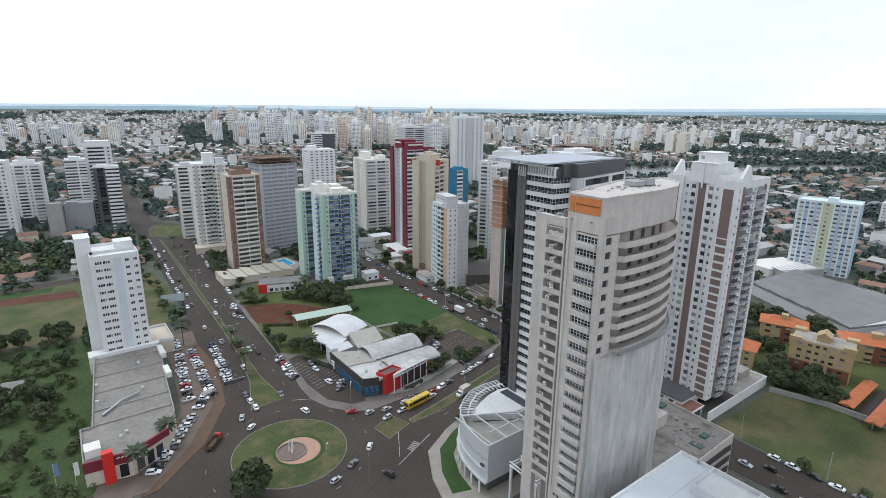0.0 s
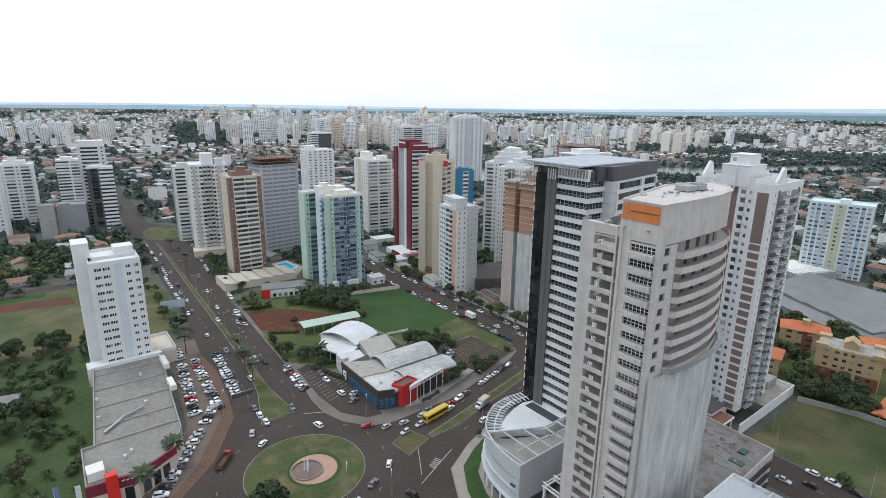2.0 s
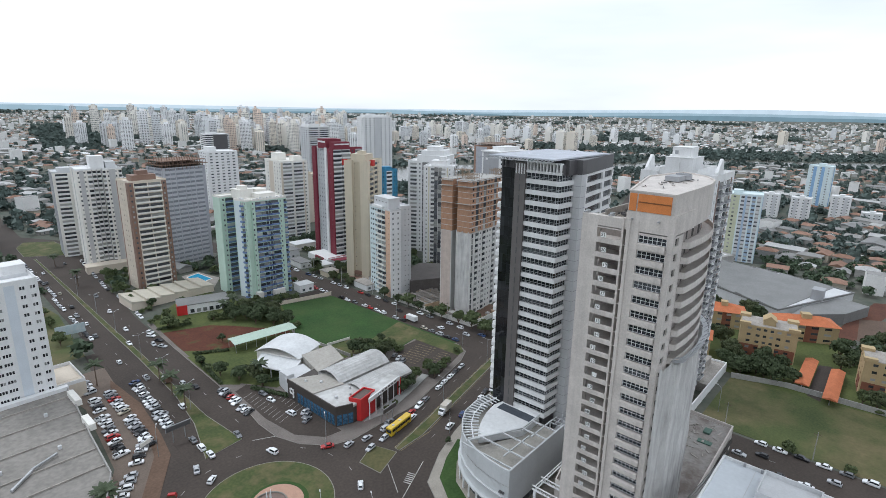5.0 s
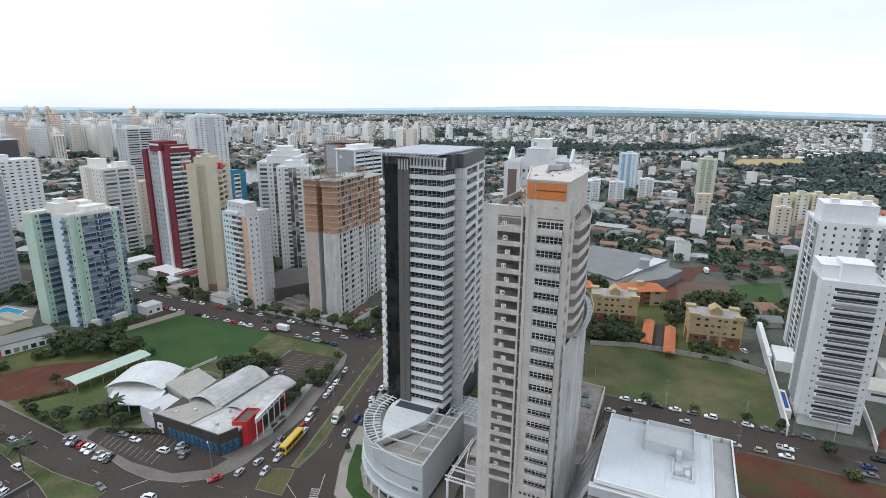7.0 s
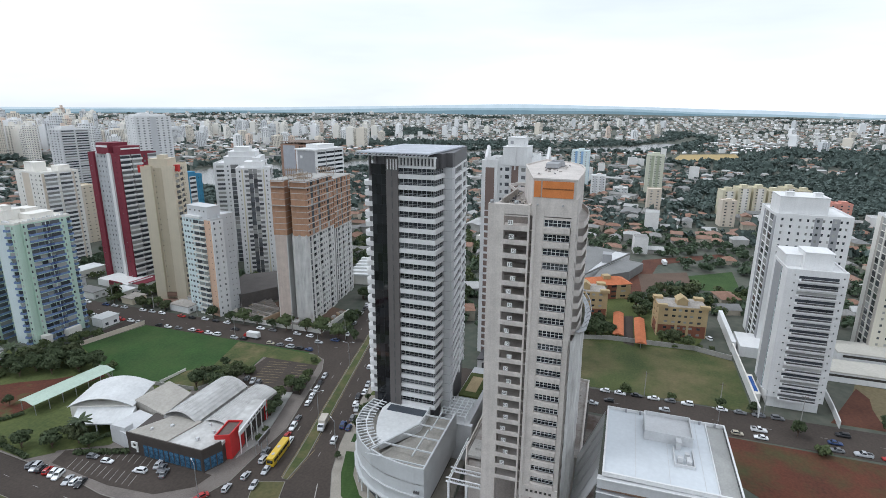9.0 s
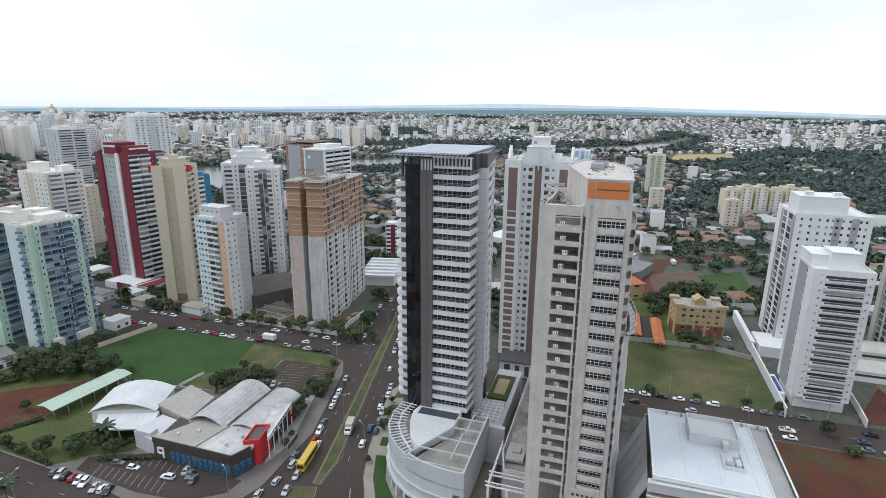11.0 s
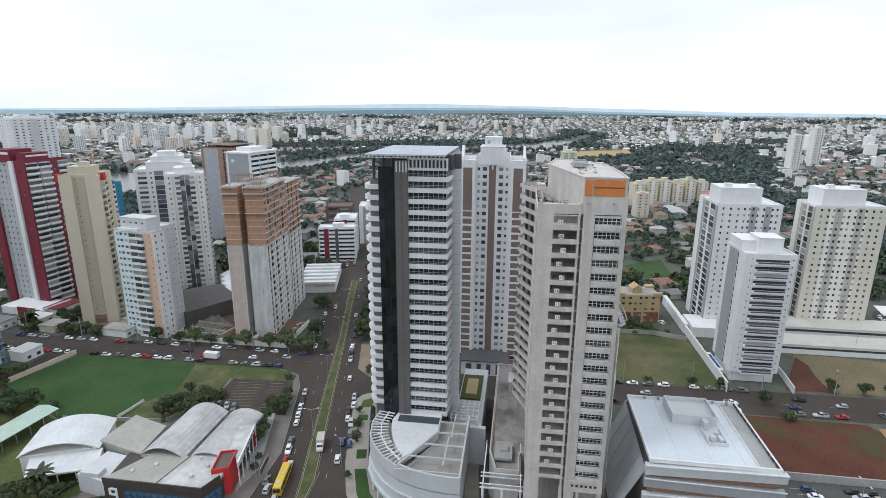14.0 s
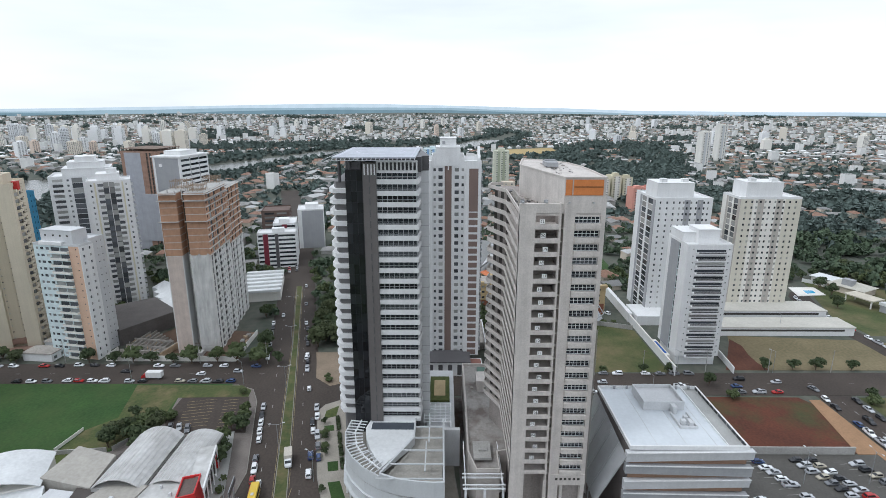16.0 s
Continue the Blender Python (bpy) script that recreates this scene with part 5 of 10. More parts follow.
# ---- dark office tower with the helipad ----
def dark_tower():
    th = thing("office_tower", "dark grey office tower with white bands and helipad", "tower", 124, 108, 0)
    plan = [(125.2, 109.4), (131.6, 109.2), (132.2, 107.0), (161.5, 111.0), (161.5, 128), (125.2, 128.6)]
    g = Geo()
    g.prism(plan, 0, 93.0)
    fixed("core", g, DGREY, th)
    run = [(124.5, 120.2), (124.5, 108.8), (131.4, 108.4)]
    fh, nf, zb = 3.2, 24, 16.4
    g = Geo()
    ribbon(g, run, -0.5, 0.15, 0.0, 1.3)
    ribbon(g, run, -0.5, -0.05, 1.3, 1.36)
    sp = g.mesh("white_band", WHITE)
    g = Geo()
    ribbon(g, run, -0.55, -0.5, 1.3, 3.2)
    gl = g.mesh("glass", PANE_OFF)
    g = Geo()
    for p, d in along(run, 1.43):
        n = Vector((d.y, -d.x))
        q = p - n * 0.42
        g.box(q.x - 0.06, q.x + 0.06, q.y - 0.06, q.y + 0.06, 1.3, 3.2)
    ribbon(g, run, -0.46, -0.38, 2.05, 2.15)
    ribbon(g, run[:2], 0.02, 0.10, 1.75, 1.82)
    fr = g.mesh("window_frame", STEEL)
    right = [(134.6, 106.7), (161.8, 110.6)]
    g = Geo()
    ribbon(g, right, -0.4, 0.15, 2.1, 3.2)
    ribbon(g, right, -0.5, -0.42, 0.0, 2.1, 1)
    for t in (0.0, 0.05, 0.62, 0.66, 1.0):
        x, y = 134.6 + 27.2 * t, 106.7 + 3.9 * t
        g.box(x - 0.35, x + 0.35, y - 0.3, y + 0.3, 0.0, 2.1)
    rt = g.mesh("window_bay", [WHITE, PANE_OFF])
    g = Geo()
    wing = [(150, 134.6), (131.5, 134.6), (129.2, 133.2), (129.0, 128.8)]
    ribbon(g, wing, -1.2, 0.25, 0.0, 1.35)
    wb = g.mesh("wing_balcony", WHITE)
    for i in range(nf):
        z = zb + i * fh
        w = fixed("white_band", sp, None, th)
        w.location = (0, 0, z)
        f = fixed("window_frame", fr, None, th)
        f.location = (0, 0, z)
        part("glass", gl, None, f)
        o = fixed("window_bay", rt, None, th)
        o.location = (0, 0, z)
        if i < 23:
            o = fixed("wing_balcony", wb, None, th)
            o.location = (0, 0, z)
    g = Geo()
    g.prism([(130, 128.8), (150, 128.8), (150, 133.6), (132.4, 133.6), (130, 132.6)], 0, 90.0)
    fixed("wing_wall", g, mat("wing_grey", (0.16, 0.155, 0.155), 0.6, 0.1), th)
    g = Geo()
    for i in range(26):
        z = 16 + i * 3.0
        for y in (124.2, 125.8, 127.3):
            g.box(124.42, 124.5, y, y + 1.45, z, z + 2.92)
    fixed("curtain_wall", g, CURTAIN_WALL, th, "black glass curtain wall", "stuff")
    g = Geo()
    g.box(124.4, 126, 123.9, 128.8, 0, 16)
    g.box(124.5, 126, 123.9, 128.8, 16, 94)
    fixed("curtain_backing", g, BLACK, th)
    g = Geo()
    g.box(123.9, 126, 120.2, 123.9, 0, 96.0)
    for i in range(24):
        g.box(123.82, 123.92, 121.9, 122.2, 17 + i * 3.2, 19 + i * 3.2, 1)
    fixed("stair_pier", g, [mat("pier_grey", (0.13, 0.12, 0.115), 0.6, 0.1), DGREY], th)
    g = Geo()
    g.box(131.5, 134.5, 106.0, 109.3, 0, 93.0)
    for i in range(24):
        g.box(131.44, 134.55, 105.95, 109.0, 16 + i * 3.2, 16.12 + i * 3.2, 1)
    fixed("grey_pier", g, [LGREY, MGREY], th)
    # crown: tall lights, dark attic, helipad on posts
    g = Geo()
    g.box(124.4, 126, 108.9, 120.2, 93.1, 93.8)
    g.box(124.4, 126, 108.9, 120.2, 96.0, 96.4)
    for i in range(11):
        y = 108.9 + i * 1.08
        g.box(124.4, 125.2, y, y + 0.4, 93.8, 96.0)
    for y in (120.4, 121.3, 122.2, 123.2):
        g.box(123.8, 123.95, y, y + 0.35, 92.6, 95.6)
    fixed("crown_frame", g, WHITE, th)
    g = Geo()
    g.prism([(127.6, 108.0), (131.4, 107.8), (131.5, 105.9), (134.6, 106.1), (161.8, 110.4), (161.8, 127), (140, 127), (127.6, 119)], 93.0, 97.2)
    g.box(125.3, 127.7, 108.9, 128.5, 93.0, 96.0)
    for t in (0.42, 0.47, 0.52):
        x, y = 138.8 + 23 * t, 107.6 + 3.4 * t
        g.box(x, x + 0.6, y - 0.12, y + 0.2, 94.3, 96.0, 1)
    fixed("attic", g, [DGREY, BLACK], th)
    g = Geo()
    g.box(121.2, 155.5, 109.2, 131.6, 97.35, 97.75)
    hs = fixed("helipad", g, mat("helipad_deck", (0.42, 0.44, 0.48), 0.7, 0.15, 0.15, 1.5), th, "grey helipad deck on steel posts")
    g = Geo()
    for i in range(20):
        y = 109.4 + i * 1.15
        g.bar((119.2, y, 97.0), (121.4, y, 97.5), 0.15, 0.2)
    g.box(119.0, 119.2, 109.2, 131.6, 96.9, 97.1)
    for x in (119.5, 137, 155):
        g.box(x, x + 0.1, 131.6, 134.0, 97.0, 97.1)
    g.box(119.2, 155.5, 133.8, 134.0, 96.9, 97.05)
    fixed("safety_rim", g, STEEL, th)
    g = Geo()
    for a in range(40):
        p, q = circle(138.5, 120.4, 7.4, 40)[a], circle(138.5, 120.4, 7.4, 40)[(a + 1) % 40]
        r, s = circle(138.5, 120.4, 6.8, 40)[a], circle(138.5, 120.4, 6.8, 40)[(a + 1) % 40]
        g.face([(p[0], p[1], 97.77), (q[0], q[1], 97.77), (s[0], s[1], 97.77), (r[0], r[1], 97.77)])
    for y in (110.2, 130.3):
        g.box(122, 154.8, y, y + 0.4, 97.755, 97.775)
    for x in (122, 154.4):
        g.box(x, x + 0.4, 110.6, 130.3, 97.755, 97.775)
    part("marking", g, mat("pad_paint", (0.50, 0.50, 0.56), 0.7), hs).matrix_parent_inverse = hs.matrix_world.inverted()
    g = Geo()
    for x, y in ((125.0, 127.6), (125.0, 124.8), (128, 131), (140, 131), (152, 131), (152, 112)):
        g.tube((x, y, 90), (x, y, 97.4), 0.45, n=10)
    pieces("post", g, DGREY, th)


dark_tower()


# ---- curved white podium ----
PODIUM = mat("pale_grey_cladding", (0.50, 0.515, 0.52), 0.6, 0.08, 0.2, 2.0, streak=0.5)


def curved_podium():
    th = thing("curved_podium", "white curved podium with roof pergola and lawn", "building", 110, 112, 0)
    arc = [(124.5, 130.2), (118, 131.0), (111, 129.8), (106, 127.0), (101.5, 123.2), (98.2, 118.6), (96.0, 113.5), (95.0, 108.5), (94.6, 104.0), (94.8, 101.2)]
    outer = arc + [(124.5, 101.4)]
    g = Geo()
    g.prism([(p[0] + (110 - p[0]) * 0.12, p[1] + (114 - p[1]) * 0.12) for p in arc] + [(124.5, 103), (124.5, 128)], 0, 4.8)
    fixed("glass_base", g, PANE_OFF, th)
    g = Geo()
    for p, d in along(arc, 4.2):
        g.tube((p.x - d.y * -0.6, p.y + d.x * -0.0, 0), (p.x - d.y * -0.6, p.y, 5.0), 0.3, n=10)
    pieces("column", g, WHITE, th)
    g = Geo()
    ribbon(g, arc[:6], -0.5, 0.0, 4.8, 12.5)
    ribbon(g, arc[5:] + [(124.5, 101.4)], -0.5, 0.0, 4.8, 17.4)
    g.prism(arc[::1] + [(124.5, 101.4), (124.5, 128)], 4.6, 4.8)
    ribbon(g, arc, 0.0, 0.9, 4.6, 5.1)
    ribbon(g, arc, 0.0, 0.5, 8.5, 8.8)
    fixed("curved_wall", g, PODIUM, th)
    g = Geo()
    ribbon(g, arc[:6], -0.45, -0.35, 5.1, 8.4)
    fixed("glazing", g, PANE_OFF, th)
    g = Geo()
    g.prism(arc + [(124.5, 101.6), (124.5, 128)], 12.2, 12.5)
    g.prism([(98.6, 118.2), (95.6, 108), (95.2, 101.9), (124.4, 101.9), (124.4, 110.2), (114.5, 110.2)], 12.6, 14.4)
    fixed("terrace", g, mat("terrace_stone", (0.31, 0.295, 0.265), 0.9, 0.22, 0.3, 2.0), th)
    g = Geo()
    ribbon(g, arc[:6], -0.3, 0.05, 12.5, 16.6)
    fixed("arc_wall", g, PODIUM, th)
    fan = [(102.6, 118.0), (114.8, 110.0), (124.4, 110.2), (124.4, 124.2), (120.5, 125.2), (115, 124.2), (110, 122.4), (106, 120.4)]
    g = Geo()
    g.prism(fan, 14.2, 16.4)
    fixed("white_roof", g, ROOFW, th)
    g = Geo()
    g.box(119.6, 123.2, 110.6, 123.4, 16.42, 16.5)
    fixed("skylight", g, mat("dark_skylight", (0.07, 0.08, 0.095), 0.2), th)
    g = Geo()
    ribbon(g, [(124.4, 127), (118, 128), (111.6, 126.6), (106.5, 123.6), (101, 118.5)], -0.15, 0.15, 16.2, 16.7)
    for p, d in along([(124.0, 130), (118, 130.8), (111, 129.6), (106, 126.8), (101.5, 123.0), (98.6, 118.8)], 1.5):
        n = Vector((-d.y, d.x))
        g.bar((p.x, p.y, 16.6), (p.x - n.x * -5.0, p.y - n.y * -5.0, 16.6), 0.18, 0.3)
    pieces("pergola_rib", g, WSTEEL, th)
    g = Geo()
    for x in (96.5, 102.5, 108.5, 114.5, 120):
        y1 = 110.2 if x > 114 else 110.2 + (114.5 - x) * 0.5
        g.bar((x, 101.6, 17.1), (x, y1, 17.1), 0.35, 0.4)
    g.bar((94.9, 101.5, 17.2), (124.4, 101.5, 17.2), 0.4, 0.5)
    g.bar((114.5, 110.2, 17.1), (124.4, 110.2, 17.1), 0.4, 0.45)
    g.bar((112.5, 105.8, 17.1), (124.4, 105.8, 17.1), 0.35, 0.4)
    g.bar((99.5, 106.5, 17.1), (112.5, 106.5, 17.1), 0.35, 0.4)
    g.bar((98.6, 118.4, 17.1), (114.8, 110.1, 17.1), 0.5, 0.5)
    pieces("pergola_beam", g, PODIUM, th)
    g = Geo()
    g.box(124.5, 126, 96.5, 108, 0, 13)
    g.box(126, 166, 98, 107, 0, 11.8)
    fixed("rear_block", g, LGREY, th)
    g = Geo()
    for x in range(7):
        g.bar((127 + x * 1.8, 99.3, 14.4), (127 + x * 1.8, 107.8, 14.4), 0.2, 0.3)
    for y in range(6):
        g.bar((127, 99.3 + y * 1.7, 14.4), (138, 99.3 + y * 1.7, 14.4), 0.2, 0.3)
    for x, y in ((127, 99.3), (138, 99.3), (138, 107.6), (127, 107.6)):
        g.box(x - 0.2, x + 0.2, y - 0.2, y + 0.2, 11.8, 14.3)
    pieces("pergola_bar", g, WSTEEL, th)
    g = Geo()
    g.box(143, 160, 99.5, 106.5, 11.82, 12.5)
    fixed("roof_garden", g, GRASS, th)
    g = Geo()
    g.box(146, 157, 101, 105, 12.5, 12.62)
    fixed("sand_bed", g, mat("sand", (0.42, 0.33, 0.19), 0.9), th)
    g = Geo()
    for i in range(3):
        y = 104 + i * 0.001
        g.box(94.0, 94.55, 102.4 + i * 0.6, 102.8 + i * 0.6, 9.8, 10.4)
    pieces("sign_bar", g, DGREY, th)


curved_podium()


def gate():
    th = thing("entrance_gate", "white steel portal frame at the tower entrance", "gate", 99, 90, 0)
    for y in (85.6, 90.5, 95.6):
        g = Geo()
        g.box(98.6, 99.2, y - 0.3, y + 0.3, 0, 12.2)
        fixed("post", g, WSTEEL, th)
    for x in (98.9, 103.4):
        g = Geo()
        g.bar((x, 85.0, 12.2), (x, 96.4, 12.2), 0.35, 0.35)
        g.bar((x, 85.0, 13.4), (x, 96.4, 13.4), 0.25, 0.25)
        for i in range(9):
            g.bar((x, 85.2 + i * 1.2, 12.2), (x, 85.8 + i * 1.2, 13.4), 0.1, 0.1)
            g.bar((x, 85.8 + i * 1.2, 13.4), (x, 86.4 + i * 1.2, 12.2), 0.1, 0.1)
        fixed("truss", g, WSTEEL, th)
    for y in (85.6, 95.6):
        g = Geo()
        g.bar((98.9, y, 12.2), (118, y, 12.2), 0.3, 0.3)
        g.bar((98.9, y, 13.4), (118, y, 13.4), 0.2, 0.2)
        for i in range(12):
            g.bar((99 + i * 1.5, y, 12.2), (99.75 + i * 1.5, y, 13.4), 0.1, 0.1)
        fixed("side_truss", g, WSTEEL, th)


gate()


# ---- brown and white residential tower ----
def brown_white_tower():
    th = thing("apartment_tower", "white tower with taupe stripes and sail-shaped crown", "tower", 193.6, 86.6, 0, 0, "towers")
    M_ = {"a": WHITE, "t": TAUPE, "g": MGREY, "b": WHITE}
    D = 26.8
    nf, fh, z1 = 27, 3.05, 5.0 + 27 * 3.05
    end_w = "Pa0.7 Xt4.3 Pa1.1"
    end_s = "Pa1 wa0.8 Pa1 Pt1.4 bg4.2 Pa1 wa0.8 Pa0.8 bg4.0 Pt1.2 wa0.8 Pa1.2"
    stack(th, M_, 0, 0, 0, 24.5, 6.6, 5.0, nf, fh, end_w, end_s, "Pa1", roof=WHITE, rim=2.2)
    stack(th, M_, 1.1, 6.603, 0, 23, 5.0, 5.0, nf, fh, "wa0.8 Pa0.8 Ba1.4 Pa0.3", roof=WHITE, rim=3.6)
    stack(th, M_, 1.5, 11.606, 0, 22, 3.6, 5.0, nf, fh, "Pt1", roof=WHITE, rim=4.6)
    stack(th, M_, 1.1, 15.209, 0, 23, 5.0, 5.0, nf, fh, "Ba1.4 Pa0.8 wa0.8 Pa0.3", roof=WHITE, rim=3.6)
    stack(th, M_, 0, 20.212, 0, 24.5, 6.588, 5.0, nf, fh, end_w, "Pa1", "Pa1 wa0.8 Pa2 Ba4 Pt2 wa0.8 Pa2 Ba4 Pa2", roof=WHITE, rim=2.2)
    room(th, 0.9, 13, 8.6, 18.4, z1 + 0.25, z1 + 7.4, WHITE)
    room(th, 2.6, 11, 10.2, 16.8, z1 + 7.6, z1 + 11.0, WHITE)
    g = Geo()
    g.box(0.5, 0.88, 13.1, 13.6, z1 - 1.5, z1 + 7.0)
    part("fin", g, WHITE, th)
    for y in (0.4, D - 1.4):
        g = Geo()
        g.v += [(3, y, z1), (11, y, z1), (8.6, y, z1 + 7.0), (7.2, y, z1 + 7.6), (3, y, z1 + 3.0)]
        g.v += [(x, yy + 1.0, z) for x, yy, z in g.v]
        g.f += [(0, 1, 2, 3, 4), (9, 8, 7, 6, 5)] + [(i, 5 + i, 5 + (i + 1) % 5, (i + 1) % 5) for i in range(5)]
        g.m += [0] * 7
        part("sail_fin", g, WHITE, th)
    g = Geo()
    g.box(2.45, 2.58, 14.6, 15.8, z1 + 8.6, z1 + 9.9)
    part("emblem", g, MGREY, th)
    g = Geo()
    g.box(-10, 2, 4, 24, 0, 6.2)
    g.box(-10.05, -9.9, 21, 22, 1, 5, 1)
    for i in range(4):
        g.box(-10.08, -9.98, 7.5 + i * 4.0, 9.3 + i * 4.0, 0.6, 5.2, 1)
    g.box(-10.3, 2, 3.7, 24.3, 6.2, 6.6, 1)
    part("entrance_block", g, [WHITE, DGREY], th)
    g = Geo()
    g.box(-12.5, -3, -1.2, 6.5, 4.2, 4.8)
    g.box(-12.2, -3.3, -0.9, 6.2, 4.8, 4.85, 1)
    for x, y in ((-12, -0.8), (-12, 6), (-4, -0.8)):
        g.box(x, x + 0.4, y, y + 0.4, 0, 4.2)
    part("canopy", g, [WHITE, mat("canopy_tiles", (0.19, 0.09, 0.07), 0.9)], th)
    g = Geo()
    g.box(-6, 42, -4.6, -4.2, 0, 4.4)
    g.box(41.6, 42, -4.2, 8, 0, 4.4)
    pieces("boundary_wall", g, WHITE, th, "", False)
    g = Geo()
    g.box(16, 41.5, -4.1, 7, 0, 3.6)
    g.box(30, 38, 1, 6.5, 3.6, 7)
    pieces("annex", g, ROOFCON, th, "", False)


brown_white_tower()


# ---- white-roofed hall beside the site ----
def hall():
    th = thing("commercial_hall", "grey-clad hall with tilted bands and white roof", "building", 89.5, 28, 0)
    W, D, H = 29, 28.5, 31.0
    g = Geo()
    g.box(0.6, W, 0, D, 0, H)
    part("core", g, mat("hall_core", (0.12, 0.105, 0.10), 0.8), th)
    g = Geo()
    g.box(0.4, W, 4.6, D - 0.2, H, H + 0.3)
    part("roof", g, mat("pale_roof_sheet", (0.58, 0.61, 0.635), 0.6, 0.07, 0.15, 1.0), th, "smooth pale roof sheet")
    g = Geo()
    g.box(0.4, W, 0.3, 4.5, H, H + 0.06)
    part("walkway", g, mat("walkway_screed", (0.36, 0.36, 0.345), 0.9, 0.15, 0.3, 2.0), th)
    g = Geo()
    g.box(0.4, W, 4.4, 4.6, H, H + 0.75)
    part("walkway_upstand", g, WHITE, th)
    g = Geo()
    for i in range(12):
        g.box(1.0 + i * 2.35, 3.1 + i * 2.35, 0.31, 0.36, H + 0.1, H + 0.9)
    pieces("walkway_pane", g, PANE_OFF, th, "", False)
    g = Geo()
    for y in (7, 14.2, 21.4):
        g.box(0.6, 29, y, y + 0.12, H + 0.3, H + 0.36)
    part("roof_seam", g, LGREY, th)
    g = Geo()
    for a in ((0, W, -0.1, 0.3), (0, W, D - 0.3, D + 0.1), (W - 0.3, W, 0.3, D - 0.3), (0, 0.4, 0.3, D - 0.3)):
        g.box(*a, H, H + 1.0)
    part("parapet", g, WHITE, th)
    g = Geo()
    for x0, x1, y0, y1 in ((17.0, 26.5, 8.5, 19.5),):
        for a in ((x0, x1, y0, y0 + 0.3), (x0, x1, y1 - 0.3, y1), (x0, x0 + 0.3, y0 + 0.3, y1 - 0.3), (x1 - 0.3, x1, y0 + 0.3, y1 - 0.3)):
            g.box(*a, H + 0.3, H + 2.9)
        g.box(x0 + 0.3, x1 - 0.3, y0 + 0.3, y1 - 0.3, H + 0.3, H + 1.9)
    part("roof_tank", g, LGREY, th)
    g = Geo()
    g.box(8.2, 15, 8.6, 8.9, H + 0.3, H + 1.1)
    g.box(8.2, 15, 12.8, 13.1, H + 0.3, H + 1.1)
    g.box(8.2, 8.5, 8.9, 12.8, H + 0.3, H + 1.1)
    g.box(9, 11, 9.4, 10.4, H + 0.3, H + 1.6)
    g.box(12, 13, 9.6, 10.6, H + 0.3, H + 1.5)
    g.box(9.5, 10.5, 11.2, 12.4, H + 0.3, H + 1.9)
    g.box(15, 17.5, 11.2, 12.4, H + 0.3, H + 2.4)
    pieces("roof_unit", g, LGREY, th, "grey roof plant", False)
    g = Geo()
    for i in range(7):
        g.box(W - 0.8, W - 0.2, 2 + i * 3.6, 2.5 + i * 3.6, H + 0.3, H + 1.2)
    pieces("roof_rail", g, MGREY, th, "", False)
    # tilted bands on the street side
    z = H - 0.2
    for i in range(7):
        g = Geo()
        h, tilt = 2.5, 0.9 if i % 2 else -0.7
        g.v += [(-0.5 - 0.2 * (i % 2), -1.2, z - h - tilt * 0.5), (-0.5 - 0.2 * (i % 2), D + 1.0, z - h + tilt * 0.5), (-0.8, D + 1.0, z + tilt * 0.3), (-0.8, -1.2, z - tilt * 0.3)]
        g.v += [(0.7, v[1], v[2]) for v in g.v]
        g.f += [(3, 2, 1, 0), (4, 5, 6, 7), (0, 1, 5, 4), (2, 3, 7, 6), (1, 2, 6, 5), (3, 0, 4, 7)]
        g.m += [0] * 6
        part("cladding_band", g, MGREY if i % 2 else LGREY, th)
        g = Geo()
        g.bar((-0.9, -1.3, z - tilt * 0.3), (-0.9, D + 1.1, z + tilt * 0.3), 0.2, 0.22)
        part("white_edge", g, WHITE, th)
        g = Geo()
        g.box(0.3, 0.55, 0, D, z - h - 1.4, z - h, 0)
        part("timber_strip", g, mat("brown_strip", (0.24, 0.15, 0.10), 0.8), th)
        z -= 3.9
    g = Geo()
    for i in range(9):
        g.box(1 + i * 3.1, 1.3 + i * 3.1, -0.4, 0.1, 2, H - 0.5)
    for zz in (4, 8, 12, 16, 20, 24, 28):
        g.box(0.6, W, -0.5, 0.0, zz, zz + 1.6)
    part("flank_bands", g, LGREY, th)


hall()

SCREEN = mat("grey_scaffold_mesh", (0.60, 0.61, 0.62), 0.9, 0.1, 0.3, 5.0)
st = SCREEN.node_tree
st.nodes["Principled BSDF"].inputs["Alpha"].default_value = 0.5


def site_screen():
    th = thing("scaffold_screen", "leaning grey mesh screen on a steel frame", "screen", 95, 60, 0)
    g = Geo()
    a, b, c, d = Vector((89, 57.5, 29.5)), Vector((118, 57.0, 30.5)), Vector((118, 63.5, 15.0)), Vector((91.5, 63.6, 14.0))
    n = 14
    for j in range(n + 1):
        for i in range(n + 1):
            p = a.lerp(b, i / n).lerp(d.lerp(c, i / n), j / n)
            g.v.append((p.x, p.y, p.z - 0.5 * math.sin(math.pi * j / n) + 0.15 * noise.noise(Vector((i * 0.7, j * 0.7, 1)))))
    for j in range(n):
        for i in range(n):
            k = j * (n + 1) + i
            g.f.append((k, k + n + 1, k + n + 2, k + 1))
            g.m.append(0)
    fixed("mesh_sheet", g, SCREEN, th)
    g = Geo()
    for i in range(6):
        t = i / 5
        p, q = a.lerp(b, t), d.lerp(c, t)
        g.bar((p.x, p.y, p.z - 0.2), (q.x, q.y, q.z - 0.2), 0.15, 0.15)
        g.bar((q.x, q.y, q.z), (q.x, q.y, 0), 0.15, 0.15)
    fixed("frame", g, STEEL, th)


site_screen()


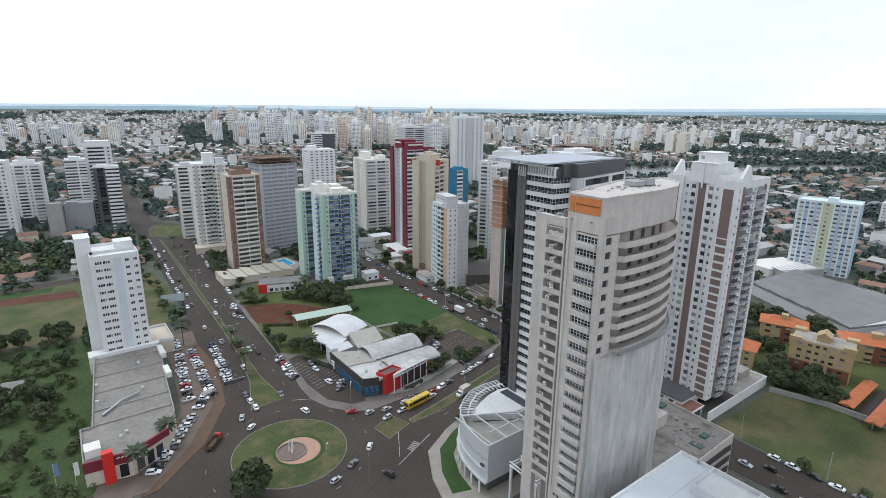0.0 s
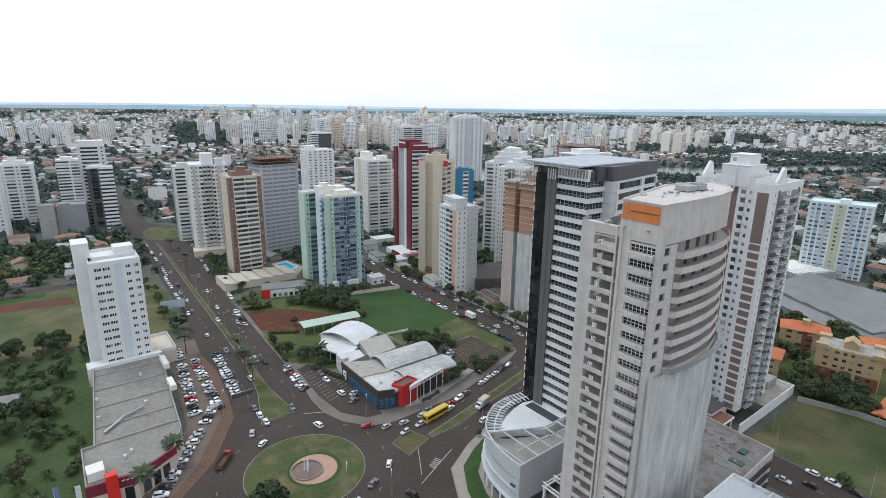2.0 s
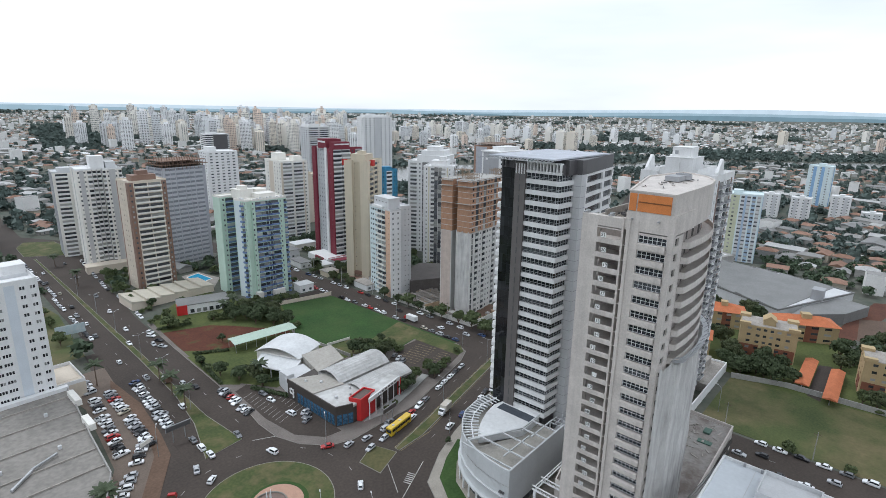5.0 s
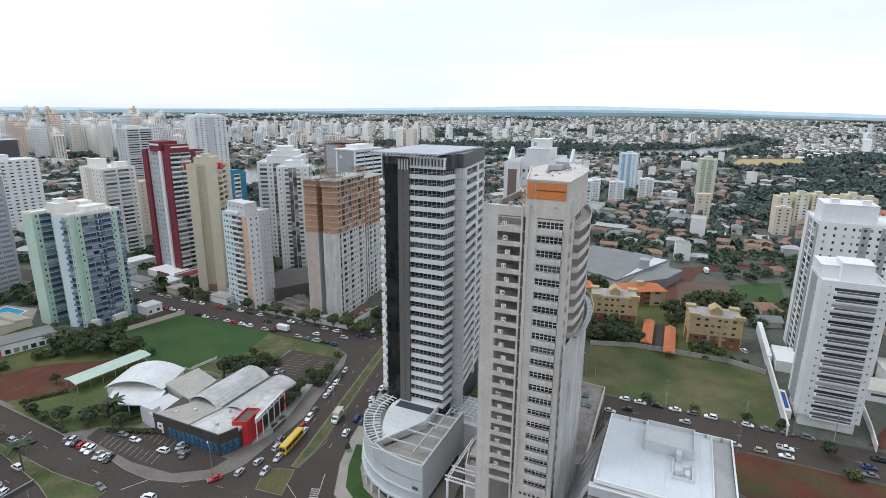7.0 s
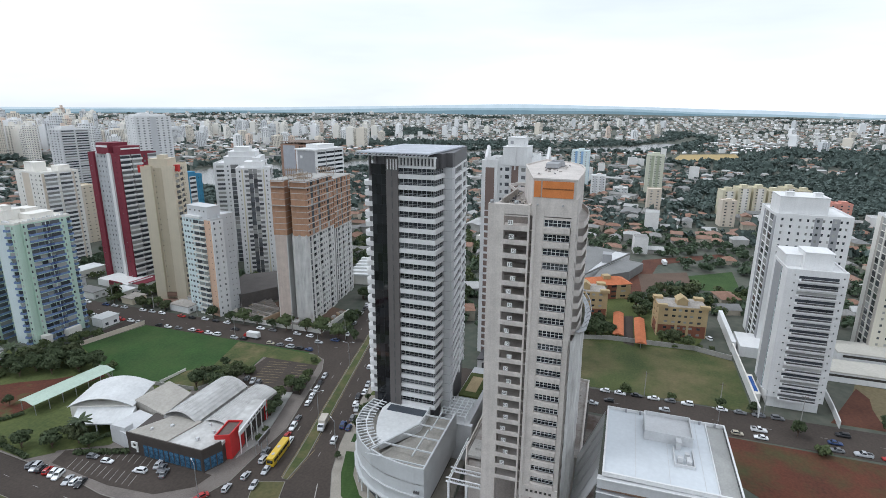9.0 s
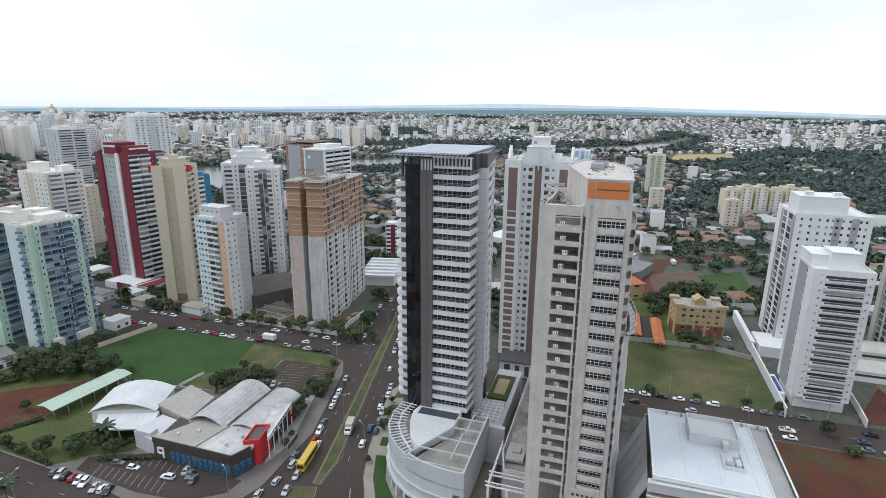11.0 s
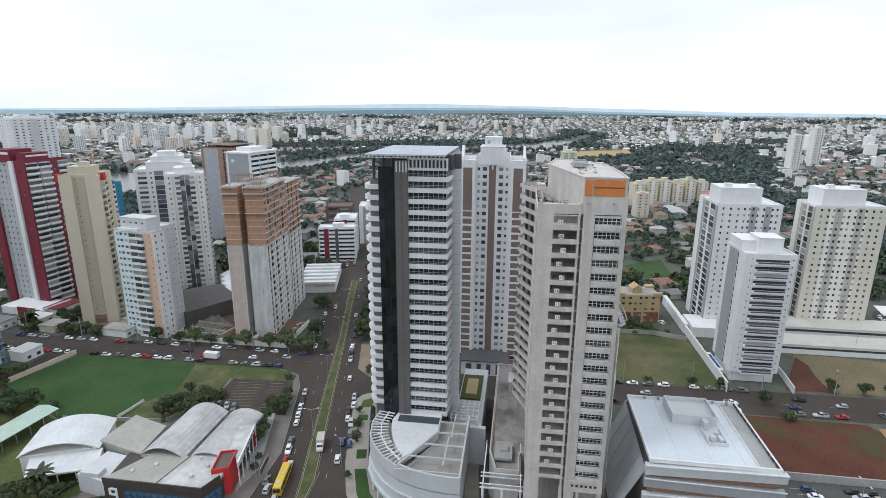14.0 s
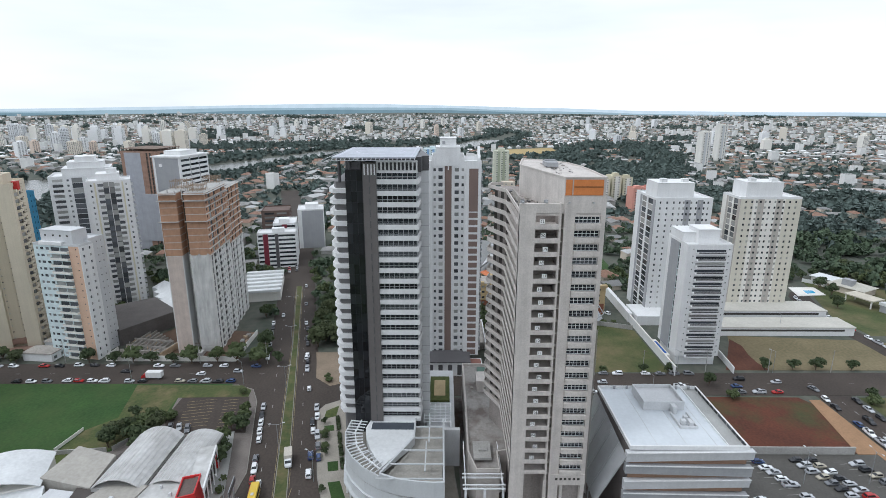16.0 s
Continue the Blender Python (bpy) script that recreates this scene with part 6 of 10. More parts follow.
# ---- brick tower under construction ----
def brick_tower():
    th = thing("apartment_tower", "unfinished tower, bare orange brick above grey net", "tower", 206.8, 205.6, 0, 6, "towers")
    low = {"a": mat("fresh_render", (0.58, 0.57, 0.55), 0.9, 0.15, 0.3, 3.0, streak=0.8), "n": mat("pale_net_screen", (0.52, 0.52, 0.51), 0.95, 0.16, 0.3, 3.0, streak=0.8), "p": mat("pinkish_net", (0.50, 0.42, 0.37), 0.95, 0.2, 0.3, 3.0, streak=0.8), "k": SHADE, "c": CONCRETE, "h": HBRICK}
    south_low = "Pa1 Ga1.2 Pa1.2 Ba2.2 Pa0.8 wa0.8 Pa1 Ba2.2 Pa0.8 wa0.8 Pa1 wa0.8 Pa1.2 Ba2.2 Pa1 wa0.8 Pa1"
    south_up = "Ph1 wh1 Ph1.2 Gh2 Ph0.9 wh0.9 Ph1 Gh2 Ph0.9 wh0.9 Ph1 wh0.9 Ph1.2 Gh2 Ph1 wh0.9 Ph1"
    fh = 3.1
    # k columns: recess walls coloured near-black for the shade between volumes
    for x, y, W, D, nlow, nup, wl, sl, wu, su in ((0, 0, 31, 8.4, 15, 9, "Pn1", south_low, "Hh1", south_up),
                                                  (6.0, 8.403, 25, 3.1, 15, 9, "Pk1", "Pk1", "Pk1", "Pk1"),
                                                  (-0.4, 11.506, 31, 7.2, 15, 9, "Pp1", "Pn5 Pa1", "Hh1", "Hh8 Ph3"),
                                                  (34.5, 1.0, 24, 18, 14, 9, "Pn1", south_low, "Hh1", south_up)):
        b = stack(th, low, x, y, 0, W, D, 0, nlow, fh, wl, sl, "Pa1", "Pa1", PANE, CONC_GREY, 0.3)
        u = stack(th, low, x, y, 0, W, D, b.z1, nup, fh, wu, su, "Hh1", "Hh1", PANE, CONC_GREY, 0.3)
    stack(th, low, 31.003, 3, 0, 3.494, 14, 0, 23, fh, "Pk1", "Pk1", pane=PANE, roof=CONC_GREY, rim=0.3)
    g = Geo()
    for i in range(10):
        z = 15 * fh + i * fh
        g.box(-0.6, 31.4, -0.6, -0.05, z - 0.14, z + 0.14)
        g.box(34.2, 58.6, 0.4, 0.95, z - fh - 0.14, z - fh + 0.14)
    pieces("slab_edge", g, CONCRETE, th, "", False)
    g = Geo()
    rr = random.Random(5)
    for i in range(7):
        for j in range(7):
            h = rr.uniform(1.8, 5.0)
            x, y = 0.3 + i * 5.0, 0.3 + j * 2.9
            g.box(x, x + 0.35, y, y + 0.35, u.z1, u.z1 + h)
    pieces("column_stub", g, CONC_GREY, th, "", False)
    g = Geo()
    for k, (x0, y0, w, d, h) in enumerate(((2, 1, 7, 6, 6.5), (10, 10, 7, 7, 7.5), (40, 6, 7, 7, 5.5))):
        for i in range(4):
            for j in range(4):
                g.bar((x0 + w * i / 3, y0 + d * j / 3, u.z1), (x0 + w * i / 3, y0 + d * j / 3, u.z1 + h), 0.14, 0.14)
        for z in (2.0, 4.0, h - 0.6):
            for i in range(4):
                g.bar((x0, y0 + d * i / 3, u.z1 + z), (x0 + w, y0 + d * i / 3, u.z1 + z), 0.14, 0.14)
                g.bar((x0 + w * i / 3, y0, u.z1 + z), (x0 + w * i / 3, y0 + d, u.z1 + z), 0.14, 0.14)
    for i in range(90):
        x, y = rr.uniform(0, 30), rr.uniform(0, 18)
        g.bar((x, y, u.z1 + rr.uniform(0, 2)), (x + rr.uniform(-2.5, 2.5), y + rr.uniform(-2.5, 2.5), u.z1 + rr.uniform(0.5, 3)), 0.12, 0.12)
    part("scaffolding", g, mat("scaffold_timber", (0.27, 0.20, 0.14), 0.9), th, kind="stuff")
    g = Geo()
    for z in (u.z1 + 2.6, u.z1 - 0.3, u.z1 - 9.3):
        for x0, x1, y0, y1 in ((-1.6, 0, -1, 8.8), (-1.9, -0.4, 11, 19.5), (0, 31, -1.7, -0.6)):
            g.box(x0, x1, y0, y1, z, z + 0.15)
    part("work_platform", g, CONC_GREY, th)
    g = Geo()
    n = 16
    for j in range(15):
        for i in range(n + 1):
            y = -0.3 + 8.9 * i / n
            g.v.append((-0.5 - 0.25 * abs(noise.noise(Vector((i * 0.5, j * 0.2, 9)))), y, 3 + j * 3.1 + (1.2 * math.sin(i * 0.9) if j == 14 else 0)))
    for j in range(14):
        for i in range(n):
            k = j * (n + 1) + i
            g.f.append((k, k + n + 1, k + n + 2, k + 1))
            g.m.append(0)
    part("safety_net", g, NET, th, "pale hanging safety net")
    # building yard in front
    y_ = thing("site_yard", "cluttered building yard behind a low wall", "building site", 204, 232, 0)
    g = Geo()
    g.prism([(197, 195), (228, 195), (236, 238), (206, 253), (196.5, 253)], 0, 0.25)
    fixed("yard_floor", g, DIRT, y_)
    g = Geo()
    ribbon(g, [(206, 253), (196.5, 253), (196.5, 195), (226, 195)], -0.2, 0.1, 0, 2.6)
    fixed("hoarding", g, OFFWHITE, y_)
    for i, (x, yy) in enumerate(((200, 228), (203, 238), (206, 246), (201, 212), (199, 204), (222, 197.5), (215, 198))):
        g = Geo()
        s = rr.uniform(2, 4)
        g.box(x, x + s, yy, yy + s * 0.8, 0.25, 0.25 + rr.uniform(0.5, 2.2))
        fixed("material_crate", g, (CONC_GREY, HBRICK, ROOFCON)[i % 3], y_)
    timber = mat("site_timber", (0.36, 0.27, 0.18), 0.9, 0.3, 0.5, 4.0)
    # half-cast basement walls and formwork of the yard
    g = Geo()
    for i in range(9):
        g.bar((199.0 + i * 0.6, 231.5 + i * 2.2, 1.2), (212 + i * 2.0, 228.6 + i * 2.4, 1.2), 0.5, 1.9)
    for x in (200.5, 205.5, 212.5):
        g.bar((x, 230.5, 1.5), (x + 3.0, 250.5, 1.5), 0.6, 2.3)
    pieces("basement_beam", g, ROOFCON, y_)
    g = Geo()
    for i in range(24):
        x, yy = rr.uniform(198, 222), rr.uniform(231.5, 250)
        a = rr.uniform(0, 3.1)
        L = rr.uniform(1.2, 3.6)
        g.bar((x, yy, rr.uniform(0.4, 2.8)), (x + L * math.cos(a), yy + L * math.sin(a) * 0.6, rr.uniform(0.4, 2.8)), 0.3, 0.12)
    for i in range(12):
        x, yy = rr.uniform(198, 226), rr.uniform(196, 199.6)
        g.box(x, x + rr.uniform(0.6, 2.4), yy, yy + rr.uniform(0.4, 1.2), 0.25, rr.uniform(0.6, 1.6))
    pieces("timber_board", g, timber, y_)
    g = Geo()
    ribbon(g, [(197.4, 229.2), (212, 226.5), (230, 236.0)], -0.15, 0.15, 0.25, 3.2)
    fixed("timber_fence", g, timber, y_)


brick_tower()


def simple_tower(x, y, rot, W, D, nf, label, mats, w, s, crown, n="Pa1", fh=3.05, z0=0.0, pane=PANE, roofm=None, name="apartment_tower", group="towers"):
    th = thing(name, label, "tower", x, y, 0, rot, group)
    b = Block(th, W, D, z0, nf, fh, mats, PANE_LIGHT if pane is PANE and "b" in w + s else pane)
    b.face("w", w)
    b.face("s", s)
    b.face("n", n)
    b.face("e", "Pa1")
    b.done()
    roof_slab(th, 0, W, 0, D, b.z1, roofm or mats["a"])
    for x0, x1, y0, y1, h in crown:
        room(th, x0, x1, y0, y1, b.z1 + 0.25, b.z1 + h, roofm or mats["a"])
    if z0 > 0:
        g = Geo()
        g.box(1, W - 1, 1, D - 1, 0, z0)
        part("base", g, mats["a"], th)
    return th


WB = {"a": WHITE, "b": WHITE, "c": CREAM, "d": DGREY, "g": MGREY, "l": LGREY, "k": DGREY, "m": MAROON, "o": OFFWHITE, "e": BEIGE, "t": TEAL, "p": PALEBLUE, "y": mat("pale_yellow_render", (0.60, 0.56, 0.42), 0.85, 0.1, 0.2, 2.0, streak=0.6), "i": mat("pink_render", (0.60, 0.30, 0.24), 0.85, 0.1, 0.2, 2.0)}
simple_tower(298, 300, 28, 26, 32, 23, "tall white tower with stepped crown and loggias", WB, "Pa1 wa0.9 Pa1.2 bb5 Pa1 wa0.9 Pa1.4 Gl4 Pa1 wa0.9 Pa1.4 bb4 Pa1", "Pa1 wa0.9 Pa2 bb5 Pa2 wa0.9 Pa2 bb5 Pa1 wa0.9 Pa1", [(1, 22, 0.6, 25, 5.0), (2, 20, 4, 22, 8.5), (3, 16, 8, 18, 11.5)])
simple_tower(275.3, 276.5, 30, 18, 21, 23, "white tower with dark balcony bays and cream stripes", WB, "Pa1.2 wa0.8 Pa0.8 Py0.7 Pa0.8 bb2.4 Gd2.2 Pa0.25 Gd2.2 bb2.4 Pa0.8 Py0.7 Pa0.8 wa0.8 Pa1.2", "Pa1 wa0.9 Pa1.4 Gd3 Pa1 bl4 Pa1 Gd3 Pa1.4 wa0.9 Pa1", [(3, 16, 5, 16, 4.2), (5, 9, 6, 11, 6.8)])
# its openings are closed by dark sheets, shade put into the colour
th = simple_tower(385, 318, -8, 30, 30, 25, "bare concrete and brick tower under construction", {"a": mat("site_brick", (0.30, 0.19, 0.14), 0.9, 0.25, 0.3, 3.0), "n": NETM, "k": SHADE}, "Pa4 Ga1.4 Pa1 Ga1.4 Pa4 Pn12 Pa2", "Pa2 Ga2 Pa1 Ga2 Pa1 Ga2 Pa1 Ga2 Pa2", [], pane=SHADE)
g = Geo()
for i in range(8):
    for j in range(8):
        g.box(0.3 + i * 4, 0.7 + i * 4, 0.3 + j * 4, 0.7 + j * 4, 76.25, 79.5)
g.box(0, 30, 0, 30, 79.0, 79.3)
pieces("formwork", g, mat("formwork_brown", (0.19, 0.14, 0.11), 0.9), th, "", False)
g = Geo()
g.box(-0.6, 0, 0, 20, 8, 45)
part("safety_net", g, NETM, th)
th = simple_tower(323, 271, -8, 32, 19, 24, "office block with dark slab face and white frame", WB, "Pa1 Pg21 Pa1.4", "Pa1.2 sa10 Pd0.6 sa10 Pd0.6 sa10 Pa1", [(8, 26, 4, 16, 4.0)], pane=PANE_OFF, fh=3.25)
g = Geo()
g.box(-0.8, 32.5, -0.8, 19.8, 78.6, 79.4)
part("cornice", g, WHITE, th)
g = Geo()
g.box(-0.55, -0.4, 12.5, 14.5, 72.5, 74.5)
part("emblem", g, WHITE, th)
simple_tower(262.5, 331, -5, 11, 13, 21, "teal blue tower with white bands", WB, "Pt2 wt0.9 Pt2 wt0.9 Pt2 wt0.9 Pt2", "Pt1 sa8 Pt3 wt0.9 Pt2 wt0.9 Pt1", [(2, 8, 3, 9, 2.5)], roofm=TEAL)
simple_tower(237, 431, -8, 24, 33, 21, "beige-white tower with stepped balconies", WB, "Po1 wo0.9 Po2 wo0.9 Po2 wo0.9 Po1 Pe5 Po1 wo0.9 Po3", "Pe1 bb5 Po1 bb5 Pe1 wo0.9 Po1", [(4, 12, 16, 28, 6.5), (14, 22, 6, 14, 4)], roofm=OFFWHITE)
simple_tower(279, 470, -8, 24, 15, 15, "low cream apartment block with small windows", WB, "Pc2 tc0.9 Pc2 tc0.9 Pc2", "Pc2 tc0.9 Pc2 tc0.9 Pe3 tc0.9 Pc2 tc0.9 Pc2", [(8, 15, 4, 10, 2.5)], roofm=CREAM)
simple_tower(250, 590, -8, 32, 26, 20, "white block with rows of small windows", WB, "Pa1 wa0.9 Pa1 wa0.9 Pa1 wa0.9 Pa1 wa0.9 Pa1", "Pa1 wa0.9 Pa1 wa0.9 Pa1 wa0.9 Pa1 wa0.9 Pa1 wa0.9 Pa1", [(3, 12, 6, 18, 5)])
simple_tower(398, 905, -8, 38, 26, 20, "dark office block with white end bay", WB, "sa9 Pa1", "sa10 Pd12 Pd6 sa2", [(6, 20, 6, 16, 3)], pane=PANE_OFF)
simple_tower(494, 628, -25, 42, 34, 31, "very tall white tower with rows of small windows", WB, "Pa1 wa0.9 Pa1.4 wa0.9 Pa4 wa0.9 Pa1.4 wa0.9 Pa1", "Pa1 wa0.9 Pa1.4 wa0.9 Pa1.4 wa0.9 Pl3 wa0.9 Pa1.4 wa0.9 Pa1.4 wa0.9 Pa1", [(4, 38, 4, 30, 3), (10, 20, 8, 20, 5)])
simple_tower(452, 700, -10, 34, 26, 26, "grey tower behind a maroon tower", WB, "Pl1 wl0.9 Pl1 wl0.9 Pl1 wl0.9 Pl1", "Pl1 sl8 Pl1 sl8 Pl1", [(4, 20, 4, 18, 4)])

# group of offices and flats along the avenue
simple_tower(36, 586, -6, 21, 20, 23, "pale office tower with white crown", WB, "Pl2 sl5 Pl2", "Pl1.5 sl8 Pl1.5 wl0.9 Pl1", [(1, 20, 1, 18, 4.5)], pane=PANE_OFF, fh=3.2)
simple_tower(39, 566, -6, 20, 18, 17, "dark glass office block with white bands", WB, "Pd1 Gd6 Pd1", "Pd2.5 Gd4 Pd1 sa9", [(3, 12, 4, 12, 2)], pane=PANE_OFF, fh=3.3)
simple_tower(22, 664, -6, 26, 22, 18, "white tower with a maroon flank", WB, "sa7 Pd1", "sa8 Pa1 sa7 Pm3", [(4, 14, 4, 14, 3)])
simple_tower(-22, 636, -6, 25, 20, 18, "white tower with stepped balconies", WB, "Pa1 wa0.9 Pa1 wa0.9 Pa1", "Pa1 wa0.9 Pa1 bb4 Pa1 wa0.9 Pa1 bb4 Pa1", [(4, 20, 4, 14, 4), (8, 14, 5, 12, 7)])
simple_tower(-52, 574, -6, 32, 20, 21, "white tower with window rows", WB, "Pa1 wa0.9 Pa1 wa0.9 Pa1", "Pa1 wa0.9 Pa1 bb4 Pa1 wa0.9 Pa1 bb4 Pa1 wa0.9 Pa1", [(6, 20, 4, 14, 3.5)])
simple_tower(1, 562, -6, 11, 11, 9, "plain grey concrete block tower", {"a": CONC_GREY}, "Pa1", "Pa1", [])
simple_tower(14, 574, -6, 22, 20, 8, "low grey podium block", {"a": MGREY}, "Pa1", "Pa1", [(2, 10, 2, 10, 2)])

# flats to the right of the concrete tower
simple_tower(440, 116, 12, 20, 37, 17, "pale blue and lime block with gridded windows", {"a": PALEBLUE, "y": mat("lime_render", (0.50, 0.52, 0.38), 0.85, 0.1), "b": mat("sky_blue_render", (0.36, 0.46, 0.58), 0.8), "g": MGREY, "l": LGREY}, "Pa0.6 wl1.2 Pa0.5 wb1.2 Pa0.5 wl1.2 Pb0.8 wl1.2 Pa0.5 Py1.3 wy0.8 Py1 Pa0.5 wl1.2 Pb0.8 wl1.2 Pa0.5 wb1.2 Pa0.5 wl1.2 Pa0.6", "Pb1", [(4, 12, 14, 20, 3)], fh=3.0)
simple_tower(715, 14, 0, 18, 21, 17, "lime green slender apartment tower", {"a": mat("pale_lime", (0.58, 0.585, 0.48), 0.85, 0.1), "g": mat("moss_render", (0.34, 0.37, 0.27), 0.85)}, "Pa2 wa1 Pg2 wa1 Pa1 Pg2 wa1 Pa2", "Pa2 wa1 Pa3 wa1 Pa2", [(4, 12, 6, 15, 3.5)], fh=3.0)
simple_tower(750, 108, 0, 20, 24, 17, "light blue slender apartment tower", {"a": PALEBLUE, "b": mat("mid_blue", (0.25, 0.40, 0.60), 0.8)}, "Pa2 wa1 Pa2 Pb2 wa1 Pa2 Pb2 wa1 Pa2", "Pa2 wa1 Pb3 wa1 Pa2", [(4, 12, 8, 15, 3.5)], fh=3.0)
for x, y, nf in ((655, 112, 8), (664, 142, 8), (700, 82, 8), (706, 54, 3)):
    simple_tower(x, y, 5, 14, 18, nf, "low white apartment block", {"a": WHITE, "g": LGREY}, "Pa1 wa0.9 Pg2 wa0.9 Pa2 wa0.9 Pg2 wa0.9 Pa1", "Pa1 wa0.9 Pa1 wa0.9 Pa1", [(3, 8, 6, 11, 2.5)], group="low apartment blocks")
simple_tower(600, 20, 5, 12, 14, 8, "beige low apartment block", {"a": BEIGE, "g": LGREY}, "Pa1 wa0.9 Pa2 wa0.9 Pa1", "Pa1 wa0.9 Pa1", [])
for x, y, nf in ((1118, -484, 24), (1006, -397, 21)):
    simple_tower(x, y, 10, 17, 17, nf, "slender pale grey twin tower", {"a": OFFWHITE, "g": LGREY}, "Pa1 wg0.9 Pa1 Pg2 wa0.9 Pa1", "Pa1 wa0.9 Pg2 wa0.9 Pa1", [(4, 12, 4, 12, 3)], fh=3.0)
simple_tower(546, -44, 8, 14, 13, 8, "beige low apartment block", {"a": BEIGE, "g": LGREY}, "Pa1 wa0.9 Pa2 wa0.9 Pa1", "Pa1 wa0.9 Pa1", [(3, 8, 4, 9, 2)])
for i, nf in enumerate((9, 10, 10, 9, 10, 9)):
    simple_tower(606 + 5 * i, -52 - 15.0 * i, 12, 16, 12.5, nf, "pale yellow apartment block in a row", {"a": WB["y"], "g": OFFWHITE}, "Pa1 wg0.9 Pg2 wa0.9 Pa1", "Pa1 wa0.9 Pg2 wa0.9 Pa1", [(3, 9, 3, 9, 3.5)], fh=2.9, group="yellow apartment blocks")
for i in range(3):
    simple_tower(566 + 3 * i, -118 - 13.5 * i, 10, 14, 13, 8, "salmon pink apartment block", {"a": WB["i"], "g": OFFWHITE}, "Pa1 wa0.9 Pa2 wa0.9 Pa1", "Pa1 wa0.9 Pa1 wa0.9 Pa1", [(3, 9, 3, 9, 2.5)], fh=2.9, group="pink apartment blocks")

# white towers and their parking deck
simple_tower(194.2, -19, 0, 20, 18.8, 17, "slim white tower with dark railed curved balconies", WB, "Pa0.5 ta0.6 Pa0.9 rk12 Pa0.9 ta0.6 Pa1.8", "Pa2 wa0.9 Pa3 wa0.9 Pa2", [(7, 19.6, 5, 18.4, 4.6), (4, 14, 4, 13, 6.4)], n="Pa7 Gp1.4 Pg9 Pa3", z0=4.5, fh=2.92)
simple_tower(252, -37.2, 0, 28, 29.9, 21, "white tower with grey window stripes", WB, "Pa1.2 wa0.8 Pa0.9 wa0.8 Pg0.9 wg0.9 Pg0.6 wa0.8 Pa1.3 wa0.8 Pg0.9 wg0.9 Pg0.6 wa0.8 Pa0.9 wa0.8 Pa1.6 wa0.8 Pa2 wa0.8 Pa2 wa0.8 Pa1.6", "Pa2 wa0.9 Pa3 wa0.9 Pa2", [(2, 18, 9.5, 28.5, 8.4), (4, 7, 12, 15, 10.2), (4, 7, 23, 26, 10.2)], n="Pg1.4 Ga3 Pa1 Ga3 Pg1.4 Pa3")
MBW = dict(WB, a=OFFWHITE, c=mat("pale_ivory", (0.60, 0.57, 0.485), 0.85, 0.08, 0.2, 2.0, streak=0.7), g=mat("greige_render", (0.43, 0.40, 0.36), 0.85, 0.1))
simple_tower(255, -85, 0, 18, 32.2, 21, "ivory tower with greige window stripes", MBW, "Pc1.4 wc0.8 Pc1.4 wc0.8 Pc1.4 wa0.8 Pg0.9 wg0.9 Pg0.6 wa0.8 Pa1.2 wa0.8 Pa0.8 wa0.8 Pg0.9 wg0.9 Pg0.6 wa0.8 Pa0.9 wc0.8 Pc1.4 wc0.8 Pc1.6", "Pc2 wc0.9 Pc3 wc0.9 Pc2", [(2, 16, 9.5, 28.5, 8.4), (4, 7, 12, 15, 10.2), (4, 7, 23, 26, 10.2)], n="Pg1.4 Ga3 Pa1 Ga3 Pg1.4 Pa3", roofm=WHITE)


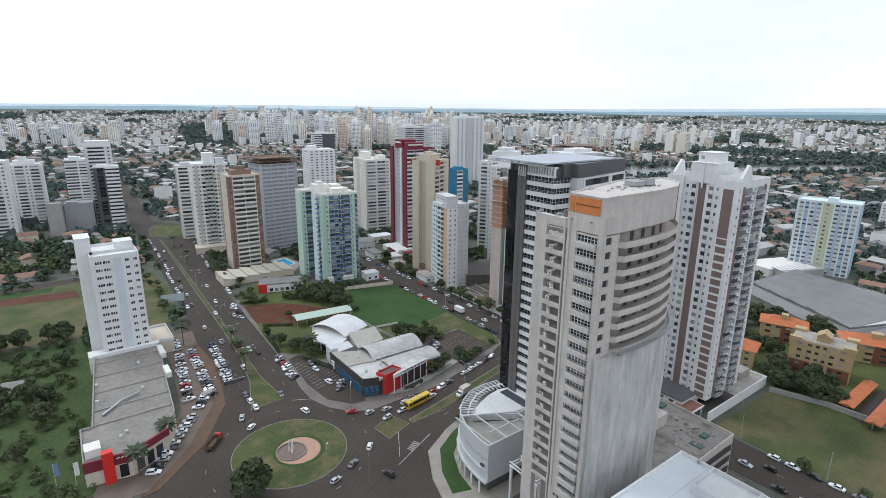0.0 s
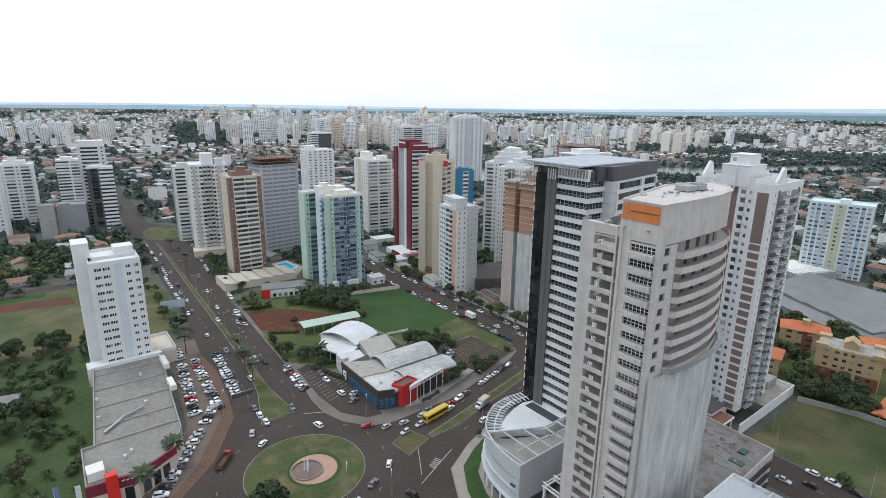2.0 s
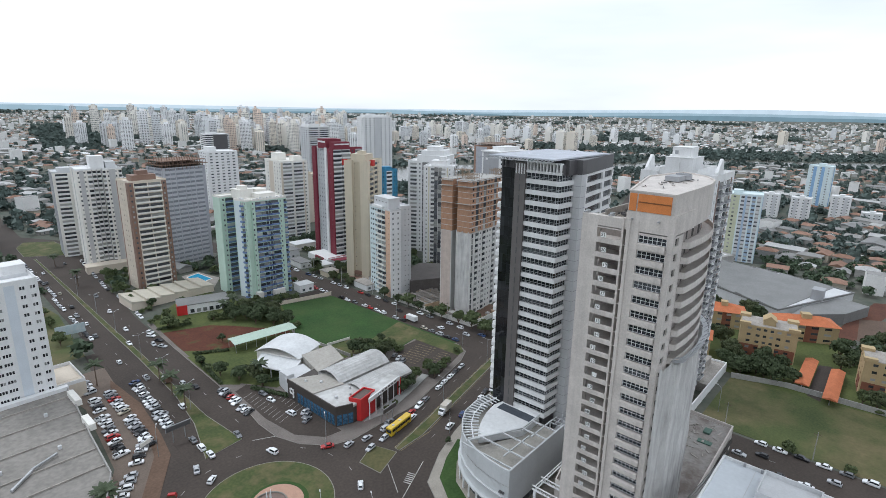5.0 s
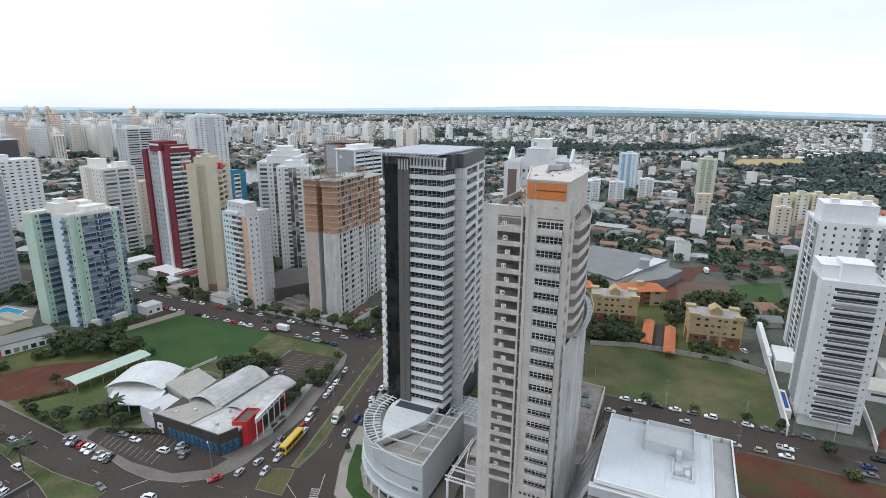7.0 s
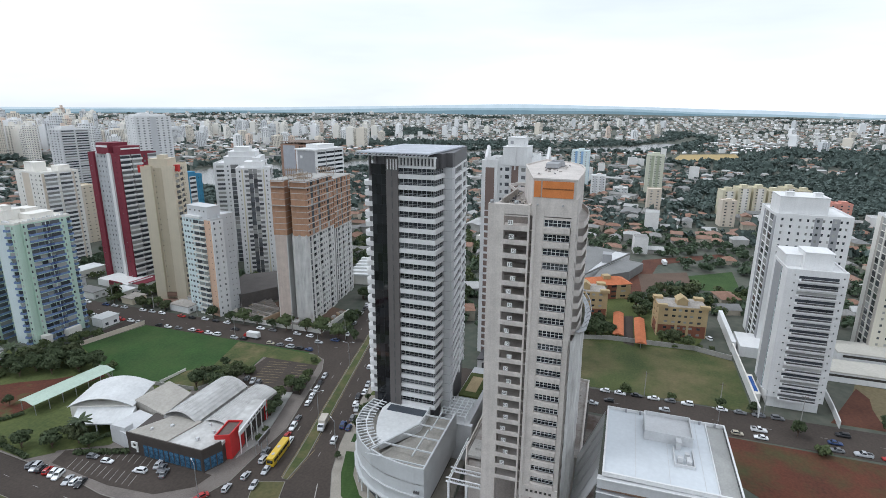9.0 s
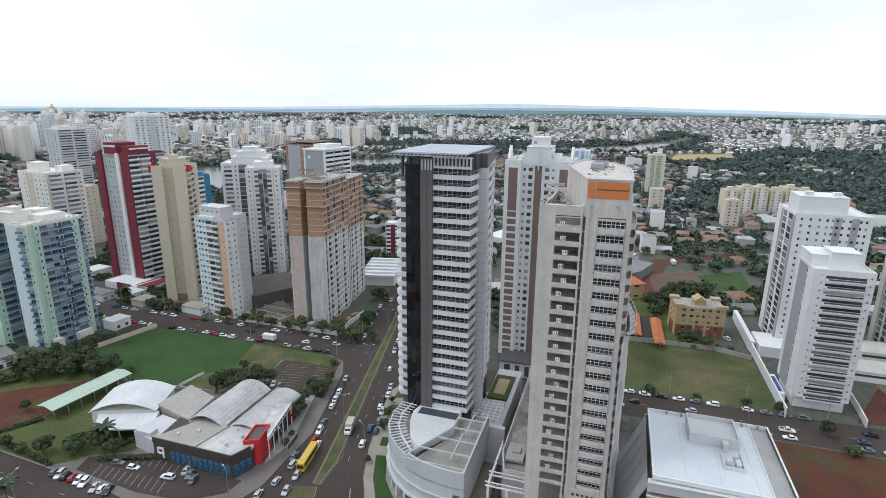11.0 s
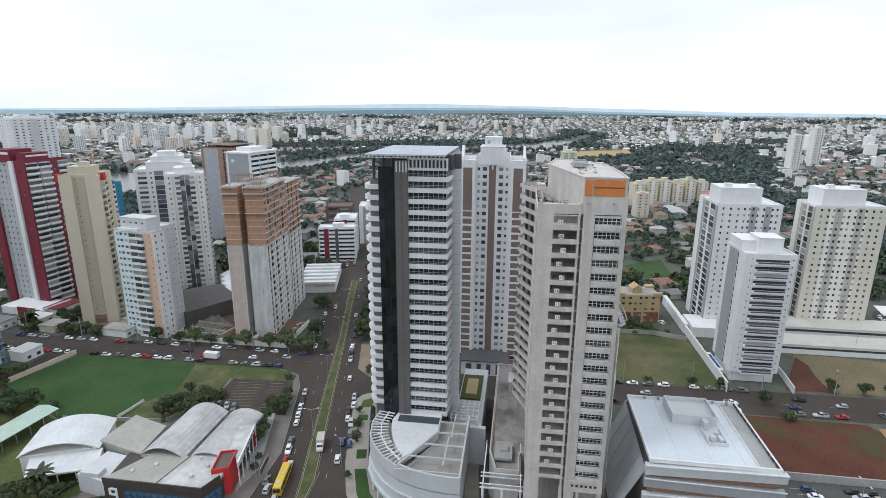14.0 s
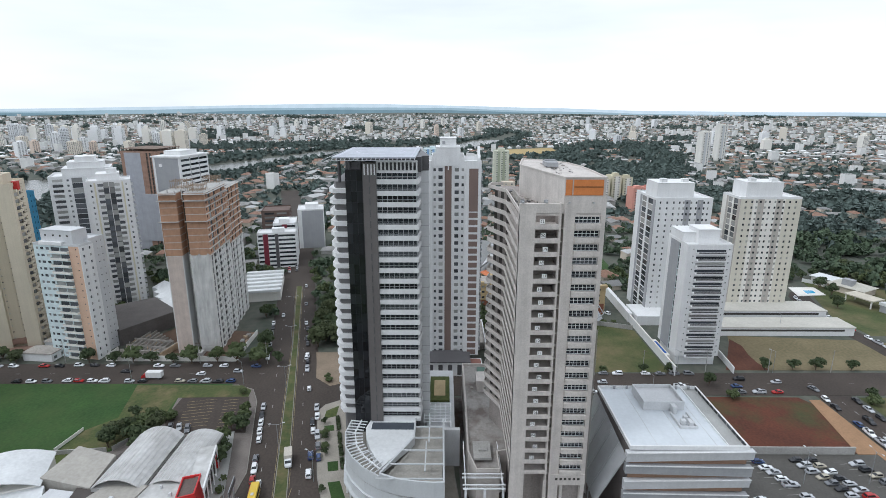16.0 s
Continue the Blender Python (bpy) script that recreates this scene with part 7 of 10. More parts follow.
def parking_deck():
    th = thing("parking_deck", "long white parking deck in two steps", "building", 226, -100, 0)
    g = Geo()
    g.box(0, 13, -3, 76, 0, 4.2)
    g.box(17, 31, 0, 62, 0, 6.4)
    g.box(17, 60, 102, 104, 0, 5)
    g.box(13, 31, 84, 101, 0, 5.0)
    part("wall", g, WHITE, th)
    # dark solid fills stand for the shade in the deck's gaps
    g = Geo()
    for a in ((13, 17, -2, 75, 0, 3.2), (-0.05, 0.1, 2, 70, 2.4, 3.4), (16.95, 17.05, 4, 60, 4.4, 5.6)):
        g.box(*a)
    part("deck_opening", g, SHADE, th)
    g = Geo()
    g.box(-0.3, 13.3, -3.3, 76.3, 4.2, 4.7)
    g.box(16.7, 31.3, -0.3, 62.3, 6.4, 6.9)
    part("roof", g, mat("deck_roof", (0.50, 0.48, 0.43), 0.85, 0.12, 0.1, 1.0), th)
    w = thing("boundary_wall", "white wall along an empty lot", "wall", 184, 3.4, 0)
    g = Geo()
    g.box(184.5, 272, 3.2, 3.6, 0, 4.2)
    fixed("wall", g, WHITE, w)
    g = Geo()
    g.box(184.2, 272, 3.1, 3.7, 4.2, 4.4)
    fixed("coping", g, OFFWHITE, w)
    w = thing("boundary_wall", "low white wall beside a tower forecourt", "wall", 188, -23, 0)
    g = Geo()
    ribbon(g, [(186.5, -22.6), (199, -24), (226, -26)], -0.2, 0.2, 0, 3.0)
    fixed("wall", g, WHITE, w)
    p = thing("swimming_pool", "narrow blue pool beside a white tower", "pool", 203, 1.2, 0)
    g = Geo()
    g.box(197, 214, 0.6, 2.9, 0, 3.4)
    fixed("deck", g, OFFWHITE, p)
    g = Geo()
    g.box(199, 212, 1.1, 2.5, 3.4, 3.43)
    fixed("water", g, mat("deep_pool", (0.03, 0.10, 0.35), 0.1), p)
    p = thing("swimming_pool", "turquoise club pool behind the white towers", "pool", 290, -118, 0)
    g = Geo()
    g.prism([(284, -112), (300, -116), (300, -132), (286, -130)], 0, 0.3)
    fixed("deck", g, OFFWHITE, p)
    g = Geo()
    g.prism([(288, -120), (294, -121), (294, -127), (289, -126)], 0.3, 0.34)
    fixed("water", g, POOLM, p)
    p = thing("swimming_pool", "blue garden pool on a paved court between towers", "pool", 136, 374, 0)
    g = Geo()
    ribbon(g, [(131.5, 381.5), (140.4, 384.6), (141.5, 367.4), (131.6, 363.3), (131.5, 381.5)], -0.3, 0.3, 0, 0.3)
    fixed("coping", g, OFFWHITE, p)
    g = Geo()
    g.prism([(131.6, 363.3), (141.5, 367.4), (140.4, 384.6), (131.5, 381.5)], 0, 0.2)
    fixed("water", g, POOLM, p)


parking_deck()


# ---- low buildings by the roundabout ----
def shop_complex():
    th = thing("shop", "dark glass shop with red entrance and white roofs", "building", 105, 185, 0)
    navy = mat("dark_brown_cladding", (0.062, 0.052, 0.046), 0.6)
    g = Geo()
    g.prism([(92, 173), (98, 170.6), (130, 174), (131, 197), (112, 206), (92, 203)], 0, 6.6)
    fixed("wall", g, navy, th)
    # glazed street fronts, pane by pane
    me = Geo()
    me.box(-0.05, 0.02, -0.85, 0.85, 0.4, 4.4)
    me = me.mesh("shop_window", mat("poster_glass", (0.05, 0.12, 0.20), 0.15, 0.8, 0.9, 2.5))
    for i in range(11):
        o = fixed("shop_window", me, None, th)
        o.matrix_basis = pose(91.95, 174.6 + i * 2.1, 0.3)
    for i in range(3):
        o = fixed("shop_window", me, None, th)
        o.matrix_basis = pose(93.2 + i * 1.9, 172.45 - i * 0.8, 0.3, 0, 0, 67)
    g = Geo()
    g.box(91.7, 92.0, 198.8, 199.4, 1.6, 5.2)
    g.box(91.7, 92.0, 199.4, 200.8, 4.6, 5.2)
    g.box(91.7, 92.0, 199.4, 200.8, 2.8, 3.4)
    g.box(91.7, 92.0, 200.8, 201.4, 3.0, 5.0)
    fixed("emblem", g, SIGN, th)
    g = Geo()
    g.prism([(91.8, 172.8), (97.8, 170.4), (108, 171.6), (107, 184), (91.8, 187)], 6.6, 7.6)
    fixed("roof_white", g, ROOFSOOT, th)
    g = Geo()
    g.prism([(91.8, 187), (105, 184.5), (105, 196), (91.8, 203)], 6.6, 8.0)
    fixed("roof_grey", g, ROOFBEIGE, th)
    g = Geo()
    vault(g, 106, 131, 173.6, 185.0, 7.2, 1.8, "x")
    g.box(106, 131, 173.6, 185, 6.4, 7.2)
    fixed("roof_long", g, ROOFSOOT, th)
    g = Geo()
    vault(g, 104, 130, 185.8, 200, 7.6, 3.0, "x")
    g.prism([(104, 185.8), (130, 185.8), (130, 200), (104, 200)], 6.4, 7.7)
    fixed("roof_arched", g, ROOFSOOT, th, "weathered white arched roof")
    g = Geo()
    g.prism([(105, 201), (118, 201), (121, 214), (108, 217)], 0, [7.0, 8.4, 9.4, 8.0])
    fixed("roof_tilted", g, ROOFBEIGE, th)
    g = Geo()
    g.prism([(93, 204), (104, 200), (106, 213), (95, 214)], 0, 6.0)
    g.box(94, 97, 206, 212, 6, 7.5)
    fixed("service_block", g, LGREY, th)
    g = Geo()
    for i in range(9):
        y = 174.6 + i * 1.15
        g.box(106.2, 130.8, y, y + 0.07, 7.25 + 1.8 * (1 - (2 * (y - 173.6) / 11.4 - 1) ** 2), 7.33 + 1.8 * (1 - (2 * (y - 173.6) / 11.4 - 1) ** 2))
    for i in range(10):
        y = 186.9 + i * 1.3
        g.box(104.2, 129.8, y, y + 0.07, 7.66 + 3.0 * (1 - (2 * (y - 185.8) / 14.2 - 1) ** 2), 7.74 + 3.0 * (1 - (2 * (y - 185.8) / 14.2 - 1) ** 2))
    pieces("roof_seam", g, LGREY, th)
    g = Geo()
    for x, y, s in ((96, 178, 0.9), (101, 176, 0.7), (99, 191, 1.0), (95.5, 196, 0.8), (104, 180, 0.6)):
        g.box(x, x + s, y, y + s, 7.4, 8.6)
    pieces("roof_vent", g, LGREY, th)
    g = Geo()
    ribbon(g, [(91.8, 203), (91.8, 187), (91.8, 172.8), (97.8, 170.4)], -0.3, 0.05, 6.6, 8.3)
    fixed("roof_edge", g, navy, th)
    portal = [(100.4, 169.2), (108.8, 171.0), (107.2, 175.6), (98.4, 173.6)]
    g = Geo()
    g.prism(portal, 0.3, 8.4)
    ribbon(g, portal, -0.35, 0.0, 8.4, 9.1, closed=True)
    fixed("red_portal", g, REDP, th, "red entrance cube")
    g = Geo()
    g.prism([(p[0] + (103.7 - p[0]) * 0.1, p[1] + (172.4 - p[1]) * 0.1) for p in portal], 8.4, 8.46)
    fixed("portal_roof", g, mat("dark_portal_roof", (0.13, 0.10, 0.09), 0.9), th)
    u, v = Vector((0.976, 0.22)), Vector((-0.22, 0.976))
    o = Vector((103.2, 168.0))
    g = Geo()
    g.bar((*o, 8.0), (*(o + u * 20), 8.0), 0.5, 1.6)
    fixed("canopy_beam", g, WHITE, th)
    g = Geo()
    g.prism([tuple(o + v * 0.3), tuple(o + u * 20 + v * 0.3), tuple(o + u * 20 + v * 4.6), tuple(o + u * 5.6 + v * 4.6), tuple(o + u * 5.6 + v * 2.4)], 8.1, 8.5)
    fixed("canopy_roof", g, ROOFSOOT, th)
    for i in range(6):
        q = o + u * (0.3 + i * 3.9)
        g = Geo()
        g.bar((q.x, q.y, 0.2), (q.x, q.y, 7.2), 0.28, 0.28)
        fixed("canopy_post", g, WHITE, th)
    for i in range(7):
        q = o + u * (6 + i * 2.0) + v * 3.2
        g = Geo()
        g.bar((q.x, q.y, 3.7), (q.x + u.x * 1.85, q.y + u.y * 1.85, 3.7), 0.1, 6.8)
        fixed("entrance_pane", g, PANE_OFF, th)
    g = Geo()
    q = o + u * 20.4
    g.bar((q.x, q.y, 4.0), (q.x + v.x * 5, q.y + v.y * 5, 4.0), 1.1, 7.6)
    fixed("red_fin", g, REDP, th)
    for i in range(6):
        q = o + u * (5.5 + i * 2.1) - v * 0.3
        g = Geo()
        g.bar((q.x, q.y, 8.1), (q.x + u.x * 1.2, q.y + u.y * 1.2, 8.1), 0.1, 0.55)
        fixed("sign_bar", g, DGREY, th)
    g = Geo()
    g.prism([(101, 168.4), (111.6, 166.4), (122.4, 169.3), (142.5, 175.0), (141.7, 178.0), (122, 173.0), (104, 169.4)], 0.1, 0.42)
    fixed("entrance_terrace", g, mat("pale_terrace", (0.36, 0.36, 0.34), 0.9, 0.15, 0.3, 3.0), th)
    h = thing("sports_hall", "white barrel-roofed hall with lean-to roof", "hall", 105.5, 215.4, 0, 21.8)
    g = Geo()
    g.box(0.4, 16, 0.3, 21.7, 0, 7.4)
    part("wall", g, OFFWHITE, h)
    g = Geo()
    vault(g, -0.3, 16.4, -0.3, 22.3, 7.4, 3.2, "x", 14)
    part("roof", g, ROOFW, h, "white curved metal roof")
    g = Geo()
    g.prism([(-6.5, -1.0), (0.3, -1.0), (0.3, 19), (-6.5, 18)], 4.0, [4.5, 6.9, 6.9, 4.5])
    part("lean_to", g, ROOFW, h)
    for y in (-0.6, 4.5, 9.5, 14.0, 17.6):
        g = Geo()
        g.box(-6.4, -6.1, y, y + 0.3, 0, 4.2)
        part("post", g, LGREY, h)
    s = thing("shed", "long open shed with pale green roof", "shed", 112.8, 256.4, 0, -6)
    g = Geo()
    for a, b_ in ((-4.5, 0), (0, 4.5)):
        k = len(g.v)
        za, zb = (4.5, 5.3) if a < 0 else (5.3, 4.5)
        g.v += [(-15.5, a, za), (15.5, a, za), (15.5, b_, zb), (-15.5, b_, zb)] + [(-15.5, a, za - 0.15), (15.5, a, za - 0.15), (15.5, b_, zb - 0.15), (-15.5, b_, zb - 0.15)]
        g.f += [(k, k + 1, k + 2, k + 3), (k + 7, k + 6, k + 5, k + 4), (k, k + 4, k + 5, k + 1), (k + 2, k + 6, k + 7, k + 3), (k + 1, k + 5, k + 6, k + 2), (k + 3, k + 7, k + 4, k)]
        g.m += [0] * 6
    part("roof", g, ROOFGREEN, s)
    for i in range(7):
        for y in (-4.2, 4.1):
            g = Geo()
            g.box(-15 + i * 4.9, -14.8 + i * 4.9, y, y + 0.2, 0.2, 4.5)
            part("post", g, STEEL, s)


shop_complex()


def red_white_house():
    th = thing("shop", "white showroom with red corner panel", "building", 99, 318, 0, -18)
    g = Geo()
    g.box(0, 26, 0, 13, 0, 5.2)
    part("wall", g, WHITE, th)
    g = Geo()
    g.box(-0.2, 26.2, -0.2, 6.3, 5.2, 5.7)
    g.box(-0.2, 26.2, 6.6, 13.2, 5.2, 5.5)
    part("roof", g, ROOFG, th)
    g = Geo()
    g.box(-0.5, 4.5, -0.5, 0, 0.2, 5.6)
    g.box(-0.5, 0, 0, 3.5, 0.2, 5.6)
    part("red_panel", g, REDP, th)
    me = Geo()
    me.box(0, 2.0, -0.12, -0.02, 0.8, 2.8)
    me = me.mesh("window", PANE)
    for i in range(6):
        o = part("window", me, None, th)
        o.location = (6 + i * 3.2, 0, 0)
    th = thing("shed", "long workshop with pale sawtooth roof", "shed", 85, 343, 0, 0)
    g = Geo()
    g.box(0, 46, 0, 20, 0, 4.0)
    part("wall", g, BEIGE, th)
    for i in range(6):
        g = Geo()
        g.prism([(i * 7.7, -0.3), (i * 7.7 + 7.5, -0.3), (i * 7.7 + 7.5, 20.3), (i * 7.7, 20.3)], 4.0, [5.4, 4.3, 4.3, 5.4])
        part("roof_bay", g, mat("sand_roof", (0.50, 0.46, 0.38), 0.8, 0.15) if i == 0 else bpy.data.materials["sand_roof"], th)


red_white_house()


def mall_and_hotel():
    th = thing("hotel", "plain white hotel slab with grouped small windows", "hotel", 12.2, 258, 0)
    HM = {"a": WHITE, "p": mat("pale_panel", (0.58, 0.62, 0.66), 0.8, 0.08)}
    b = Block(th, 18, 24, 7.5, 13, 3.27, HM, mat_pane_dark)
    three, two = "wa0.75 Pa0.1 wa0.75 Pa0.1 wa0.75", "wa0.72 Pa0.1 wa0.72"
    b.face("s", "Pa1.6 " + three + " Pa0.5 " + three + " Pa1.3 Pp3.0 Pa1.3 " + two + " Pa1.5 " + two + " Pa0.9")
    b.face("w", "Pa6 Pa0.4 Pa6")
    b.face("n", "Pa1")
    b.face("e", "Pa3 wa0.9 Pa3 wa0.9 Pa3")
    b.done()
    roof_slab(th, 0, 18, 0, 24, b.z1, WHITE, 1.5)
    room(th, 10.5, 17.6, 13, 20, b.z1 + 0.25, b.z1 + 3.6, WHITE)
    room(th, -3.9, 1.6, 9, 19.5, 0, b.z1 + 7.6, WHITE, "stair_core")
    g = Geo()
    g.box(0.6, 17.4, 9.0, 9.3, b.z1 + 0.25, b.z1 + 1.5)
    g.box(3, 9, 1.6, 2.2, b.z1 + 0.25, b.z1 + 0.9)
    g.box(11, 15, 1.2, 2.4, b.z1 + 0.25, b.z1 + 1.1)
    pieces("roof_unit", g, LGREY, th, "", False)
    g = Geo()
    g.box(0, 18, 0, 24, 0, 7.5)
    g.box(18, 28, 4, 24, 0, 6.0)
    g.box(18.6, 27.4, 9, 23, 6.0, 6.1)
    part("base", g, BEIGE, th)
    g = Geo()
    for a in ((18, 28, 4, 4.3), (18, 28, 23.7, 24), (27.7, 28, 4.3, 23.7)):
        g.box(*a, 6.0, 7.4)
    g.box(-6, 0, -1, 6, 0, 8)
    part("terrace_wall", g, WHITE, th)
    m = thing("shopping_arcade", "long flat-roofed arcade with maroon shopfront", "building", 16, 215, 0)
    poly = [(-1.6, 175.8), (11, 173.8), (22.5, 181), (27, 192), (29, 216), (33.2, 257.7), (8.1, 257.7), (2.4, 197), (-1.0, 197)]
    g = Geo()
    g.prism(poly, 0, 7.4)
    fixed("wall", g, BEIGE, m)
    g = Geo()
    g.prism([(p[0] + (15 - p[0]) * 0.02, p[1] + (218 - p[1]) * 0.006) for p in poly], 7.4, 7.6)
    fixed("roof", g, mat("arcade_roof", (0.225, 0.21, 0.19), 0.9, 0.28, 0.06, 0.7), m, "stained grey flat roof")
    g = Geo()
    ribbon(g, poly, -0.35, 0.05, 7.4, 8.5, closed=True)
    fixed("parapet", g, mat("stained_parapet", (0.30, 0.29, 0.275), 0.9, 0.2, 0.3, 2.0), m)
    for y in (197.5, 208, 222, 236, 249):
        g = Geo()
        t = (y - 197) / 64
        g.box(2.8 + 5.8 * t, 27.2 + 6 * t, y, y + 0.3, 7.6, 8.1)
        fixed("roof_upstand", g, ROOFCON, m)
    g = Geo()
    g.box(7.4, 33.2, 255.2, 257.6, 7.6, 9.0)
    fixed("white_beam", g, WHITE, m)
    g = Geo()
    g.bar((6, 203, 8.2), (12, 209, 8.4), 0.7, 0.7)
    g.bar((12, 209.5, 8.4), (19, 213, 8.4), 0.6, 0.6)
    fixed("duct", g, STEEL, m)
    for x, y in ((5, 214), (20, 216), (6, 228), (22, 240), (9, 185), (11, 187)):
        g = Geo()
        g.box(x, x + 1.0, y, y + 0.8, 7.6, 8.7)
        fixed("roof_unit", g, LGREY, m)
    for x0, x1, y0, y1, z1 in ((29.6, 31.6, 220, 228, 9.8), (31.2, 33.2, 240, 250, 9.8), (-0.8, 3.6, 178.5, 183.5, 10.4)):
        g = Geo()
        g.box(x0, x1, y0, y1, 7.6, z1)
        fixed("roof_room", g, OFFWHITE, m)
    g = Geo()
    g.box(3.2, 6.2, 173.4, 175.6, 0, 10.8)
    fixed("red_tower", g, mat("bright_red", (0.62, 0.03, 0.02), 0.5), m, "bright red entrance column")
    g = Geo()
    g.prism([(6.2, 174.2), (11.0, 173.4), (11.2, 174.2), (6.3, 175.0)], 5.4, 8.8)
    g.prism([(-1.8, 175.2), (3.2, 174.6), (3.3, 175.2), (-1.7, 175.9)], 5.0, 8.6)
    g.prism([(11.0, 173.4), (23.0, 180.7), (22.6, 181.3), (10.8, 174.0)], 6.2, 8.7)
    pieces("maroon_fascia", g, MAROON, m)
    g = Geo()
    for i in range(3):
        g.bar((7.0 + i * 1.2, 174.05 - i * 0.2, 7.6), (7.8 + i * 1.2, 173.9 - i * 0.2, 7.9), 0.1, 0.35)
    pieces("sign_bar", g, SIGN, m)
    me = Geo()
    me.box(-1.2, 1.2, -0.1, 0.05, 0.3, 4.6)
    me = me.mesh("shopfront", PANE_OFF)
    for i, (x, y, r) in enumerate(((8.6, 174.15, -9), (13.4, 175.2, 31), (16.4, 177.0, 31), (19.4, 178.8, 31))):
        o = fixed("shopfront", me, None, m)
        o.matrix_basis = pose(x, y, 0.3, 0, 0, r)


mall_and_hotel()


# ---- yellow condominiums, car shelters and the grey works ----
def condo(x, y, rot, label):
    th = thing("condominium_block", label, "apartment block", x, y, 0, rot, "yellow condominiums")
    mats = {"a": YELLOWR, "r": BRICKR}
    b = Block(th, 14, 23, 0, 2, 3.1, mats)
    b.face("w", "Pr2 wr1.4 Pr1.6 wr1.4 Pa1 wr1.2 Pr1 wr1.2 Pa1 wr1.4 Pr1.6 wr1.4 Pr2")
    b.face("s", "Pa2 wr1.2 Pr2 wr1.2 Pa2")
    b.face("n", "Pa2 wr1.2 Pr2 wr1.2 Pa2")
    b.face("e", "Pa1")
    b.done()
    u = Block(th, 14, 23, 6.2, 3, 3.1, mats)
    u.face("w", "Pa2 wa1.4 Pa1.6 wa1.4 Pa1 wa1.2 Pa1 wa1.2 Pa1 wa1.4 Pa1.6 wa1.4 Pa2")
    u.face("s", "Pa2 wa1.2 Pa2 wa1.2 Pa2")
    u.face("n", "Pa2 wa1.2 Pa2 wa1.2 Pa2")
    u.face("e", "Pa1")
    u.done()
    g = Geo()
    g.box(0.3, 13.7, 0.3, 22.7, u.z1, u.z1 + 0.2)
    part("roof", g, ROOFCON, th)
    g = Geo()
    for y0, y1 in ((-0.6, 4.0), (19.0, 23.6)):
        g.box(-0.8, 1.2, y0, y1, u.z1 - 0.2, u.z1 + 1.4)
        g.box(11, 14.6, y0, y1, u.z1 - 0.2, u.z1 + 1.4)
    pieces("parapet", g, YELLOWR, th, "", False)
    g = Geo()
    g.prism([(3, 9), (9, 9), (9, 14), (3, 14)], u.z1, [u.z1 + 2.6, u.z1 + 2.6, u.z1 + 2.6, u.z1 + 2.6])
    g.v += [(2.6, 8.6, u.z1 + 2.6), (2.6, 14.4, u.z1 + 2.6), (2.6, 11.5, u.z1 + 4.6), (9.4, 8.6, u.z1 + 2.6), (9.4, 14.4, u.z1 + 2.6), (9.4, 11.5, u.z1 + 4.6)]
    k = len(g.v) - 6
    g.f += [(k, k + 2, k + 1), (k + 3, k + 4, k + 5), (k, k + 3, k + 5, k + 2), (k + 1, k + 2, k + 5, k + 4)]
    g.m += [0] * 4
    part("tank_house", g, YELLOWR, th)


condo(263.6, 61.0, 12, "yellow condominium block among dark trees")
condo(254.4, 13.6, 8, "yellow and brick condominium block with gabled tank house")


def tiled_condo(x, y, rot, W, D, nf):
    th = thing("condominium_block", "low yellow condominium block with orange tiled roof", "apartment block", x, y, 0, rot, "yellow condominiums")
    b = Block(th, W, D, 0, nf, 3.0, {"a": YELLOWR, "r": BRICKR})
    b.face("w", "Pa1 wa1.2 Pa1 wr1.2 Pr1 wa1.2 Pa1 wa1.2 Pa1")
    b.face("s", "Pa1 wa1.2 Pr1.4 wa1.2 Pa1")
    b.face("n", "Pa1 wa1.2 Pr1.4 wa1.2 Pa1")
    b.face("e", "Pa1")
    b.done()
    wl, rf = house_faces(D, W, 0, 3.0, True, 0.8)
    g = Geo()
    for q in rf:
        g.face([(-v[1] + W / 2, v[0] + D / 2, v[2] + b.z1 + 0.15) for k, v in enumerate(q) if v not in q[:k]])
    part("roof", g.weld(), TILEO, th)
    g = Geo()
    g.box(W * 0.3, W * 0.6, D * 0.42, D * 0.58, b.z1, b.z1 + 4.4)
    part("tank_house", g, YELLOWR, th)


tiled_condo(304, 49, 27, 13, 27, 3)
tiled_condo(292, 88, 20, 12, 20, 3)
tiled_condo(245, 92, 14, 12, 16, 3)
for x, y, half in ((254.5, 54.6, 15.5), (248.5, 44.2, 16.5)):
    th = thing("car_shelter", "long open car shelter with orange tile roof", "shelter", x, y, 0, 1, "car shelters")
    g = Geo()
    g.prism([(-half, -2.6), (half, -2.6), (half, 0), (-half, 0)], 2.6, [2.7, 2.7, 3.6, 3.6])
    g.prism([(-half, 0), (half, 0), (half, 2.6), (-half, 2.6)], 2.6, [3.6, 3.6, 2.7, 2.7])
    part("roof", g, TILEO, th)
    for i in range(7):
        g = Geo()
        g.box((i / 3 - 1) * (half - 1) - 0.15, (i / 3 - 1) * (half - 1) + 0.15, -0.15, 0.15, 0, 2.7)
        part("post", g, STEEL, th)
patch("yard_condo", [(233, 62), (238, 20), (262, 12), (300, 50), (316, 70), (290, 118), (240, 110)], 0.03, GRASS, "shaded condominium lawn", 0.05)
patch("road_condo", [(236, 51.6), (272, 52.2), (274, 47.2), (234, 46.8)], 0.045, ASPHALT, "lane between car shelters", 0.05)


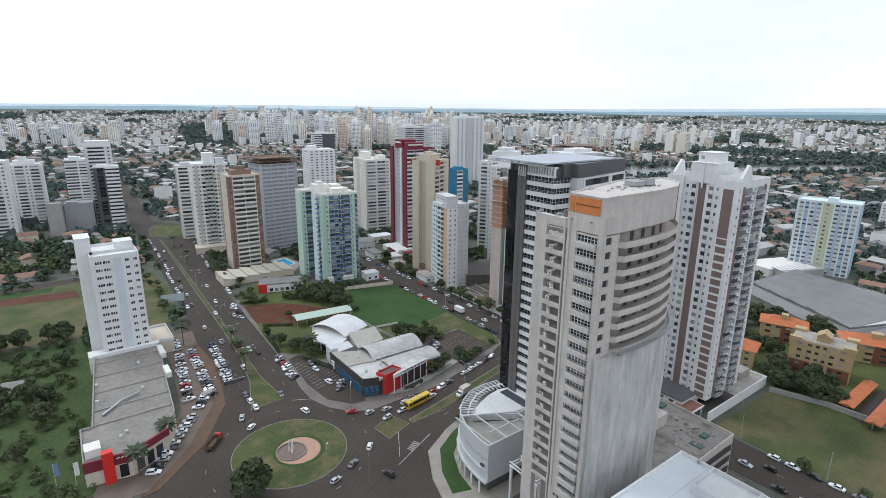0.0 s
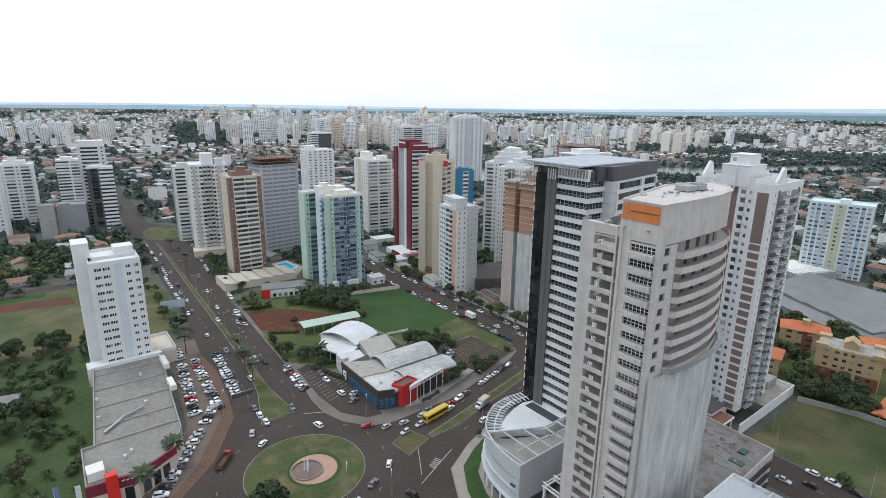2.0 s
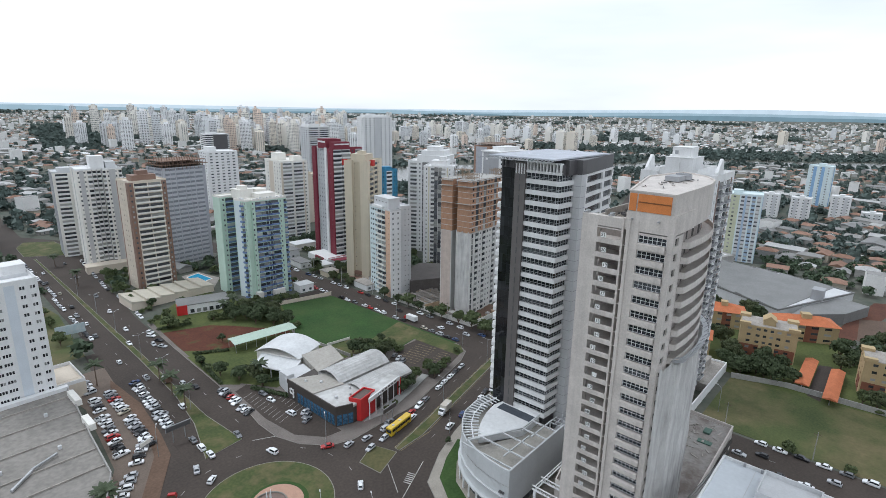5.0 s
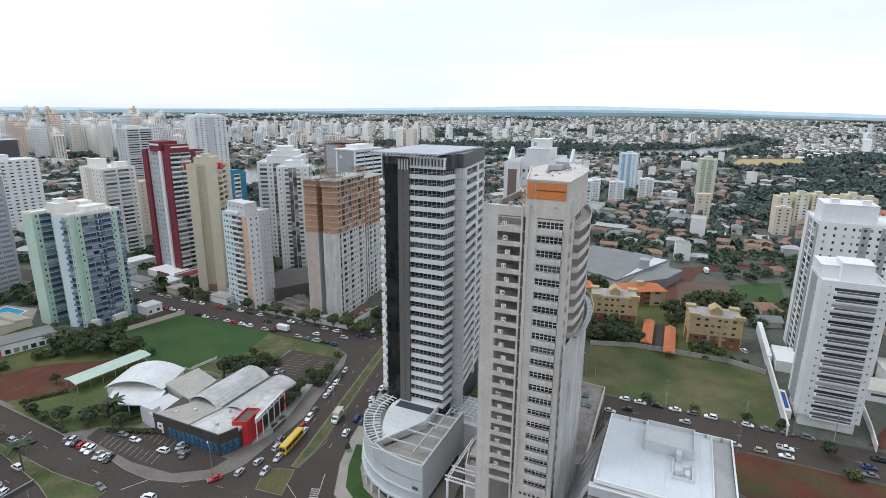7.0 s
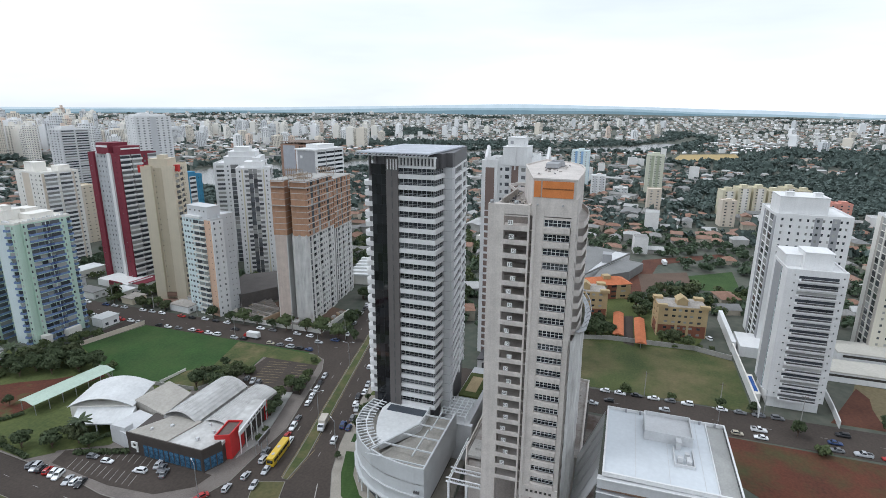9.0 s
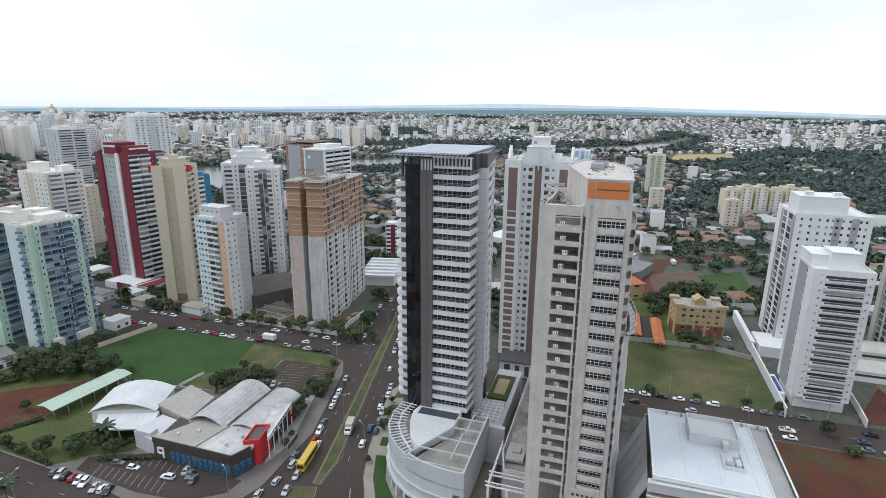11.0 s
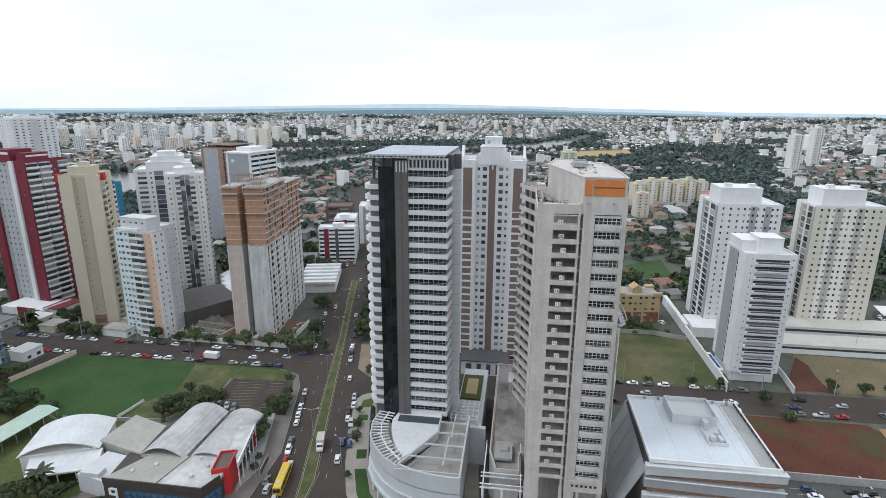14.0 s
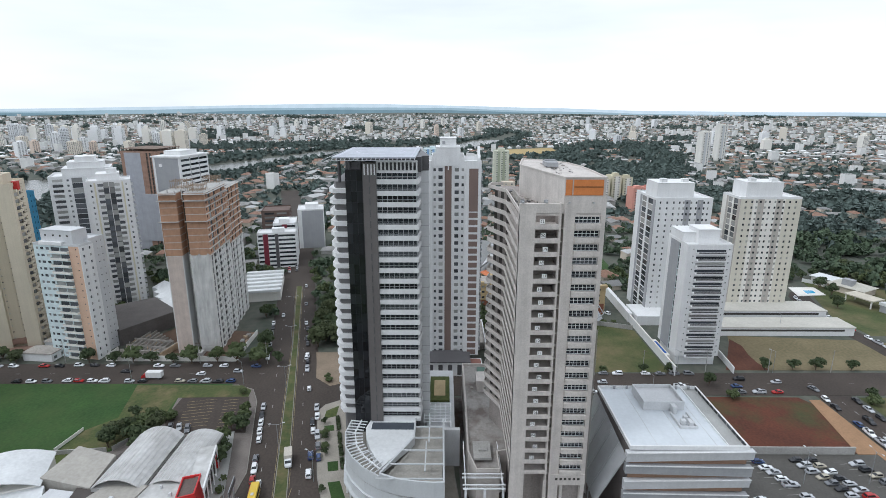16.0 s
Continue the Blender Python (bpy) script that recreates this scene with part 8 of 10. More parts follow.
def works():
    th = thing("factory_hall", "large low hall with grey metal roof", "warehouse", 350, 95, 0)
    poly = [(318, 78), (383, 50), (398, 92), (405, 136), (352, 141)]
    g = Geo()
    g.prism(poly, 0, 7.0)
    fixed("wall", g, LGREY, th)
    g = Geo()
    ribbon(g, poly, -0.3, 0.3, 6.6, 7.6, closed=True)
    fixed("roof_edge", g, ROOFG, th)
    for i in range(5):
        t0, t1 = i / 5, (i + 1) / 5 - 0.004
        a, b = Vector((318, 78)).lerp(Vector((352, 141)), t0), Vector((318, 78)).lerp(Vector((352, 141)), t1)
        c, d = Vector((388, 60)).lerp(Vector((405, 136)), t0), Vector((388, 60)).lerp(Vector((405, 136)), t1)
        g = Geo()
        g.prism([tuple(a), tuple(c), tuple(d), tuple(b)], 7.0, [7.3, 7.3, 8.3, 8.3])
        fixed("roof_sheet", g, ROOFG, th)
    g = Geo()
    g.box(352, 360, 62, 68, 7, 13)
    fixed("plant_tower", g, MGREY, th)
    th = thing("factory_hall", "grey ribbed industrial shed", "warehouse", 360, 60, 0)
    g = Geo()
    g.prism([(318, 72), (340, 50), (364, 41), (370, 54), (352, 66)], 0, 6)
    fixed("wall", g, ROOFG, th)
    th = thing("market_hall", "white-roofed hall behind parking", "warehouse", 420, 150, 0)
    g = Geo()
    g.prism([(398, 150), (432, 140), (440, 158), (404, 172)], 0, 6)
    fixed("wall", g, OFFWHITE, th)
    for i in range(9):
        g = Geo()
        a = Vector((400, 142)).lerp(Vector((428, 130)), i / 9)
        g.bar((a.x, a.y, 6.6), (a.x + 5, a.y + 8, 6.6), 2.2, 0.3)
        fixed("roof_panel", g, WHITE, th)
    g = Geo()
    g.prism([(398, 140), (430, 127), (436, 138), (404, 151)], 0, 6.4)
    fixed("annex", g, CONC_GREY, th)


works()


def side_street_halls():
    th = thing("warehouse", "dark grey flat-roofed warehouse beside towers", "warehouse", 230, 260, 0)
    poly = [(212, 255), (238, 240), (258, 262), (244, 278), (222, 272)]
    g = Geo()
    g.prism(poly, 0, 8.0)
    fixed("wall", g, mat("charcoal_roof", (0.10, 0.09, 0.085), 0.85, 0.2, 0.2, 1.5), th)
    th = thing("warehouse", "white warehouse with a saw-tooth roof", "warehouse", 262, 252, 0)
    for i in range(4):
        g = Geo()
        g.prism([(242 + i * 8, 240 + i * 5), (249 + i * 8, 236 + i * 5), (262 + i * 8, 256 + i * 5), (255 + i * 8, 260 + i * 5)], 0, [6.5, 8.5, 8.5, 6.5])
        fixed("roof_bay", g, ROOFW, th)
    th = thing("warehouse", "white warehouse with ribbed roof by the avenue", "warehouse", 275, 208, 0, 13.5)
    g = Geo()
    g.box(-2, 40, -10, 12, 0, 6)
    part("wall", g, OFFWHITE, th)
    for i in range(6):
        g = Geo()
        g.prism([(-4 + i * 7.4, -10.4), (3 + i * 7.4, -10.4), (3 + i * 7.4, 12.4), (-4 + i * 7.4, 12.4)], 6, [7.4, 6.3, 6.3, 7.4])
        part("roof_bay", g, ROOFW, th)
    simple_tower(344, 206, 12, 12, 26, 8, "white office block with dark window bands", WB, "sa10 Pd2 sa4 Pm3 sa3", "sa8 Pm1 sa6", [(3, 8, 8, 16, 3)], name="office_block", pane=PANE_OFF, group="offices")
    simple_tower(360, 210, 12, 22, 16, 9, "white office block with maroon stripe", WB, "sa5 Pm3 sa5", "Pa1 sa5 Pl1 sa5 Pa1", [(3, 12, 5, 12, 3)], name="office_block", pane=PANE_OFF, group="offices")
    simple_tower(398, 198, 12, 22, 20, 10, "grey office block with strip windows", WB, "Pg6 Pa1", "Pa1 wa0.9 Pa1 wa0.9 Pa1 wa0.9 Pa1", [(6, 16, 4, 14, 4)], name="office_block", group="offices")
    simple_tower(408, 228, 12, 24, 22, 9, "dark brick block among trees", {"a": mat("dark_brick", (0.14, 0.10, 0.085), 0.9)}, "Pa1 sa4 Pa1 sa4 Pa1", "Pa1 sa4 Pa1 sa4 Pa1", [], name="office_block", group="offices")


side_street_halls()


# ---- club house and street behind the parking deck ----
def club_house():
    th = thing("club_house", "low club house with broad pale hipped roof", "building", 293, -150, 0, 28)
    wl, rf = house_faces(20, 15, 4.2, 2.6, True, 1.0)
    g = Geo()
    for q in wl:
        g.face(q)
    part("wall", g.weld(), BEIGE, th)
    g = Geo()
    for q in rf:
        g.face([v for j, v in enumerate(q) if v not in q[:j]])
    part("roof", g.weld(), mat("sand_tile_roof", (0.46, 0.44, 0.38), 0.9, 0.15, 0.2, 2.0), th)
    g = Geo()
    g.box(-3, 3, 2, 6, 4.5, 8.6)
    part("tank_house", g, MGREY, th)
    th = thing("club_pavilion", "flat white pavilion beside the club lawn", "building", 309, -146, 0, 28)
    g = Geo()
    g.box(-7, 7, -5, 5, 0, 3.8)
    part("wall", g, OFFWHITE, th)
    g = Geo()
    g.box(-8, 8, -6, 6, 3.8, 4.3)
    part("roof", g, ROOFW, th)
    th = thing("gate_house", "open gate house with a flat beige canopy", "building", 271, -141, 0, 20)
    g = Geo()
    g.box(-8, 8, -5, 5, 4.4, 5.0)
    part("canopy", g, mat("sand_canopy", (0.50, 0.46, 0.38), 0.9, 0.15), th)
    for x in (-7, 7):
        for y in (-4.2, 4.2):
            g = Geo()
            g.box(x - 0.3, x + 0.3, y - 0.3, y + 0.3, 0, 4.4)
            part("column", g, OFFWHITE, th)
    th = thing("storehouse", "low store with white metal roof", "shed", 254, -150, 0, 20)
    g = Geo()
    g.box(-8, 8, -6, 6, 0, 4)
    part("wall", g, MGREY, th)
    g = Geo()
    g.prism([(-8.6, -6.6), (8.6, -6.6), (8.6, 6.6), (-8.6, 6.6)], 4.0, [4.3, 4.3, 5.6, 5.6])
    part("roof", g, ROOFW, th)
    w = thing("garden_wall", "white wall round the club lawn", "wall", 312, -134, 0)
    for a, b in (((312, -132), (306, -138)), ((306, -138), (296, -141))):
        g = Geo()
        g.bar((*a, 1.2), (*b, 1.2), 0.25, 2.4)
        fixed("panel", g, WHITE, w)


club_house()


# ---- low annexes, gates and garages between the towers ----
def low_block(x, y, rot, w, d, h, label, wall, roof):
    th = thing("annex_building", label, "building", x, y, 0, rot, "low annexes")
    g = Geo()
    g.box(-w / 2, w / 2, -d / 2, d / 2, 0, h)
    part("wall", g, wall, th)
    g = Geo()
    g.box(-w / 2 - 0.3, w / 2 + 0.3, -d / 2 - 0.3, d / 2 + 0.3, h, h + 0.35)
    part("roof", g, roof, th)
    me = Geo()
    me.box(-0.8, 0.8, -0.06, 0.06, 0.9, 2.3)
    me = me.mesh("window", PANE)
    for i in range(max(1, int(w / 3.5))):
        o = part("window", me, None, th)
        o.location = ((i + 0.5) * w / max(1, int(w / 3.5)) - w / 2, -d / 2, 0)


low_block(200, 283, -5, 8, 14, 3.6, "white gate lodge with flat roof by the street", WHITE, ROOFCON)
low_block(214, 283, -5, 14, 9, 4.2, "grey garage with a pale flat roof", LGREY, ROOFCON)
low_block(222, 334, -5, 16, 10, 4.5, "white lobby building with maroon fascia", WHITE, MAROON)
low_block(206, 336, -5, 10, 12, 3.6, "white garden pavilion beside a tower", OFFWHITE, ROOFW)
low_block(246, 322, -5, 18, 12, 5.0, "grey parking podium beside the maroon tower", CONC_GREY, ROOFCON)
low_block(200, 320, -5, 9, 9, 3.4, "cream gatehouse with a flat roof", CREAM, ROOFCON)
low_block(240, 300, -5, 12, 10, 4.0, "white flat-roofed house between towers", OFFWHITE, ROOFCON)
low_block(199, 352, -5, 8, 16, 4.0, "white boundary building along the street", WHITE, ROOFG)
low_block(170, 306, -5, 9, 8, 4.5, "white annex at the mint tower", WHITE, ROOFW)
low_block(252, 350, -5, 16, 14, 6.0, "pale two-storey house behind the towers", BEIGE, ROOFCON)
low_block(205, 380, -5, 14, 16, 6.0, "grey two-storey building by the street", LGREY, ROOFG)
low_block(228, 392, -5, 18, 12, 5.0, "white low commercial building", OFFWHITE, ROOFW)


# ---- plants ----
rng = random.Random(7)
GRID = {}


def occupy():
    """Mark the ground under everything built so far, in 4 m cells."""
    bpy.context.view_layer.update()
    for ob in scene.objects:
        if ob.type != "MESH" or ob.parent is None:
            continue
        cs = [ob.matrix_world @ Vector(c) for c in ob.bound_box]
        x0, x1, y0, y1 = min(c.x for c in cs), max(c.x for c in cs), min(c.y for c in cs), max(c.y for c in cs)
        for i in range(int(x0 // 4), int(x1 // 4) + 1):
            for j in range(int(y0 // 4), int(y1 // 4) + 1):
                GRID[i, j] = True


occupy()


def built(x, y, r=0):
    return any((int((x + a) // 4), int((y + b) // 4)) in GRID for a in (-r, 0, r) for b in (-r, 0, r))


def mass(name, quads, mats, mi=None, label="", category=""):
    """One mesh of loose quads, n x 4 x 3."""
    q = np.asarray(quads, dtype=np.float32)
    n = len(q)
    me = bpy.data.meshes.new(name)
    me.vertices.add(n * 4)
    me.vertices.foreach_set("co", q.reshape(-1))
    me.loops.add(n * 4)
    me.loops.foreach_set("vertex_index", np.arange(n * 4, dtype=np.int32))
    me.polygons.add(n)
    me.polygons.foreach_set("loop_start", np.arange(0, n * 4, 4, dtype=np.int32))
    me.polygons.foreach_set("loop_total", np.full(n, 4, dtype=np.int32))
    for m in mats if isinstance(mats, (list, tuple)) else [mats]:
        me.materials.append(m)
    if mi is not None:
        me.polygons.foreach_set("material_index", np.asarray(mi, dtype=np.int32))
    me.update(calc_edges=True)
    return me


def leaf_quads(seed, blobs, n, size):
    """Leaf clumps strewn over and in a few overlapping round masses."""
    r = np.random.default_rng(seed)
    b = np.array(blobs)
    pick = r.choice(len(b), n, p=(b[:, 3] ** 2) / (b[:, 3] ** 2).sum())
    d = r.normal(size=(n, 3))
    d /= np.linalg.norm(d, axis=1)[:, None]
    d[:, 2] = np.where(d[:, 2] < -0.6, -d[:, 2], d[:, 2])
    rad = b[pick, 3] * (0.72 + 0.34 * r.random(n))
    c = b[pick, :3] + d * rad[:, None] * np.array([1, 1, 0.78])
    nrm = d + r.normal(scale=0.45, size=(n, 3))
    nrm /= np.linalg.norm(nrm, axis=1)[:, None]
    u = np.cross(nrm, r.normal(size=(n, 3)))
    u /= np.linalg.norm(u, axis=1)[:, None]
    v = np.cross(nrm, u)
    s = size * (0.6 + 0.8 * r.random(n))[:, None]
    k = (0.5 + 0.7 * r.random(n))[:, None]
    droop = nrm * s * 0.35
    return np.stack([c - u * s - v * s * k * 0.6, c + u * s * 0.7 - v * s * k - droop, c + u * s + v * s * k * 0.7, c - u * s * 0.6 + v * s * k - droop], axis=1)


def crown_blobs(r, spread, base, height, n):
    out = [(0, 0, base + height * 0.55, spread * 0.62)]
    for i in range(n):
        a = 6.283 * (i + r.random() * 0.6) / n
        d = spread * (0.42 + 0.28 * r.random())
        out.append((d * math.cos(a), d * math.sin(a), base + height * (0.28 + 0.5 * r.random()), spread * (0.34 + 0.2 * r.random())))
    for i in range(2):
        out.append((rng.uniform(-0.3, 0.3) * spread, rng.uniform(-0.3, 0.3) * spread, base + height * 0.85, spread * 0.36))
    return out


def tree_proto(seed, spread, base, height, material, label, n=700, size=0.5):
    r = random.Random(seed)
    th = thing("tree", label, "tree", group="trees")
    g = Geo()
    lean = (r.uniform(-0.3, 0.3), r.uniform(-0.3, 0.3))
    fork = (lean[0], lean[1], base * 0.85)
    g.tube((0, 0, -0.3), fork, spread * 0.075, spread * 0.05, 8)
    blobs = crown_blobs(r, spread, base, height, 7)
    for bx, by, bz, br in blobs[:7]:
        mid = (bx * 0.45 + fork[0] * 0.5, by * 0.45 + fork[1] * 0.5, (fork[2] + bz) * 0.5)
        g.tube(fork, mid, spread * 0.04, spread * 0.026, 6)
        g.tube(mid, (bx * 0.8, by * 0.8, bz - br * 0.25), spread * 0.022, spread * 0.008, 6)
    part("trunk", g, BARK, th)
    part("crown", mass("crown", leaf_quads(seed, blobs, n, size), material), None, th)
    return th


LEAF3 = mat("leaves_olive", (0.098, 0.114, 0.052), 0.85, 0.3, 0.3, 2.0, col2=(0.032, 0.044, 0.018), island=0.6)
TREES = [
    tree_proto(1, 5.2, 1.3, 7.6, LEAF, "broad dark green tree with a rounded crown", 1250, 0.45),
    tree_proto(2, 4.2, 1.1, 6.6, LEAF, "dark green tree with dense leaves", 1050, 0.40),
    tree_proto(3, 3.4, 1.2, 5.0, LEAF2, "fresh green street tree", 900, 0.34),
    tree_proto(4, 4.6, 1.2, 8.0, LEAF3, "olive green tree with an uneven crown", 1100, 0.43),
    tree_proto(5, 2.6, 1.0, 3.8, LEAF, "small dark round-cropped street tree", 700, 0.28),
    tree_proto(6, 2.0, 0.5, 2.2, LEAF2, "low green bush on rough ground", 560, 0.25),
]
PLACED = set()


WILD = []


def plant(kind, x, y, s=1.0, wild=False):
    if wild:
        WILD.append((x, y, s))
        return None
    m = pose(x, y, ground_z(x, y) - 0.02, 0, 0, rng.uniform(0, 360)) @ Matrix.Diagonal((s * rng.uniform(0.92, 1.08), s * rng.uniform(0.92, 1.08), s * rng.uniform(0.9, 1.12), 1))
    if kind not in PLACED:
        PLACED.add(kind)
        TREES[kind].matrix_basis = m
        return TREES[kind]
    o = copy_thing(TREES[kind], Matrix())
    o.matrix_basis = m
    return o


def grove(kinds, x0, x1, y0, y1, n, smin=0.8, smax=1.25, gap=4.0, r=2.0, clear=True, wild=False):
    done = []
    for _ in range(n * 12):
        if len(done) >= n:
            break
        x, y = rng.uniform(x0, x1), rng.uniform(y0, y1)
        if any(math.hypot(x - a, y - b) < gap for a, b in done) or (clear and built(x, y, r)):
            continue
        if any(nm.startswith(("road", "water", "car_park", "yard_mall", "lot_green", "lot_brown")) for nm, z in plans_at(x, y)):
            continue
        done.append((x, y))
        plant(rng.choice(kinds), x, y, rng.uniform(smin, smax), wild)


plant(0, 37.7, 142.5, 1.3)
# trees between the red yard and the field
for x, y, k, s in ((118, 297, 1, 1.0), (121.5, 288, 0, 0.95), (116, 290, 1, 0.8), (126.6, 282, 0, 1.0), (122, 279, 1, 0.9), (130.8, 275, 0, 0.95), (127, 270, 1, 0.9), (132, 266, 1, 1.0), (134, 281, 3, 0.9), (131, 289, 1, 1.0), (138, 286, 1, 0.8), (126, 295, 3, 0.9), (140, 291, 5, 1.3), (145, 296, 2, 0.9), (151, 296, 2, 0.8), (156, 294.5, 5, 1.4), (113, 297, 5, 1.3), (109, 299, 2, 0.8), (133.5, 259, 5, 1.2), (99, 270, 4, 0.9)):
    plant(k, x, y, s)
# garden round the shops
for x, y, k, s in ((82.6, 239, 1, 0.75), (85.8, 229.5, 1, 0.85), (90.5, 223.5, 3, 0.75), (89.5, 217.5, 1, 0.7), (88, 233, 2, 0.8), (81, 247, 5, 1.1), (92.5, 229, 5, 1.2), (81.5, 254, 4, 0.9), (133.4, 213.8, 1, 0.85), (137, 214, 3, 0.8), (141, 212.4, 1, 0.8), (144, 207, 2, 0.8), (141.4, 202.6, 1, 0.7), (147, 211, 5, 1.2), (151, 214, 4, 0.9), (131.5, 177.8, 1, 0.7), (143.5, 172.6, 1, 0.75), (149, 173.6, 2, 0.8), (154, 175.2, 2, 0.7), (168, 181, 5, 0.8)):
    plant(k, x, y, s)
# young trees along the walk by the curved building
for x, y, k, s in ((112, 137.6, 4, 0.48), (129.8, 140.4, 4, 0.48), (138, 142.2, 4, 0.48), (140.5, 142.8, 5, 0.8), (147.5, 144.6, 4, 0.48), (133.5, 141.2, 5, 0.7), (178.9, 149.3, 5, 0.8), (181.5, 150.4, 5, 0.7)):
    plant(k, x, y, s)
grove((1, 2, 1, 3), 176, 236, 288, 338, 18, 0.6, 0.95, 3.4, r=0)
grove((1, 1, 0, 3), 262, 330, -176, -122, 16, 0.7, 1.1, 5.0, r=1)
grove((1, 2, 5, 1), 122, 130, 236, 256, 5, 0.6, 0.9)
grove((1, 2, 3), 84, 96, 228, 252, 5, 0.7, 1.0)
for x, y, k, s in ((128, 198, 1, 0.9), (133, 203, 1, 1.0), (138, 206, 2, 1.0), (142, 202, 3, 0.9), (146, 207, 2, 0.8), (150, 201, 5, 1.2), (125.5, 173.2, 1, 0.8), (130, 174.5, 1, 0.8), (135, 175.8, 2, 0.9), (112, 167.9, 5, 0.7), (117, 168.8, 5, 0.6), (144, 176.6, 2, 0.9), (150, 205, 5, 1.1), (152, 209, 5, 1.2)):
    plant(k, x, y, s)
for i in range(10):
    plant(rng.choice((4, 4, 2)), 194.6 + rng.uniform(-0.6, 0.6), 176 + i * 9.2 + rng.uniform(-1.5, 1.5), rng.uniform(1.05, 1.4))
grove((1, 2, 3, 2), 183, 222, 262, 340, 22, 0.6, 1.0)
grove((0, 0, 3, 1), 212, 270, 139, 166, 24, 1.0, 1.35, 6.0)
for i in range(9):
    plant(rng.choice((0, 1, 3)), 240 + rng.uniform(-2, 5), 58 + i * 3.4, rng.uniform(0.75, 1.1))
for i in range(5):
    plant(rng.choice((5, 2, 5)), 240 + rng.uniform(-2, 4), 12 + i * 5.5, rng.uniform(0.7, 1.0))
grove((0, 1, 3), 238, 320, 14, 120, 34, 0.8, 1.2, 5.0)
grove((1, 5, 5, 3, 5), -48, 4, 200, 312, 48, 0.7, 1.3, 2.6)
for _ in range(300):
    plant(5, rng.uniform(-62, 1), rng.uniform(150, 300), rng.uniform(0.2, 0.5), True)
grove((0, 1, 3), -62, 20, 302, 316, 12, 0.9, 1.3)
grove((0, 1, 0), -70, 28, 440, 530, 60, 1.0, 1.5, 6.0, wild=True)
for x, y, k, s in ((190, -38, 4, 1.0), (190.2, -50, 4, 1.1), (190, -60, 4, 1.2), (189.4, -75, 4, 1.0), (187.6, 50, 5, 1.2), (187.8, 33, 5, 0.9), (187.6, 16, 4, 0.8), (187.4, 5, 4, 0.8), (176, -7, 4, 1.1), (166.5, -12, 5, 1.3), (162, -64, 5, 1.4), (166, -66, 4, 0.9)):
    plant(k, x, y, s)
grove((2, 4, 5, 2), 86, 96, 300, 420, 16, 0.7, 1.1, 4.0, clear=False)
grove((2, 4, 5), 44, 52, 300, 420, 12, 0.6, 1.0, 4.0, clear=False)
grove((2, 4, 5, 1), 196, 240, 178, 262, 22, 0.6, 1.0, 4.0)
grove((2, 1, 3), 225, 330, 180, 262, 14, 0.7, 1.1, 5.0)
grove((0, 1, 3), 270, 420, 215, 262, 22, 0.9, 1.3, 6.0, wild=True)
grove((0, 1, 3), 275, 420, 140, 190, 26, 0.9, 1.3, 6.0, wild=True)
grove((0, 1, 3), 275, 330, -30, 12, 16, 0.9, 1.3, 6.0, wild=True)
grove((2, 4, 5), 79, 84, 236, 300, 8, 0.6, 0.9, 5.0)
grove((2, 1, 3), 196, 330, 255, 430, 120, 0.5, 0.95, 4.0, wild=True)
grove((2, 1, 3), 84, 180, 300, 420, 60, 0.5, 0.9, 4.0, wild=True)
grove((2, 1), 196, 240, 165, 200, 10, 0.5, 0.9, 4.0, wild=True)
grove((2, 5), 262, 300, -112, -104, 4, 0.5, 0.8, 4.0)
grove((1, 0), 296, 330, -200, -160, 12, 0.9, 1.3, 6.0, wild=True)


def palm_proto():
    th = thing("palm", "tall palm with arching grey-green fronds", "palm", group="palms")
    g = Geo()
    pts = [(0, 0, -0.3), (0.15, 0.05, 2.4), (0.2, 0.1, 5.0), (0.15, 0.15, 7.6)]
    for i, (a, b) in enumerate(zip(pts, pts[1:])):
        g.tube(a, b, 0.27 - 0.05 * i, 0.22 - 0.05 * i + 0.05, 8)
    part("trunk", g, BARK, th)
    f = Geo()
    prev = None
    for i in range(8):
        t = i / 7
        x, z = 3.7 * t, 1.5 * t - 2.5 * t * t
        w = 0.80 * math.sin(0.35 + 2.6 * t)
        cur = [(x, -w, z - 0.28 * w - 0.12), (x, 0, z), (x, w, z - 0.28 * w - 0.12)]
        if prev:
            f.face([prev[0], cur[0], cur[1], prev[1]])
            f.face([prev[1], cur[1], cur[2], prev[2]])
        prev = cur
    me = f.mesh("frond", PALML)
    for i in range(19):
        o = part("frond", me, None, th)
        o.matrix_basis = pose(0.15, 0.15, 7.55, 0, rng.uniform(-42, 25), i * 137.5)
    return th


PALM = palm_proto()
PALM_AT = [(63.4, 252.8), (62.3, 238.0), (60.9, 222.5), (78, 411), (80, 468), (22.9, 184.6), (12.3, 172.6), (121, 300), (115.5, 300), (91, 222), (198, 330), (44.8, 266.7)]
for i, (x, y) in enumerate(PALM_AT):
    m = pose(x, y, ground_z(x, y), 0, 0, 37 * i) @ Matrix.Diagonal((1, 1, 1.0 + 0.07 * (i % 4), 1))
    o = PALM if i == 0 else copy_thing(PALM, Matrix())
    o.matrix_basis = m


def hedge(x0, y0, x1, y1, h=1.2, w=1.3, z=None):
    """A clipped hedge along a line."""
    th = thing("hedge", "clipped green hedge beside the pavement", "hedge", group="hedges")
    L = math.hypot(x1 - x0, y1 - y0)
    n = int(L / 1.1) + 1
    bl = [(x0 + (x1 - x0) * i / n, y0 + (y1 - y0) * i / n, ground_z(x0, y0) + h * 0.5, w * 0.75) for i in range(n + 1)]
    part("foliage", mass("foliage", leaf_quads(int(x0 * 7 + y0), bl, 45 * n, 0.28), LEAF), None, th)


hedge(79, 232, 83, 262)
